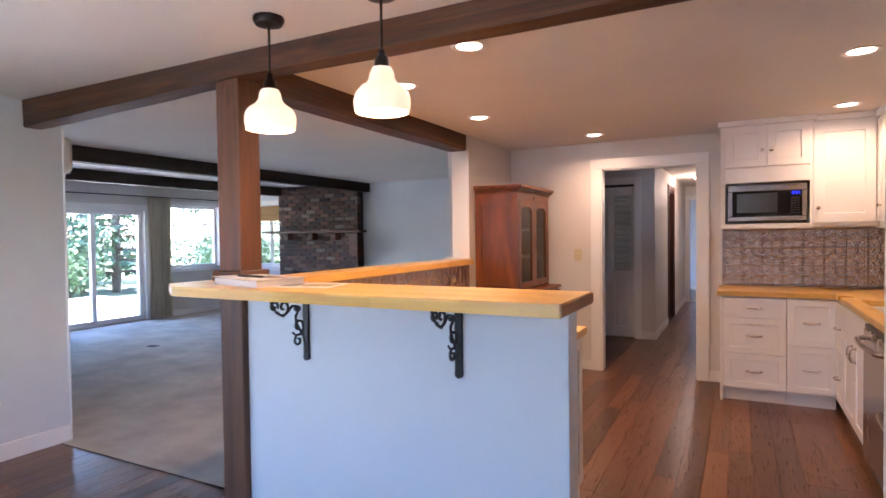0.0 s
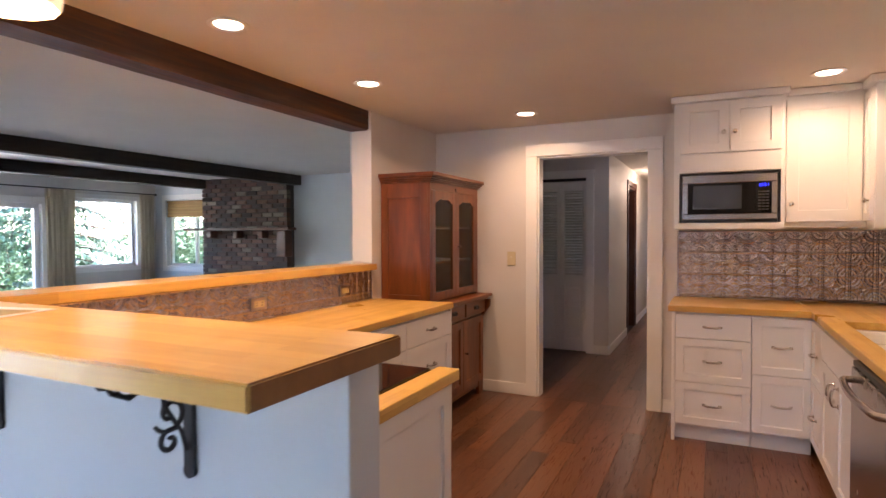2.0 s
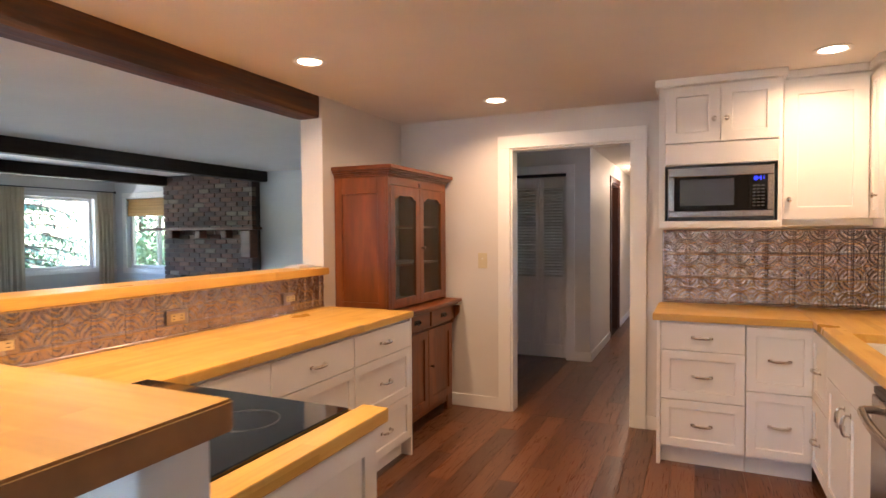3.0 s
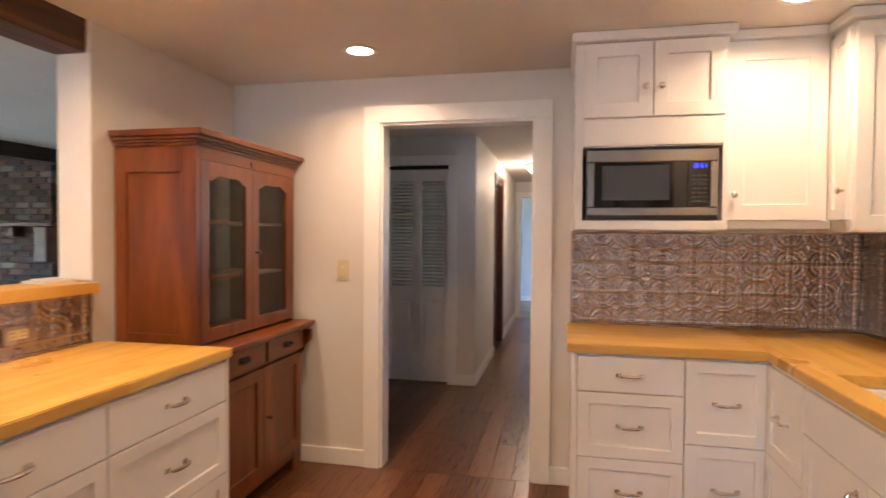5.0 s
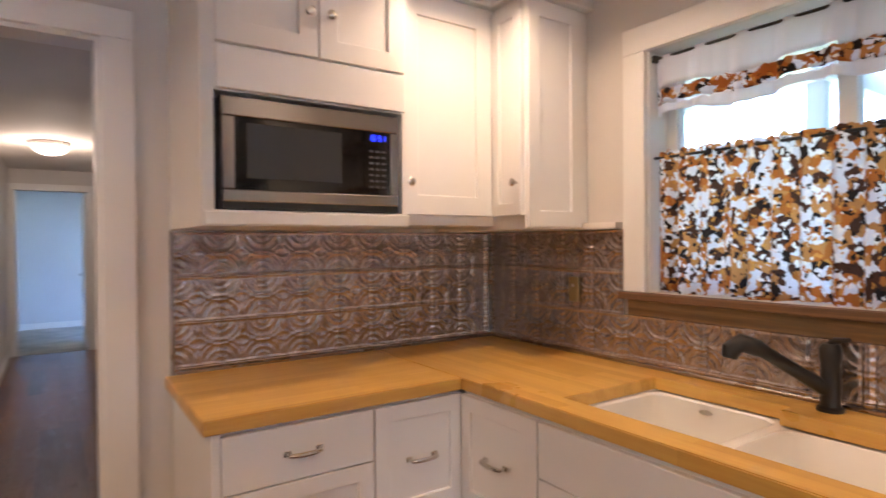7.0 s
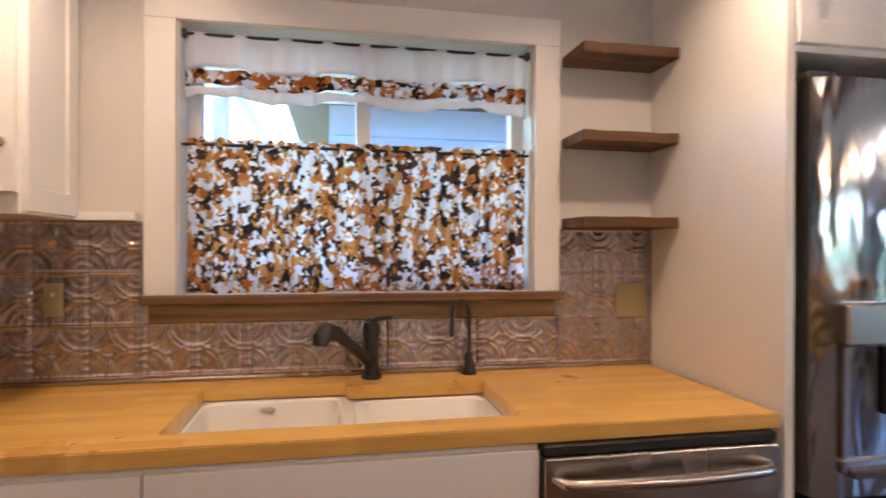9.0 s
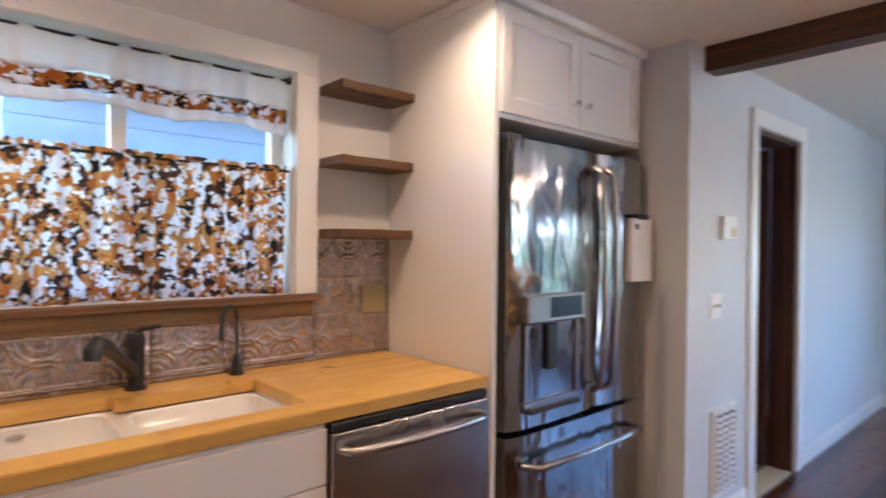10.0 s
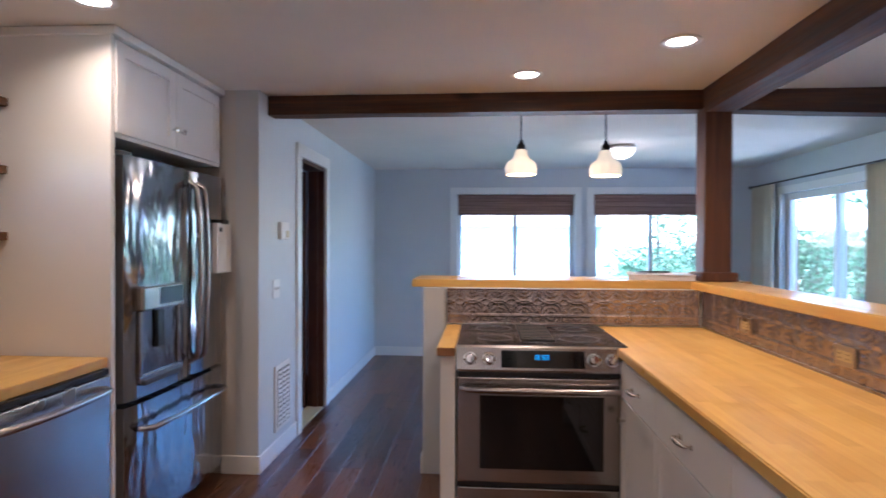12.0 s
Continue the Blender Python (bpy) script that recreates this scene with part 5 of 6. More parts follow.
for y0, y1 in ((Y0 + 0.035, YM - 0.012), (YM + 0.012, Y1 - 0.035)):
    d = part("drawer", boxed(HL - 0.02, HL + 0.035, y0, y1, 0.715, 0.822, bevel=0.003), HUTCH_Y, c)
    ym = (y0 + y1) / 2
    bm = boxed(HL + 0.035, HL + 0.039, ym - 0.042, ym + 0.042, 0.758, 0.79, bevel=0.0015)
    tube(bm, [(HL + 0.04, ym - 0.032, 0.776)] + [(HL + 0.05, ym - 0.03 + 0.06 * k / 6, 0.772 - 0.012 * math.sin(math.pi * k / 6)) for k in range(7)] + [(HL + 0.04, ym + 0.032, 0.776)], 0.004, 6)
    part("drawer_pull", bm, BRONZE, d, "dark bronze bail pull", True)
for y0, y1, k in ((Y0 + 0.035, YM - 0.002, 0), (YM + 0.002, Y1 - 0.035, 1)):
    d = shaker("door", "E", HL - 0.004, y0, y1, 0.125, 0.69, c, HUTCH, 0.06, 0.001)
    if k:
        knob("E", HL + 0.016, y0 + 0.03, 0.42, d, DARKDOOR, 0.011)
for y0, y1 in ((Y0, Y0 + 0.1), (Y1 - 0.1, Y1)):
    part("foot", boxed(HL - 0.03, HL, y0, y1, 0.0, 0.12, bevel=0.004), HUTCH_Y, c)
    part("foot", boxed(HB, HB + 0.03, y0, y1, 0.0, 0.12, bevel=0.004), HUTCH_Y, c)
bm = B()
box(bm, HL - 0.028, HL - 0.004, Y0 + 0.1, Y1 - 0.1, 0.07, 0.12, 0.004)
part("apron", bm, HUTCH_Y, c)
for y in (Y0 + 0.012, Y1 - 0.012):
    bm = B()
    prof = [(0.0, 0.82), (0.075, 0.82), (0.07, 0.76), (0.04, 0.72), (0.0, 0.66)]
    va, vb = [bm.verts.new((HL + a, y - 0.012, z)) for a, z in prof], [bm.verts.new((HL + a, y + 0.012, z)) for a, z in prof]
    bm.faces.new(va), bm.faces.new(vb)
    for i in range(5):
        bm.faces.new((va[i], va[(i + 1) % 5], vb[(i + 1) % 5], vb[i]))
    part("corbel", bm, HUTCH, c)


# ---- wall plates ----
def plate(name, side, front, u, z, label, category, w=0.075, h=0.12, mat=None, slots=0, toggles=0, rocker=False):
    mat = mat or IVORY
    c = thing(name, spot(side, front, u, z - h / 2, 0.003), label, category)
    part("plate", fbox(B(), side, front, u - w / 2, u + w / 2, z - h / 2, z + h / 2, 0.0, 0.006, 0.002), mat, c)
    for k in range(toggles):
        uu = u + (k - (toggles - 1) / 2) * 0.046
        bm = B()
        fbox(bm, side, front, uu - 0.005, uu + 0.005, z - 0.006, z + 0.012, 0.006, 0.017, 0.002)
        part("toggle", bm, mat, c)
    if rocker:
        part("rocker", fbox(B(), side, front, u - 0.016, u + 0.016, z - 0.033, z + 0.033, 0.006, 0.0085, 0.001), mat, c)
        part("dimmer", fbox(B(), side, front, u - 0.004, u + 0.004, z + 0.01, z + 0.022, 0.0085, 0.014, 0.001), WHITEPLASTIC, c)
    for k in range(slots):
        zz = z + (k - (slots - 1) / 2) * 0.04
        part("socket", fbox(fbox(fbox(B(), side, front, u - 0.009, u - 0.006, zz - 0.008, zz + 0.006, 0.006, 0.0066), side, front, u + 0.006, u + 0.009, zz - 0.008, zz + 0.006, 0.006, 0.0066), side, front, u - 0.003, u + 0.003, zz - 0.014, zz - 0.009, 0.006, 0.0066), BLACK, c)
    return c


plate("light_switch", "S", NY, -1.42, 1.172, "ivory dimmer switch plate on the kitchen wall", "light switch", rocker=True)
plate("light_switch", "W", TX, 1.665, 1.09, "double ivory switch plate below the thermostat", "light switch", 0.12, 0.12, WHITEPLASTIC, toggles=2)
TF = 0.012
plate("outlet", "W", EX - TF, 4.93, 1.165, "small antique brass switch plate on the tin tiles", "outlet", 0.05, 0.1, BRASS, rocker=True)
plate("outlet", "W", EX - TF, 3.06, 1.14, "antique brass blank plate on the tin tiles", "outlet", 0.115, 0.12, BRASS)
for y in (4.02, 3.2, 2.45):
    c = plate("outlet", "E", WX + TF, y, 1.0, "ivory outlet in a tin-coloured plate lying crosswise on the tiles", "outlet", 0.12, 0.072, TIN_EDGE)
    part("insert", fbox(B(), "E", WX + TF, y - 0.04, y + 0.04, 0.982, 1.018, 0.006, 0.0075, 0.001), BRASS_PALE, c)
    for k in (-0.022, 0.022):
        part("socket", fbox(fbox(B(), "E", WX + TF, y + k - 0.008, y + k + 0.006, 1.006, 1.009, 0.0075, 0.0082), "E", WX + TF, y + k - 0.008, y + k + 0.006, 0.991, 0.994, 0.0075, 0.0082), BLACK, c)
plate("outlet", "E", HX, 10.9, 0.32, "white outlet plate near the hall floor", "outlet", mat=WHITEPLASTIC, slots=2)
c = thing("thermostat", (TX, 1.55, 1.41), "small white thermostat on the wall", "thermostat")
part("body", fbox(B(), "W", TX, 1.48, 1.63, 1.41, 1.525, 0, 0.025, 0.004), WHITEPLASTIC, c)
part("dial", fbox(B(), "W", TX, 1.49, 1.54, 1.425, 1.47, 0.025, 0.03, 0.002), IVORY, c)
c = thing("wall_heater_grille", (TX, 1.56, 0.16), "white slotted wall vent grille near the floor", "vent")
part("frame", fbox(B(), "W", TX, 1.42, 1.7, 0.16, 0.59, 0, 0.012, 0.003), WHITEPLASTIC, c)
part("backing", fbox(B(), "W", TX, 1.45, 1.67, 0.19, 0.56, 0.012, 0.0125), DARKGREY, c)
for i in range(12):
    z = 0.2 + i * 0.03
    part("slat", fbox(B(), "W", TX, 1.45, 1.67, z, z + 0.017, 0.0125, 0.02, 0.001), WHITEPLASTIC, c)
for k in range(4):
    u = 1.45 + k * 0.0707
    part("upright", fbox(B(), "W", TX, u, u + 0.008, 0.19, 0.56, 0.0125, 0.021), WHITEPLASTIC, c)


# ---- lamps ----
def can_light(x, y):
    c = thing("recessed_light", (x, y, CEIL), "lit round recessed ceiling light with a white rim", "ceiling light", "recessed lights")
    part("rim", lathe(B(), [(0.062, -0.001), (0.088, -0.001), (0.09, -0.004), (0.086, -0.007), (0.066, -0.006), (0.062, -0.003)], (x, y, CEIL), seg=28), WHITEPLASTIC, c, smooth=True)
    part("lens", lathe(B(), [(0.0, -0.0015), (0.063, -0.0015), (0.06, -0.004), (0.0, -0.0045)], (x, y, CEIL), seg=24), LENS, c, "glowing frosted lens")
    d = bpy.data.lights.new("recessed_lamp", "AREA")
    d.shape, d.size, d.energy, d.color = "DISK", 0.12, CAN_EAST_W if x > 0 else CAN_W, CAN_COLOR
    d.spread = radians(150)
    o = new("recessed_lamp", d)
    o.matrix_world = pose(x, y, CEIL - 0.008)
    return c


for x, y in ((-1.14, 4.99), (-1.74, 3.73), (-1.75, 2.64), (0.74, 4.68), (-1.1, 2.17), (0.6, 3.22)):
    can_light(x, y)


def pendant(x, y, z0):
    c = thing("pendant_lamp", (x, y, CEIL), "lit pendant lamp with a ribbed cream glass shade", "pendant lamp", "pendants over the bar")
    part("canopy", lathe(B(), [(0.062, 0), (0.064, -0.012), (0.055, -0.03), (0.015, -0.036), (0.0, -0.036)], (x, y, CEIL), seg=28), BRONZE, c, smooth=True)
    part("rod", cyl(B(), (x, y, CEIL - 0.03), (x, y, z0 + 0.22), 0.005, seg=10), BRONZE, c, smooth=True)
    part("socket", lathe(B(), [(0.006, 0.235), (0.012, 0.23), (0.015, 0.21), (0.025, 0.2), (0.027, 0.185), (0.029, 0.165), (0.0, 0.165)], (x, y, z0)), BRONZE, c, smooth=True)
    bm = B()
    prof = [(0.03, 0.185), (0.036, 0.183), (0.044, 0.165), (0.05, 0.135), (0.06, 0.118), (0.084, 0.1), (0.1, 0.08), (0.107, 0.055), (0.107, 0.03), (0.104, 0.005), (0.1, 0.0), (0.1, 0.006), (0.103, 0.03), (0.103, 0.054), (0.096, 0.077), (0.08, 0.096), (0.056, 0.114), (0.046, 0.132), (0.03, 0.18)]
    prof = [(r_ * 0.97, h_ * 0.9) for r_, h_ in prof]
    lathe(bm, prof, (x, y, z0), seg=48, flute=0.018, flutes=12)
    part("shade", bm, SHADE, c, "glowing ribbed cream glass shade", True)
    part("bulb", lathe(B(), [(0.012, 0.17), (0.02, 0.12), (0.03, 0.08), (0.022, 0.052), (0.0, 0.045)], (x, y, z0), seg=14), LENS, c, smooth=True)
    d = bpy.data.lights.new("pendant_bulb", "POINT")
    d.energy, d.color, d.shadow_soft_size = PEND_W, CAN_COLOR, 0.04
    o = new("pendant_bulb", d)
    o.location = (x, y, z0 - 0.02)


pendant(-1.675, 1.44, 1.838)
pendant(-1.12, 1.44, 1.848)


def dome(x, y, label, r=0.15, watts=DOME_W):
    c = thing("ceiling_lamp", (x, y, CEIL), label, "ceiling light")
    part("base", lathe(B(), [(r * 0.95, 0), (r, -0.008), (r, -0.03), (r * 0.94, -0.034), (0, -0.034)], (x, y, CEIL), seg=28), NICKEL, c, smooth=True)
    part("bowl", lathe(B(), [(r * 0.93, -0.034)] + [(r * 0.93 * math.cos(t), -0.034 - 0.085 * math.sin(t)) for t in [k * math.pi / 16 for k in range(1, 8)]] + [(0.0, -0.119)], (x, y, CEIL), seg=28), DOME, c, "glowing white glass bowl", True)
    d = bpy.data.lights.new("dome_bulb", "POINT")
    d.energy, d.color, d.shadow_soft_size = watts, (1.0, 0.78, 0.55), 0.06
    o = new("dome_bulb", d)
    o.location = (x, y, CEIL - 0.2)


dome(-0.46, 9.65, "lit white glass dome lamp on the hall ceiling", watts=DOME_HALL_W)
dome(-2.15, -0.13, "lit white glass dome lamp on the dining ceiling", 0.13)


# ---- bar: iron brackets, papers ----
def spiral(cx, cz, r0, r1, a0, a1, n=22):
    return [(cx + (r0 + (r1 - r0) * k / n) * math.cos(a0 + (a1 - a0) * k / n), cz + (r0 + (r1 - r0) * k / n) * math.sin(a0 + (a1 - a0) * k / n)) for k in range(n + 1)]


def iron_bracket(x):
    F = 1.75
    c = thing("scroll_bracket", (x, F, 0.8), "black cast-iron scroll bracket under the bar top", "bracket", "bar brackets")
    bm = boxed(x - 0.018, x + 0.018, F - 0.012, F, 0.82, BT0 - 0.002, bevel=0.003)
    cyl(bm, (x, F, 0.822), (x, F - 0.012, 0.822), 0.018, seg=16)
    part("wall_bar", bm, IRON, c)
    part("top_bar", boxed(x - 0.016, x + 0.016, F - 0.24, F - 0.012, BT0 - 0.014, BT0 - 0.002, bevel=0.003), IRON, c)

    def curl(pts, r=0.0065):
        part("scroll", tube(B(), [(x, F - p, BT0 - q) for p, q in pts], [r * (0.75 + 0.25 * math.sin(math.pi * k / len(pts))) for k in range(len(pts))], 8), IRON, c, smooth=True)

    curl(spiral(0.06, 0.15, 0.045, 0.008, 0.5, 8.5, 34))
    curl(spiral(0.062, 0.215, 0.03, 0.006, -2.2, 5.2, 28))
    curl(spiral(0.155, 0.05, 0.04, 0.007, 0.4, 8.2, 34))
    curl(spiral(0.215, 0.042, 0.026, 0.006, -3.6, 3.4, 26))
    curl([(0.016, 0.25), (0.03, 0.2), (0.05, 0.17), (0.075, 0.13), (0.078, 0.1), (0.06, 0.08), (0.07, 0.055), (0.1, 0.05), (0.13, 0.075), (0.16, 0.09), (0.2, 0.07), (0.235, 0.016)])
    part("rosette", lathe(B(), [(0.0, -0.014), (0.012, -0.012), (0.016, 0), (0.012, 0.012), (0.0, 0.014)], (x, F - 0.066, BT0 - 0.066), "X", 12), IRON, c, smooth=True)


iron_bracket(-1.77)
iron_bracket(-0.965)


def tilted(bm, m):
    bmesh.ops.transform(bm, matrix=m, verts=bm.verts)
    return bm


c = thing("brochure_folder", (-1.95, 1.64, BT1), "white property brochure folder lying on the bar", "folder")
base = Matrix.Translation((-1.97, 1.645, BT1)) @ Matrix.Rotation(radians(-14), 4, "Z")
part("back_cover", tilted(boxed(-0.2, 0.2, -0.13, 0.13, 0.0005, 0.003, bevel=0.001), base), PAPER, c)
part("page_block", tilted(boxed(-0.19, 0.19, -0.122, 0.122, 0.003, 0.03, bevel=0.002), base), PAPER, c)
lift = base @ Matrix.Translation((0, 0.13, 0.031)) @ Matrix.Rotation(radians(-1), 4, "X")
cov = part("front_cover", tilted(boxed(-0.2, 0.2, -0.26, 0.0, 0.0, 0.0025, bevel=0.001), lift), PAPER, c)
for a, b, cc in ((-0.02, 0.07, (0.12, 0.1, 0.1)), (0.075, 0.16, (0.16, 0.14, 0.13))):
    part("printed_picture", tilted(boxed(a, b, -0.16, -0.06, 0.0026, 0.003), lift), painted("dark_print", cc, 0.4, 0.3, 60), cov)
part("pen", tilted(cyl(B(), (-0.06, -0.2, 0.009), (0.13, -0.185, 0.009), 0.006, 0.005, 10), lift), BLACK, c, "black pen", True)
c = thing("leaflet", (-1.66, 1.68, BT1), "folded colour leaflet beside the folder on the bar", "leaflet")
base = Matrix.Translation((-1.67, 1.66, BT1)) @ Matrix.Rotation(radians(12), 4, "Z")
s = part("sheet", tilted(boxed(-0.14, 0.14, -0.105, 0.105, 0.0005, 0.003), base), PAPER, c)
part("printed_picture", tilted(boxed(-0.02, 0.12, -0.06, 0.06, 0.0031, 0.0034), base), painted("ochre_print", (0.4, 0.3, 0.08), 0.4, 0.5, 40), s)
part("printed_picture", tilted(boxed(-0.12, -0.04, -0.06, 0.06, 0.0031, 0.0034), base), painted("blue_print", (0.12, 0.16, 0.2), 0.4, 0.4, 40), s)
c = thing("card_stack", (-2.25, 4.28, BT1), "small stack of white cards on the bar end", "cards")
part("card", boxed(-2.31, -2.2, 4.2, 4.36, BT1 + 0.0005, BT1 + 0.012, bevel=0.001), PAPER, c)
part("card", boxed(-2.3, -2.215, 4.23, 4.35, BT1 + 0.0122, BT1 + 0.018, bevel=0.001), PAPER, c)


# ---- hall ----
def bifold(x0, x1, y, z1, hinge):
    c = thing("bifold_door", ((x0 + x1) / 2, y, 0.01), "white louvred bifold closet door, closed", "closet door", "closet doors")
    st = 0.045
    bm = B()
    fbox(bm, "S", y, x0, x0 + st, 0.012, z1, -0.025, 0, 0.002), fbox(bm, "S", y, x1 - st, x1, 0.012, z1, -0.025, 0, 0.002)
    for a, b in ((0.012, 0.15), (0.78, 0.9), (z1 - 0.11, z1)):
        fbox(bm, "S", y, x0 + st, x1 - st, a, b, -0.025, 0, 0.002)
    part("frame", bm, TRIM, c)
    bm = fbox(B(), "S", y, x0 + st, x1 - st, 0.15, 0.78, -0.02, -0.014)
    fbox(bm, "S", y, x0 + st + 0.03, x1 - st - 0.03, 0.18, 0.75, -0.016, -0.006, 0.004)
    part("panel", bm, TRIM, c)
    n = 30
    sl = boxed(x0 + st, x1 - st, -0.014, 0.014, -0.003, 0.003)
    bmesh.ops.transform(sl, matrix=Matrix.Rotation(radians(38), 4, "X"), verts=sl.verts)
    me = None
    for i in range(n):
        z = 0.915 + (z1 - 0.11 - 0.915) * (i + 0.5) / n
        if me is None:
            o = part("slat", sl, TRIM, c)
            me = o.data
        else:
            o = new("slat", me)
            o.parent = c
            o.matrix_parent_inverse = Matrix.Translation(-c.location)
        o.location = (0, y + 0.012, z)
    return c


b1 = bifold(-1.478, -1.178, HY + 0.03, 1.995, 1)
b2 = bifold(-1.779, -1.48, HY + 0.03, 1.995, 0)
knob("S", HY + 0.03, -1.51, 0.86, b2, TRIM, 0.016)
structure("trim_closet_track", boxed(-1.775, -1.18, HY + 0.02, HY + 0.07, 2.0, 2.03), BLACK, "dark closet door track", "trim")
c = thing("bedroom_door", (-0.84, 12.4, 0), "white bedroom door standing open", "door")
part("leaf", boxed(-0.13, -0.095, HEND + 0.125, HEND + 0.85, 0.01, 2.02, bevel=0.002), TRIM, c)
knob("W", -0.13, HEND + 0.78, 0.95, c, BRONZE, 0.026)

# ---- dining room ----
c = thing("dark_door", (TX + 0.15, 0.56, 0), "dark stained wooden door standing ajar, with glass slots", "door")
m = Matrix.Translation((TX + 0.145, 0.56, 0)) @ Matrix.Rotation(radians(-84), 4, "Z")
bm = B()
for a in ((-0.04, 0, 0.0, 0.16, 0.012, 1.98), (-0.04, 0, 0.3, 0.6, 0.012, 1.98), (-0.04, 0, 0.16, 0.3, 0.012, 0.82), (-0.04, 0, 0.16, 0.3, 1.72, 1.98)):
    box(bm, *a)
part("leaf", tilted(bm, m), DARKDOOR, c)
part("pane", tilted(boxed(-0.023, -0.017, 0.16, 0.3, 0.82, 1.72), m), GLASS, c)
for z in (1.1, 1.42):
    part("glazing_bar", tilted(boxed(-0.034, -0.006, 0.16, 0.3, z - 0.02, z + 0.02), m), DARKDOOR, c)
structure("sill_dining_doorway", boxed(TX, TX + 0.14, 0.552, 1.153, -0.012, 0.006), IVORY, "pale threshold strip", "threshold")

for nm, w, mids in (("window_2", DW1, (-1.265,)), ("window_3", DW2, (-2.9,))):
    window_unit(nm, "N", DSY, *w, "wide white sliding dining room window", mids, 0.05)
    bm = casing(B(), "N", DSY, w[0], w[1], w[2], w[3], 0.085, 0.02, True)
    structure("trim_" + nm, bm, TRIM, "white painted window casing", "trim")


def roman_shade(axis_side, front, u0, u1, z0, z1, mat, label):
    c = thing("roman_shade", spot(axis_side, front, (u0 + u1) / 2, z0, 0), label, "window shade", "woven shades")
    part("head", fbox(B(), axis_side, front, u0, u1, z1 - 0.03, z1, -0.05, 0, 0.003), mat, c)
    n = 3
    h = (z1 - z0) / (n + 1)
    for i in range(n):
        zt = z0 + h * 0.25 + i * 0.035
        bm = B()
        fbox(bm, axis_side, front, u0, u1, z0 + i * 0.022, zt + 0.03 + i * 0.03, -0.03 + 0.006 * i, -0.012 + 0.004 * (n - i), 0.008)
        part("fold", bm, mat, c)
    part("flat", fbox(B(), axis_side, front, u0, u1, z0 + 0.08, z1 - 0.03, -0.035, -0.02, 0.002), mat, c)
    return c


roman_shade("N", DSY, DW1[0] + 0.012, DW1[1] - 0.012, 1.735, 1.985, BAMBOO, "brown woven bamboo roman shade, partly raised")
roman_shade("N", DSY, DW2[0] + 0.012, DW2[1] - 0.012, 1.735, 1.985, BAMBOO, "brown woven bamboo roman shade, partly raised")

window_unit("window_4", "E", DWX, *DSL, "white sliding glass door of the dining room", (-0.22,), 0.07, (-0.12, -0.05))
structure("trim_slider", casing(B(), "E", DWX, DSL[0], DSL[1], DSL[2], DSL[3], 0.08, 0.018), TRIM, "white painted sliding door casing", "trim")


def long_curtain(axis, at, u0, u1, z0, z1, seed, folds):
    c = thing("curtain", (at, (u0 + u1) / 2, z0) if axis == "x" else ((u0 + u1) / 2, at, z0), "gathered cream linen floor-length curtain", "curtain", "linen curtains")
    thicken(part("cloth", drape(axis, at, u0, u1, z0, z1, folds, 0.028, seed, 0.004, 0.006, 90, 16, 0.15), CURTAIN, c, smooth=True), 0.003)
    return c


def rod(x, y0, y1, z, label):
    c = thing("curtain_rod", (x, (y0 + y1) / 2, z), label, "curtain rod")
    part("bar", cyl(B(), (x, y0, z), (x, y1, z), 0.009, seg=10), IRON, c)
    for y in (y0, y1):
        part("finial", lathe(B(), [(0.0, -0.025), (0.017, -0.018), (0.021, 0), (0.017, 0.018), (0.0, 0.025)], (x, y, z), "Y", 12), IRON, c, smooth=True)
    for y in (y0 + 0.08, y1 - 0.08):
        part("bracket", boxed(x - 0.085, x, y - 0.006, y + 0.006, z - 0.008, z + 0.008), IRON, c)


rod(DWX + 0.09, -1.6, 1.3, 2.05, "thin black curtain rod over the sliding door")
long_curtain("x", DWX + 0.09, -1.55, -1.05, 0.02, 2.04, 21, 6)
long_curtain("x", DWX + 0.09, 0.42, 1.1, 0.02, 2.04, 22, 7)

# ---- living room ----
window_unit("window_5", "E", LWX, *LSLD, "white sliding glass door of the living room", (5.04,), 0.07, (-0.12, -0.05))
window_unit("window_6", "E", LWX, *LW1, "white framed living room picture window", (), 0.045)
window_unit("window_7", "S", LNY, *LW2, "white framed window beside the fireplace", (-7.98,), 0.045)
structure("trim_living_slider", casing(B(), "E", LWX, *LSLD, 0.1, 0.02), TRIM, "white painted sliding door casing", "trim")
structure("trim_living_window", casing(B(), "E", LWX, *LW1, 0.07, 0.02, True), TRIM, "white painted window casing", "trim")
structure("trim_corner_window", casing(B(), "S", LNY, *LW2, 0.09, 0.02, True), TRIM, "white painted window casing", "trim")
roman_shade("S", LNY, LW2[0] + 0.012, LW2[1] - 0.012, 1.7, 1.985, BAMBOO_LIGHT, "pale woven straw roman shade, partly raised")
rod(LWX + 0.1, 2.9, 7.72, 2.1, "thin dark curtain rod across the living room wall")
long_curtain("x", LWX + 0.1, 5.86, 6.32, 0.02, 2.09, 31, 6)
long_curtain("x", LWX + 0.1, 7.4, 7.68, 0.02, 2.09, 32, 4)
long_curtain("x", LWX + 0.1, 2.9, 3.4, 0.02, 2.09, 33, 6)
structure("floor_vent", boxed(-6.72, -6.58, 4.34, 4.44, 0.008, 0.013, bevel=0.001), BRONZE, "small dark metal floor vent in the carpet", "vent")
c = thing("wall_air_unit", (-4.6, LSY + 0.1, 1.87), "white wall-mounted air unit by the ceiling", "air unit")
part("body", boxed(-5.0, -4.22, LSY + 0.001, LSY + 0.17, 1.87, 2.13, bevel=0.045, seg=4), WHITEPLASTIC, c)
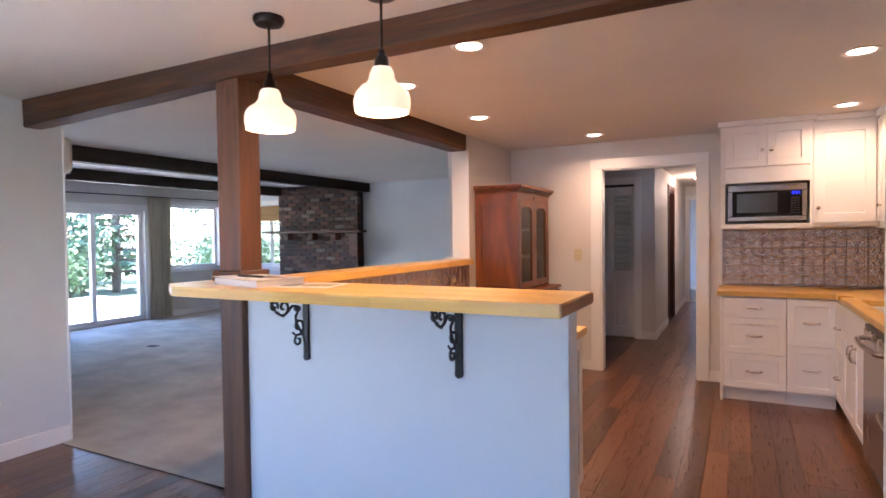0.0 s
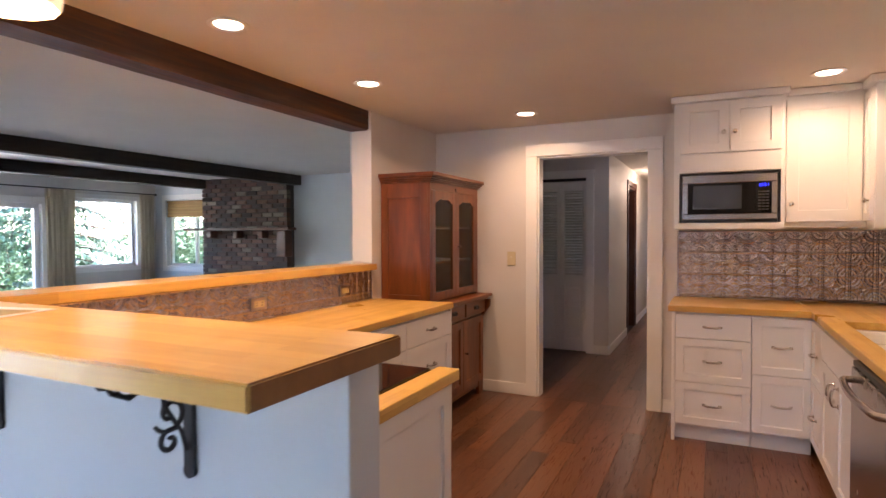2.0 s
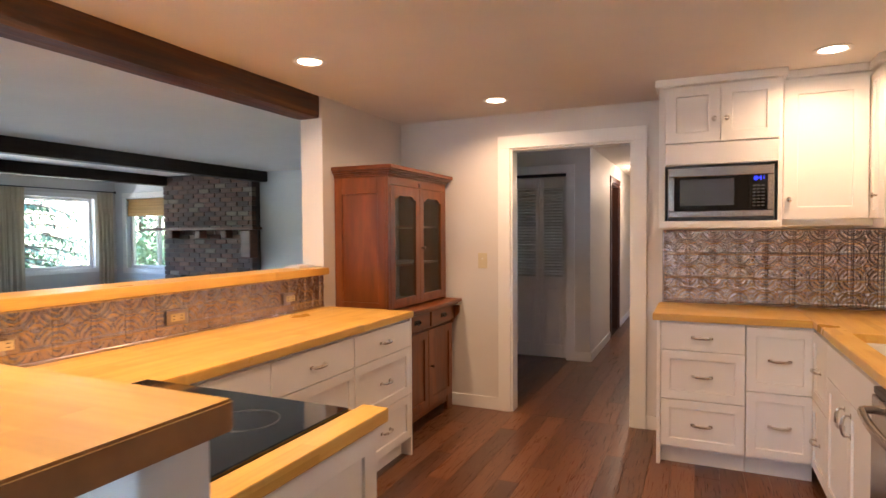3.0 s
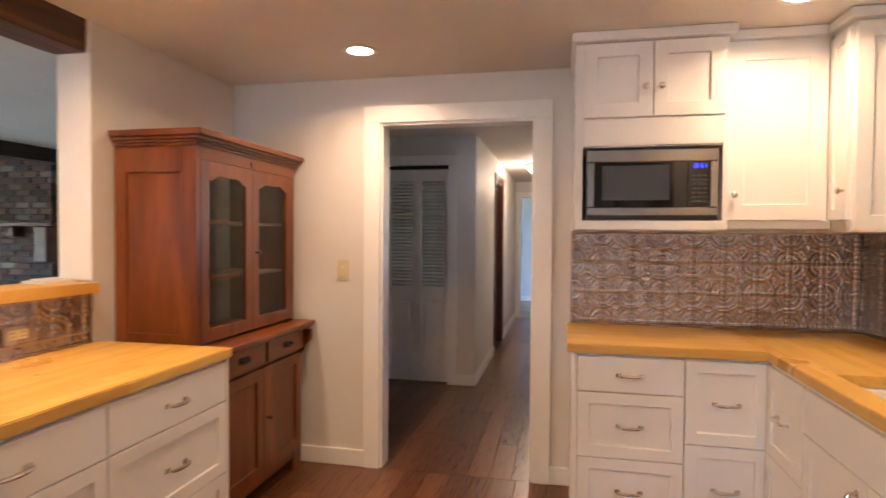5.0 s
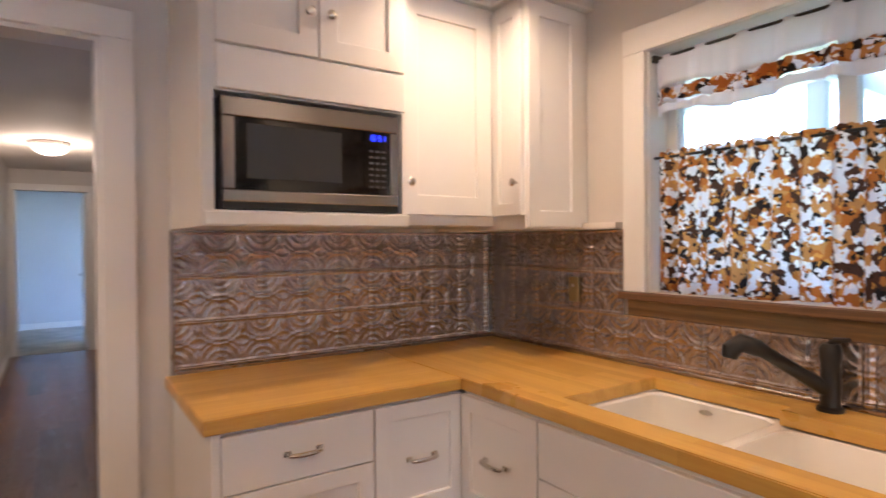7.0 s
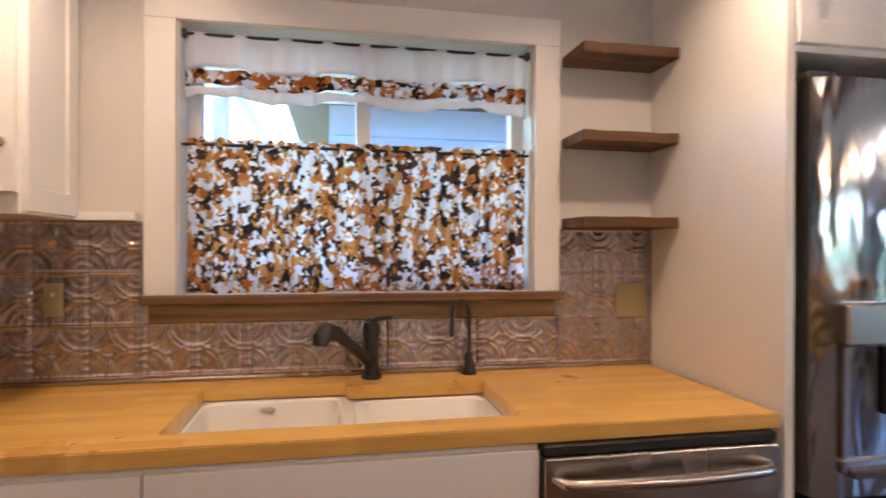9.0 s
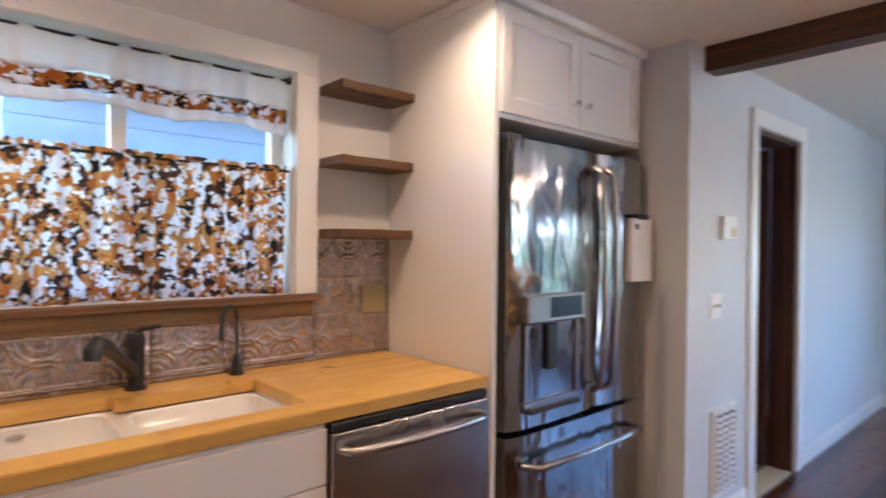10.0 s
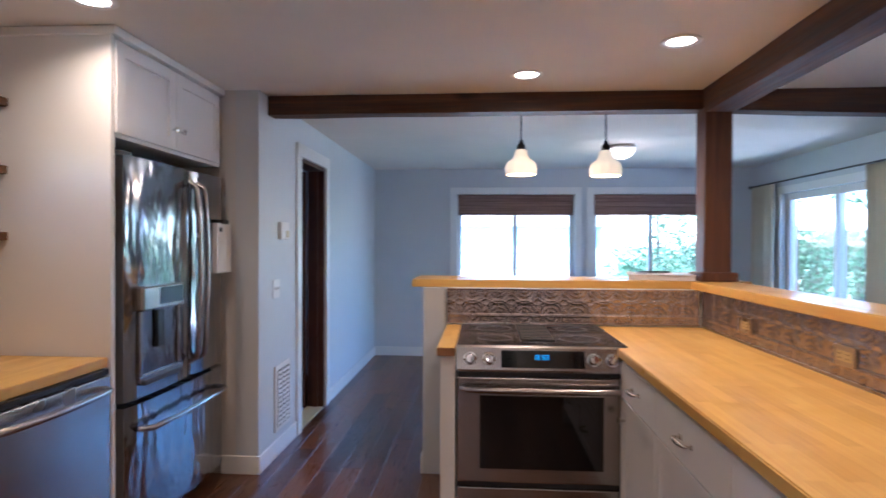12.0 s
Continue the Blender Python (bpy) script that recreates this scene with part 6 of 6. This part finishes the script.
part("louvre", boxed(-4.96, -4.26, LSY + 0.06, LSY + 0.172, 1.872, 1.885, bevel=0.003), DARKGREY, c)

FX0, FX1, FY = -7.53, -5.74, 7.62
c = thing("fireplace", ((FX0 + FX1) / 2, 7.7, 0), "old multicoloured brick fireplace reaching the ceiling", "fireplace")
bm = wall_mesh("y", FY + 0.014, LNY - 0.001, FX0 + 0.014, FX1 - 0.014, 0.006, CEIL - 0.001, [(-7.2, -6.1, -1, 0.78)])
part("core", bm, MORTAR, c)
part("firebox", boxed(-7.2, -6.1, LNY - 0.06, LNY - 0.03, 0.006, 0.78), BLACK, c, "sooty black firebox back")
part("hearth", boxed(FX0 - 0.05, FX1 + 0.05, FY - 0.4, FY + 0.013, 0.008, 0.1, bevel=0.006), MORTAR, c)
bricks = {}


def brick(x0, x1, y0, y1, z0, z1):
    key = (round(x1 - x0, 3), round(y1 - y0, 3), round(z1 - z0, 3))
    if key not in bricks:
        o = part("brick", boxed(-key[0] / 2, key[0] / 2, -key[1] / 2, key[1] / 2, -key[2] / 2, key[2] / 2, bevel=0.004), BRICK, c)
        bricks[key] = o.data
    else:
        o = new("brick", bricks[key])
        o.parent = c
        o.matrix_parent_inverse = Matrix.Translation(-c.location)
    rnd = random.Random(x0 * 91 + z0 * 57 + y0)
    o.location = ((x0 + x1) / 2, (y0 + y1) / 2 - rnd.uniform(0, 0.009), (z0 + z1) / 2)


ROW, LEN = 0.069, 0.2163
z, r = 0.01, 0
while z + 0.058 < CEIL:
    x = FX0 - (LEN / 2 if r % 2 else 0)
    while x < FX1 - 0.02:
        a, b = max(x, FX0), min(x + LEN - 0.011, FX1)
        if b - a > 0.04 and not (z < 0.74 and b > -7.2 and a < -6.1):
            brick(round(a, 3), round(b, 3), FY, FY + 0.09, z, z + 0.059)
        x += LEN
    z += ROW
    r += 1
c = thing("mantel_shelf", (-6.6, 7.5, 1.42), "dark wooden mantel shelf on carved brackets", "mantel")
part("shelf", boxed(-7.76, -5.55, 7.42, FY - 0.012, 1.455, 1.495, bevel=0.006, seg=2), MANTEL, c)
for x in (-7.22, -6.65, -6.14):
    part("bracket", boxed(x - 0.05, x + 0.05, 7.46, FY - 0.012, 1.33, 1.454, bevel=0.02, seg=2), MANTEL, c)
part("end_post", boxed(-5.8, -5.62, 7.44, FY - 0.012, 1.05, 1.454, bevel=0.02, seg=2), MANTEL, c)

# ---- outdoors ----
structure("ground", boxed(-400, 400, -400, 400, -0.5, -0.2), GRASS, "green lawn around the house", "ground")
structure("patio", boxed(-14.5, -9.05, 1.0, 8.5, -0.195, -0.06, bevel=0.01), CONCRETE, "pale concrete patio outside the living room", "patio")
structure("patio_dining", boxed(-9.05, -4.22, -6.5, 1.78, -0.195, -0.06, bevel=0.01), CONCRETE, "pale concrete patio outside the dining room", "patio")
structure("drive", boxed(-6, 2.5, -30, -6.6, -0.195, -0.17), CONCRETE, "pale gravel drive", "road")

LEAF = random_tint("conifer_foliage", [(0.08, 0.15, 0.08), (0.12, 0.2, 0.11), (0.16, 0.25, 0.15), (0.1, 0.18, 0.12)], 0.7, 30, 0.2, 0.002, island=True)
LEAF2 = random_tint("broad_leaves", [(0.08, 0.15, 0.075), (0.13, 0.21, 0.11), (0.07, 0.13, 0.065), (0.16, 0.24, 0.14)], 0.6, 30, 0.2, 0.002, island=True)


def conifer(x, y, h, spread, seed, label, droop=0.35):
    rnd = random.Random(seed)
    c = thing("conifer_tree", (x, y, -0.2), label, "tree", "garden trees")
    part("trunk", tube(B(), [(x, y, -0.25), (x + 0.05, y, h * 0.3), (x - 0.03, y + 0.04, h * 0.65), (x, y, h)], [0.12, 0.1, 0.06, 0.012], 10), BARK, c, smooth=True)
    lb, verts, faces = B(), [], []
    z = 0.4
    while z < h:
        k = 1 - z / h
        for _ in range(7):
            a = rnd.uniform(0, 6.283)
            L = spread * (0.35 + 0.65 * k) * rnd.uniform(0.7, 1.1)
            p = Vector((x, y, z))
            dirv = Vector((math.cos(a), math.sin(a), 0.12))
            pts = []
            for s in range(6):
                q = s / 5
                pts.append(p + dirv * L * q + Vector((0, 0, -droop * L * q * q)))
            tube(lb, pts, [0.028 * (1 - 0.8 * s / 5) for s in range(6)], 4)
            side = Vector((-dirv.y, dirv.x, 0))
            for s in range(48):
                q = rnd.uniform(0.12, 1.0)
                i = min(4, int(q * 5))
                c0 = pts[i].lerp(pts[i + 1], q * 5 - i)
                sg = rnd.choice((-1, 1))
                ln = rnd.uniform(0.16, 0.34) * (1.1 - 0.4 * q)
                out = (side * sg * rnd.uniform(0.3, 1) + dirv * rnd.uniform(0.2, 0.8) + Vector((0, 0, -rnd.uniform(0.1, 1.3)))).normalized()
                wv = out.cross(Vector((0, 0, 1)) + dirv * 0.3).normalized() * ln * rnd.uniform(0.09, 0.17)
                n0 = len(verts)
                verts += [c0, c0 + out * ln * 0.5 + wv, c0 + out * ln, c0 + out * ln * 0.5 - wv]
                faces.append((n0, n0 + 1, n0 + 2, n0 + 3))
        z += rnd.uniform(0.28, 0.45)
    part("limbs", lb, BARK, c)
    me = bpy.data.meshes.new("crown")
    me.from_pydata([tuple(v) for v in verts], [], faces)
    me.materials.append(LEAF)
    o = new("crown", me)
    o["kind"] = "stuff"
    o.parent = c
    o.matrix_parent_inverse = Matrix.Translation(-c.location)


def shrub(x, y, h, w, seed, label, name="shrub", z0=-0.2):
    rnd = random.Random(seed)
    c = thing(name, (x, y, z0), label, "bush", "garden bushes")
    tb, verts, faces = B(), [], []
    for _ in range(16):
        a, t = rnd.uniform(0, 6.283), rnd.uniform(0.1, 0.9)
        tip = Vector((x + w * t * math.cos(a), y + w * t * math.sin(a), z0 + h * rnd.uniform(0.55, 1.0)))
        p0 = Vector((x, y, z0))
        mid = p0.lerp(tip, 0.5) + Vector((rnd.uniform(-0.15, 0.15), rnd.uniform(-0.15, 0.15), 0.1))
        tube(tb, [p0, mid, tip], [0.03, 0.02, 0.006], 4)
        for _ in range(150):
            q = rnd.uniform(0.25, 1.0)
            b0 = (p0.lerp(mid, q * 2) if q < 0.5 else mid.lerp(tip, q * 2 - 1)) + Vector([rnd.gauss(0, 0.17 * w) for _ in range(3)])
            s = rnd.uniform(0.04, 0.085)
            d1 = Vector([rnd.gauss(0, 1) for _ in range(3)]).normalized()
            d2 = d1.orthogonal().normalized()
            n0 = len(verts)
            verts += [b0, b0 + d1 * s + d2 * s * 0.45, b0 + d1 * s * 2, b0 + d1 * s - d2 * s * 0.45]
            faces.append((n0, n0 + 1, n0 + 2, n0 + 3))
    part("branches", tb, BARK, c)
    me = bpy.data.meshes.new("crown")
    me.from_pydata([tuple(v) for v in verts], [], faces)
    me.materials.append(LEAF2)
    o = new("crown", me)
    o["kind"] = "stuff"
    o.parent = c
    o.matrix_parent_inverse = Matrix.Translation(-c.location)


for i, (x, y, h, s) in enumerate(((-16.5, 10.2, 9, 2.6), (-15.2, 13.2, 10, 3.0), (-18.5, 7.4, 9, 2.6), (-20, 12.5, 12, 3.2), (-17, 16.5, 10, 3.0), (-21.5, 9.3, 11, 3.0), (-12.8, 16.5, 9, 2.6))):
    conifer(x, y, h, s, 40 + i, "tall conifer with drooping branches in the garden")
for i, (x, y, h, w) in enumerate(((-15.6, 8.3, 1.6, 0.9), (-16.2, 9.0, 2.2, 1.0), (-11.2, 10.6, 2.0, 0.8), (-9.3, 10.0, 1.9, 0.6), (-13.6, 11.3, 1.5, 0.9), (-9.8, -0.6, 2.3, 1.1), (-10.2, -2.6, 2.6, 1.2), (-8.9, -4.2, 2.2, 1.0), (-11.2, 0.6, 2.4, 1.2), (-4.4, -7.2, 1.6, 1.1), (-6.0, -8.2, 2.2, 1.2), (-7.6, -7.0, 2.6, 1.3), (-9.0, -7.6, 3.0, 1.4), (-8.2, -9.6, 3.2, 1.5), (-10.4, -6.0, 2.6, 1.2))):
    shrub(x, y, h, w, 70 + i, "leafy green garden bush")
for i, (x, y, h, s) in enumerate(((-14, -4.5, 8, 2.6), (-12.5, -8.5, 9, 2.8), (-11.5, -30, 9, 3.0), (7.5, -32, 10, 3.0), (-14, -26, 9, 2.8))):
    conifer(x, y, h, s, 90 + i, "tall conifer beyond the dining room")
c = thing("garden_bin", (-19.5, 7.0, -0.2), "green plastic garden box on the lawn", "garden box")
part("box", boxed(-19.9, -19.1, 6.4, 7.6, -0.2, 0.55, bevel=0.04, seg=2), painted("green_plastic", (0.02, 0.22, 0.16), 0.5, 0.1), c)
part("lid", boxed(-19.95, -19.05, 6.35, 7.65, 0.551, 0.62, bevel=0.03, seg=2), painted("green_plastic_lid", (0.02, 0.2, 0.15), 0.5, 0.1), c)
# covered porch outside the dining room
c = thing("garden_canopy", (-6.0, -3.8, -0.06), "white cloth garden canopy on natural wooden posts", "canopy")
for x, y in ((-5.3, -3.2), (-7.2, -3.2), (-7.2, -5.2), (-5.3, -5.2)):
    part("post", boxed(x - 0.05, x + 0.05, y - 0.05, y + 0.05, -0.06, 1.66, bevel=0.005), POST, c)
bm = B()
n = 14
g = [[bm.verts.new((-7.45 + 2.4 * i / n, -5.45 + 2.5 * j / n, 1.66 + 0.5 * (1 - max(abs(2 * i / n - 1), abs(2 * j / n - 1))) - 0.05 * math.sin(math.pi * i / n) * math.sin(math.pi * j / n))) for j in range(n + 1)] for i in range(n + 1)]
for i in range(n):
    for j in range(n):
        bm.faces.new((g[i][j], g[i + 1][j], g[i + 1][j + 1], g[i][j + 1]))
thicken(part("cloth_roof", bm, WHITECLOTH, c, smooth=True), 0.01)
c = thing("neighbour_house", (-3, -34, -0.2), "pale low house across the drive", "house")
part("wall", boxed(-9, 4, -38, -34, -0.2, 2.6), SIDING, c)
bm = B()
va = [bm.verts.new(p) for p in ((-9.5, -38.5, 2.55), (4.5, -38.5, 2.55), (4.5, -33.5, 2.55), (-9.5, -33.5, 2.55), (-9.5, -36, 4.4), (4.5, -36, 4.4))]
for f in ((0, 1, 5, 4), (2, 3, 4, 5), (0, 3, 4), (1, 2, 5), (0, 1, 2, 3)):
    bm.faces.new([va[i] for i in f])
part("roof", bm, painted("grey_shingle", (0.16, 0.15, 0.15), 0.9, 0.15), c)
for x in (-7.2, -3.2, 1.0):
    w_ = part("window", boxed(x - 0.7, x + 0.7, -33.995, -33.95, 0.8, 2.0, bevel=0.01), WHITEPLASTIC, c)
    part("pane", boxed(x - 0.62, x + 0.62, -33.949, -33.94, 0.88, 1.92), SIDING, w_)
# garage and covered walk beside the kitchen window
c = thing("garage", (6.2, 2.5, -0.2), "pale blue sided garage beside the house", "garage")
part("wall", boxed(4.2, 8.5, -4, 4.15, -0.2, 2.5), SIDING, c)
for i in range(13):
    part("board", boxed(4.18, 4.199, -3.99, 4.149, -0.15 + i * 0.2, 0.045 + i * 0.2), SIDING, c)
part("roof", boxed(3.6, 9, -4.4, 4.5, 2.5, 2.62), BARK, c)
c = thing("covered_walk", (3.0, 5.5, -0.2), "white covered walkway roof on slim posts", "walkway")
part("roof", boxed(3.05, 3.6, 3.2, 9.5, 2.36, 2.42), WHITEPLASTIC, c)
for y in (4.7, 5.6, 6.5, 7.4, 8.3):
    part("rafter", boxed(3.05, 6.5, y, y + 0.09, 2.24, 2.355), WHITEPLASTIC, c)
for y in (4.75, 7.45):
    part("post", boxed(3.1, 3.19, y, y + 0.09, -0.2, 2.24), WHITEPLASTIC, c)
for i, (x, y, h, w) in enumerate(((7.0, 9.5, 2.4, 1.3), (5.0, 9.8, 2.0, 1.0))):
    shrub(x, y, h, w, 120 + i, "leafy green bush beside the walkway")


# ---- pressed tin tiles ----
TW, TH = 0.153, 0.158


def tin_height(p, q):
    """Relief of one tile, p and q from 0 to 1."""
    h = 0.0
    e = min(p, 1 - p)
    if e < 0.07:
        h += 0.0055
    elif e < 0.11:
        h -= 0.002
    e2 = min(q, 1 - q)
    if e2 < 0.05:
        h += 0.003
    for cx, cy in ((0, 0), (1, 0), (0, 1), (1, 1)):
        d = math.hypot(p - cx, q - cy)
        for rr, k in ((0.56, 0.0034), (0.47, 0.0034), (0.3, 0.002), (0.16, 0.0025)):
            h += k * math.exp(-((d - rr) / 0.024) ** 2)
    u, v = abs(p - 0.5), abs(q - 0.5)
    h += 0.0025 * math.exp(-((math.hypot(p - 0.5, q - 0.5) - 0.11) / 0.03) ** 2)
    h += 0.003 * (math.exp(-((u / 0.03) ** 2 + ((v - 0.3) / 0.1) ** 2)) + math.exp(-((v / 0.03) ** 2 + ((u - 0.3) / 0.1) ** 2)))
    return 1.15 * h


def tile_mesh(fx, fz, n=38):
    """A tile fx wide and fz high (shares of a whole one), face towards -y, from its top left corner."""
    bm = B()
    nx, nz = max(3, round(n * fx)), max(3, round(n * fz))
    g = [[bm.verts.new((TW * fx * i / nx, -0.0025 - tin_height(fx * i / nx, 1 - fz * j / nz), -TH * fz * j / nz)) for j in range(nz + 1)] for i in range(nx + 1)]
    for i in range(nx):
        for j in range(nz):
            bm.faces.new((g[i][j], g[i][j + 1], g[i + 1][j + 1], g[i + 1][j]))
    rim = [g[i][0] for i in range(nx + 1)] + [g[nx][j] for j in range(1, nz + 1)] + [g[i][nz] for i in range(nx - 1, -1, -1)] + [g[0][j] for j in range(nz - 1, 0, -1)]
    bk = [bm.verts.new((v.co.x, 0, v.co.z)) for v in rim]
    for k in range(len(rim)):
        m_ = (k + 1) % len(rim)
        bm.faces.new((rim[k], rim[m_], bk[m_], bk[k]))
    bm.faces.new(bk)
    bmesh.ops.recalc_face_normals(bm, faces=bm.faces)
    me = bpy.data.meshes.new("tile")
    for f in bm.faces:
        f.smooth = True
    bm.to_mesh(me)
    bm.free()
    me.materials.append(TIN)
    return me


tiles = {}


def tin(parent, side, front, u0, u1, z0, z1, holes=()):
    turn = {"S": 0, "W": -90, "N": 180, "E": 90}[side]
    z = z1
    while z > z0 + 0.01:
        fz = min(1, (z - z0) / TH)
        u = u0
        while u < u1 - 0.01:
            fx = min(1, (u1 - u) / TW)
            key = (round(fx, 2), round(fz, 2))
            if key not in tiles:
                tiles[key] = tile_mesh(*key)
            o = new("tile", tiles[key])
            uu = u if side in "SE" else u1 + u0 - u
            # the tile's own left edge faces the viewer's left
            x, y, _ = spot(side, front, uu, 0, 0.0015)
            o.parent = parent
            o.matrix_parent_inverse = Matrix()
            o.matrix_basis = pose(x, y, z - 0.0005, 0, 0, turn)
            u += TW + 0.0006
        z -= TH + 0.0006


WN, WE = bpy.data.objects["wall_north"], bpy.data.objects["wall_east"]
HW, HS = bpy.data.objects["half_wall_west"], bpy.data.objects["half_wall_south"]
tin(WN, "S", NY, -0.085, EX - 0.012, 0.917, 1.403)
tin(WE, "W", EX, 4.69, NY - 0.012, 0.917, 1.403)
tin(WE, "W", EX, 3.335, 4.69, 0.917, 1.089)
tin(WE, "W", EX, 2.972, 3.334, 0.917, 1.394)
tin(HW, "E", WX - 0.004, 1.885, 4.376, 0.917, 1.122)
tin(HS, "N", 1.868, -2.125, -0.655, 0.917, 1.122)
bm = B()
fbox(bm, "S", NY, -0.085, EX, 0.906, 0.917, 0, 0.012, 0.002), fbox(bm, "W", EX, 2.972, NY - 0.012, 0.906, 0.917, 0, 0.012, 0.002)
fbox(bm, "E", WX - 0.004, 1.885, 4.376, 0.906, 0.917, 0, 0.012, 0.002), fbox(bm, "N", 1.868, -2.13, -0.655, 0.913, 0.92, 0, 0.012, 0.001)
fbox(bm, "S", NY, -0.095, -0.085, 0.906, 1.405, 0, 0.012, 0.002)
structure("trim_tin", bm, TIN_EDGE, "thin metal edge strip of the tin tiles", "trim")

# ---- floor planks ----
PW = 0.127
planks = {}
rnd = random.Random(5)


def plank(x0, x1, y0, y1):
    key = (round(x1 - x0, 3), round(y1 - y0, 3))
    if key not in planks:
        me = bpy.data.meshes.new("plank")
        bm = boxed(0, key[0] - 0.0016, 0, key[1] - 0.0016, -0.014, 0.0, bevel=0.0012)
        bmesh.ops.recalc_face_normals(bm, faces=bm.faces)
        bm.to_mesh(me)
        bm.free()
        me.materials.append(PLANK)
        planks[key] = me
    o = new("plank", planks[key])
    o.parent = floor
    o.location = (x0, y0, 0)


def plank_field(x0, x1, y0, y1, lengths):
    x = x0
    while x < x1 - 0.01:
        xe = min(x + PW, x1)
        y = y0
        first = True
        while y < y1 - 0.02:
            L = rnd.choice(lengths) * (rnd.choice((0.45, 0.7, 1.0)) if first else 1)
            ye = min(y + L, y1)
            if y1 - ye < 0.25:
                ye = y1
            plank(x, xe, y, ye)
            y, first = ye, False
        x = xe


plank_field(-2.29, 1.33, DSY, NY, (1.2, 1.8, 2.4))
plank_field(DWX, -2.29, DSY, 1.86, (1.2, 1.8))
plank_field(-2.29, HX, NY, HY + 0.12, (1.2, 1.8))
plank_field(HX, HEX, NY, HEND, (1.2, 1.8, 2.4))
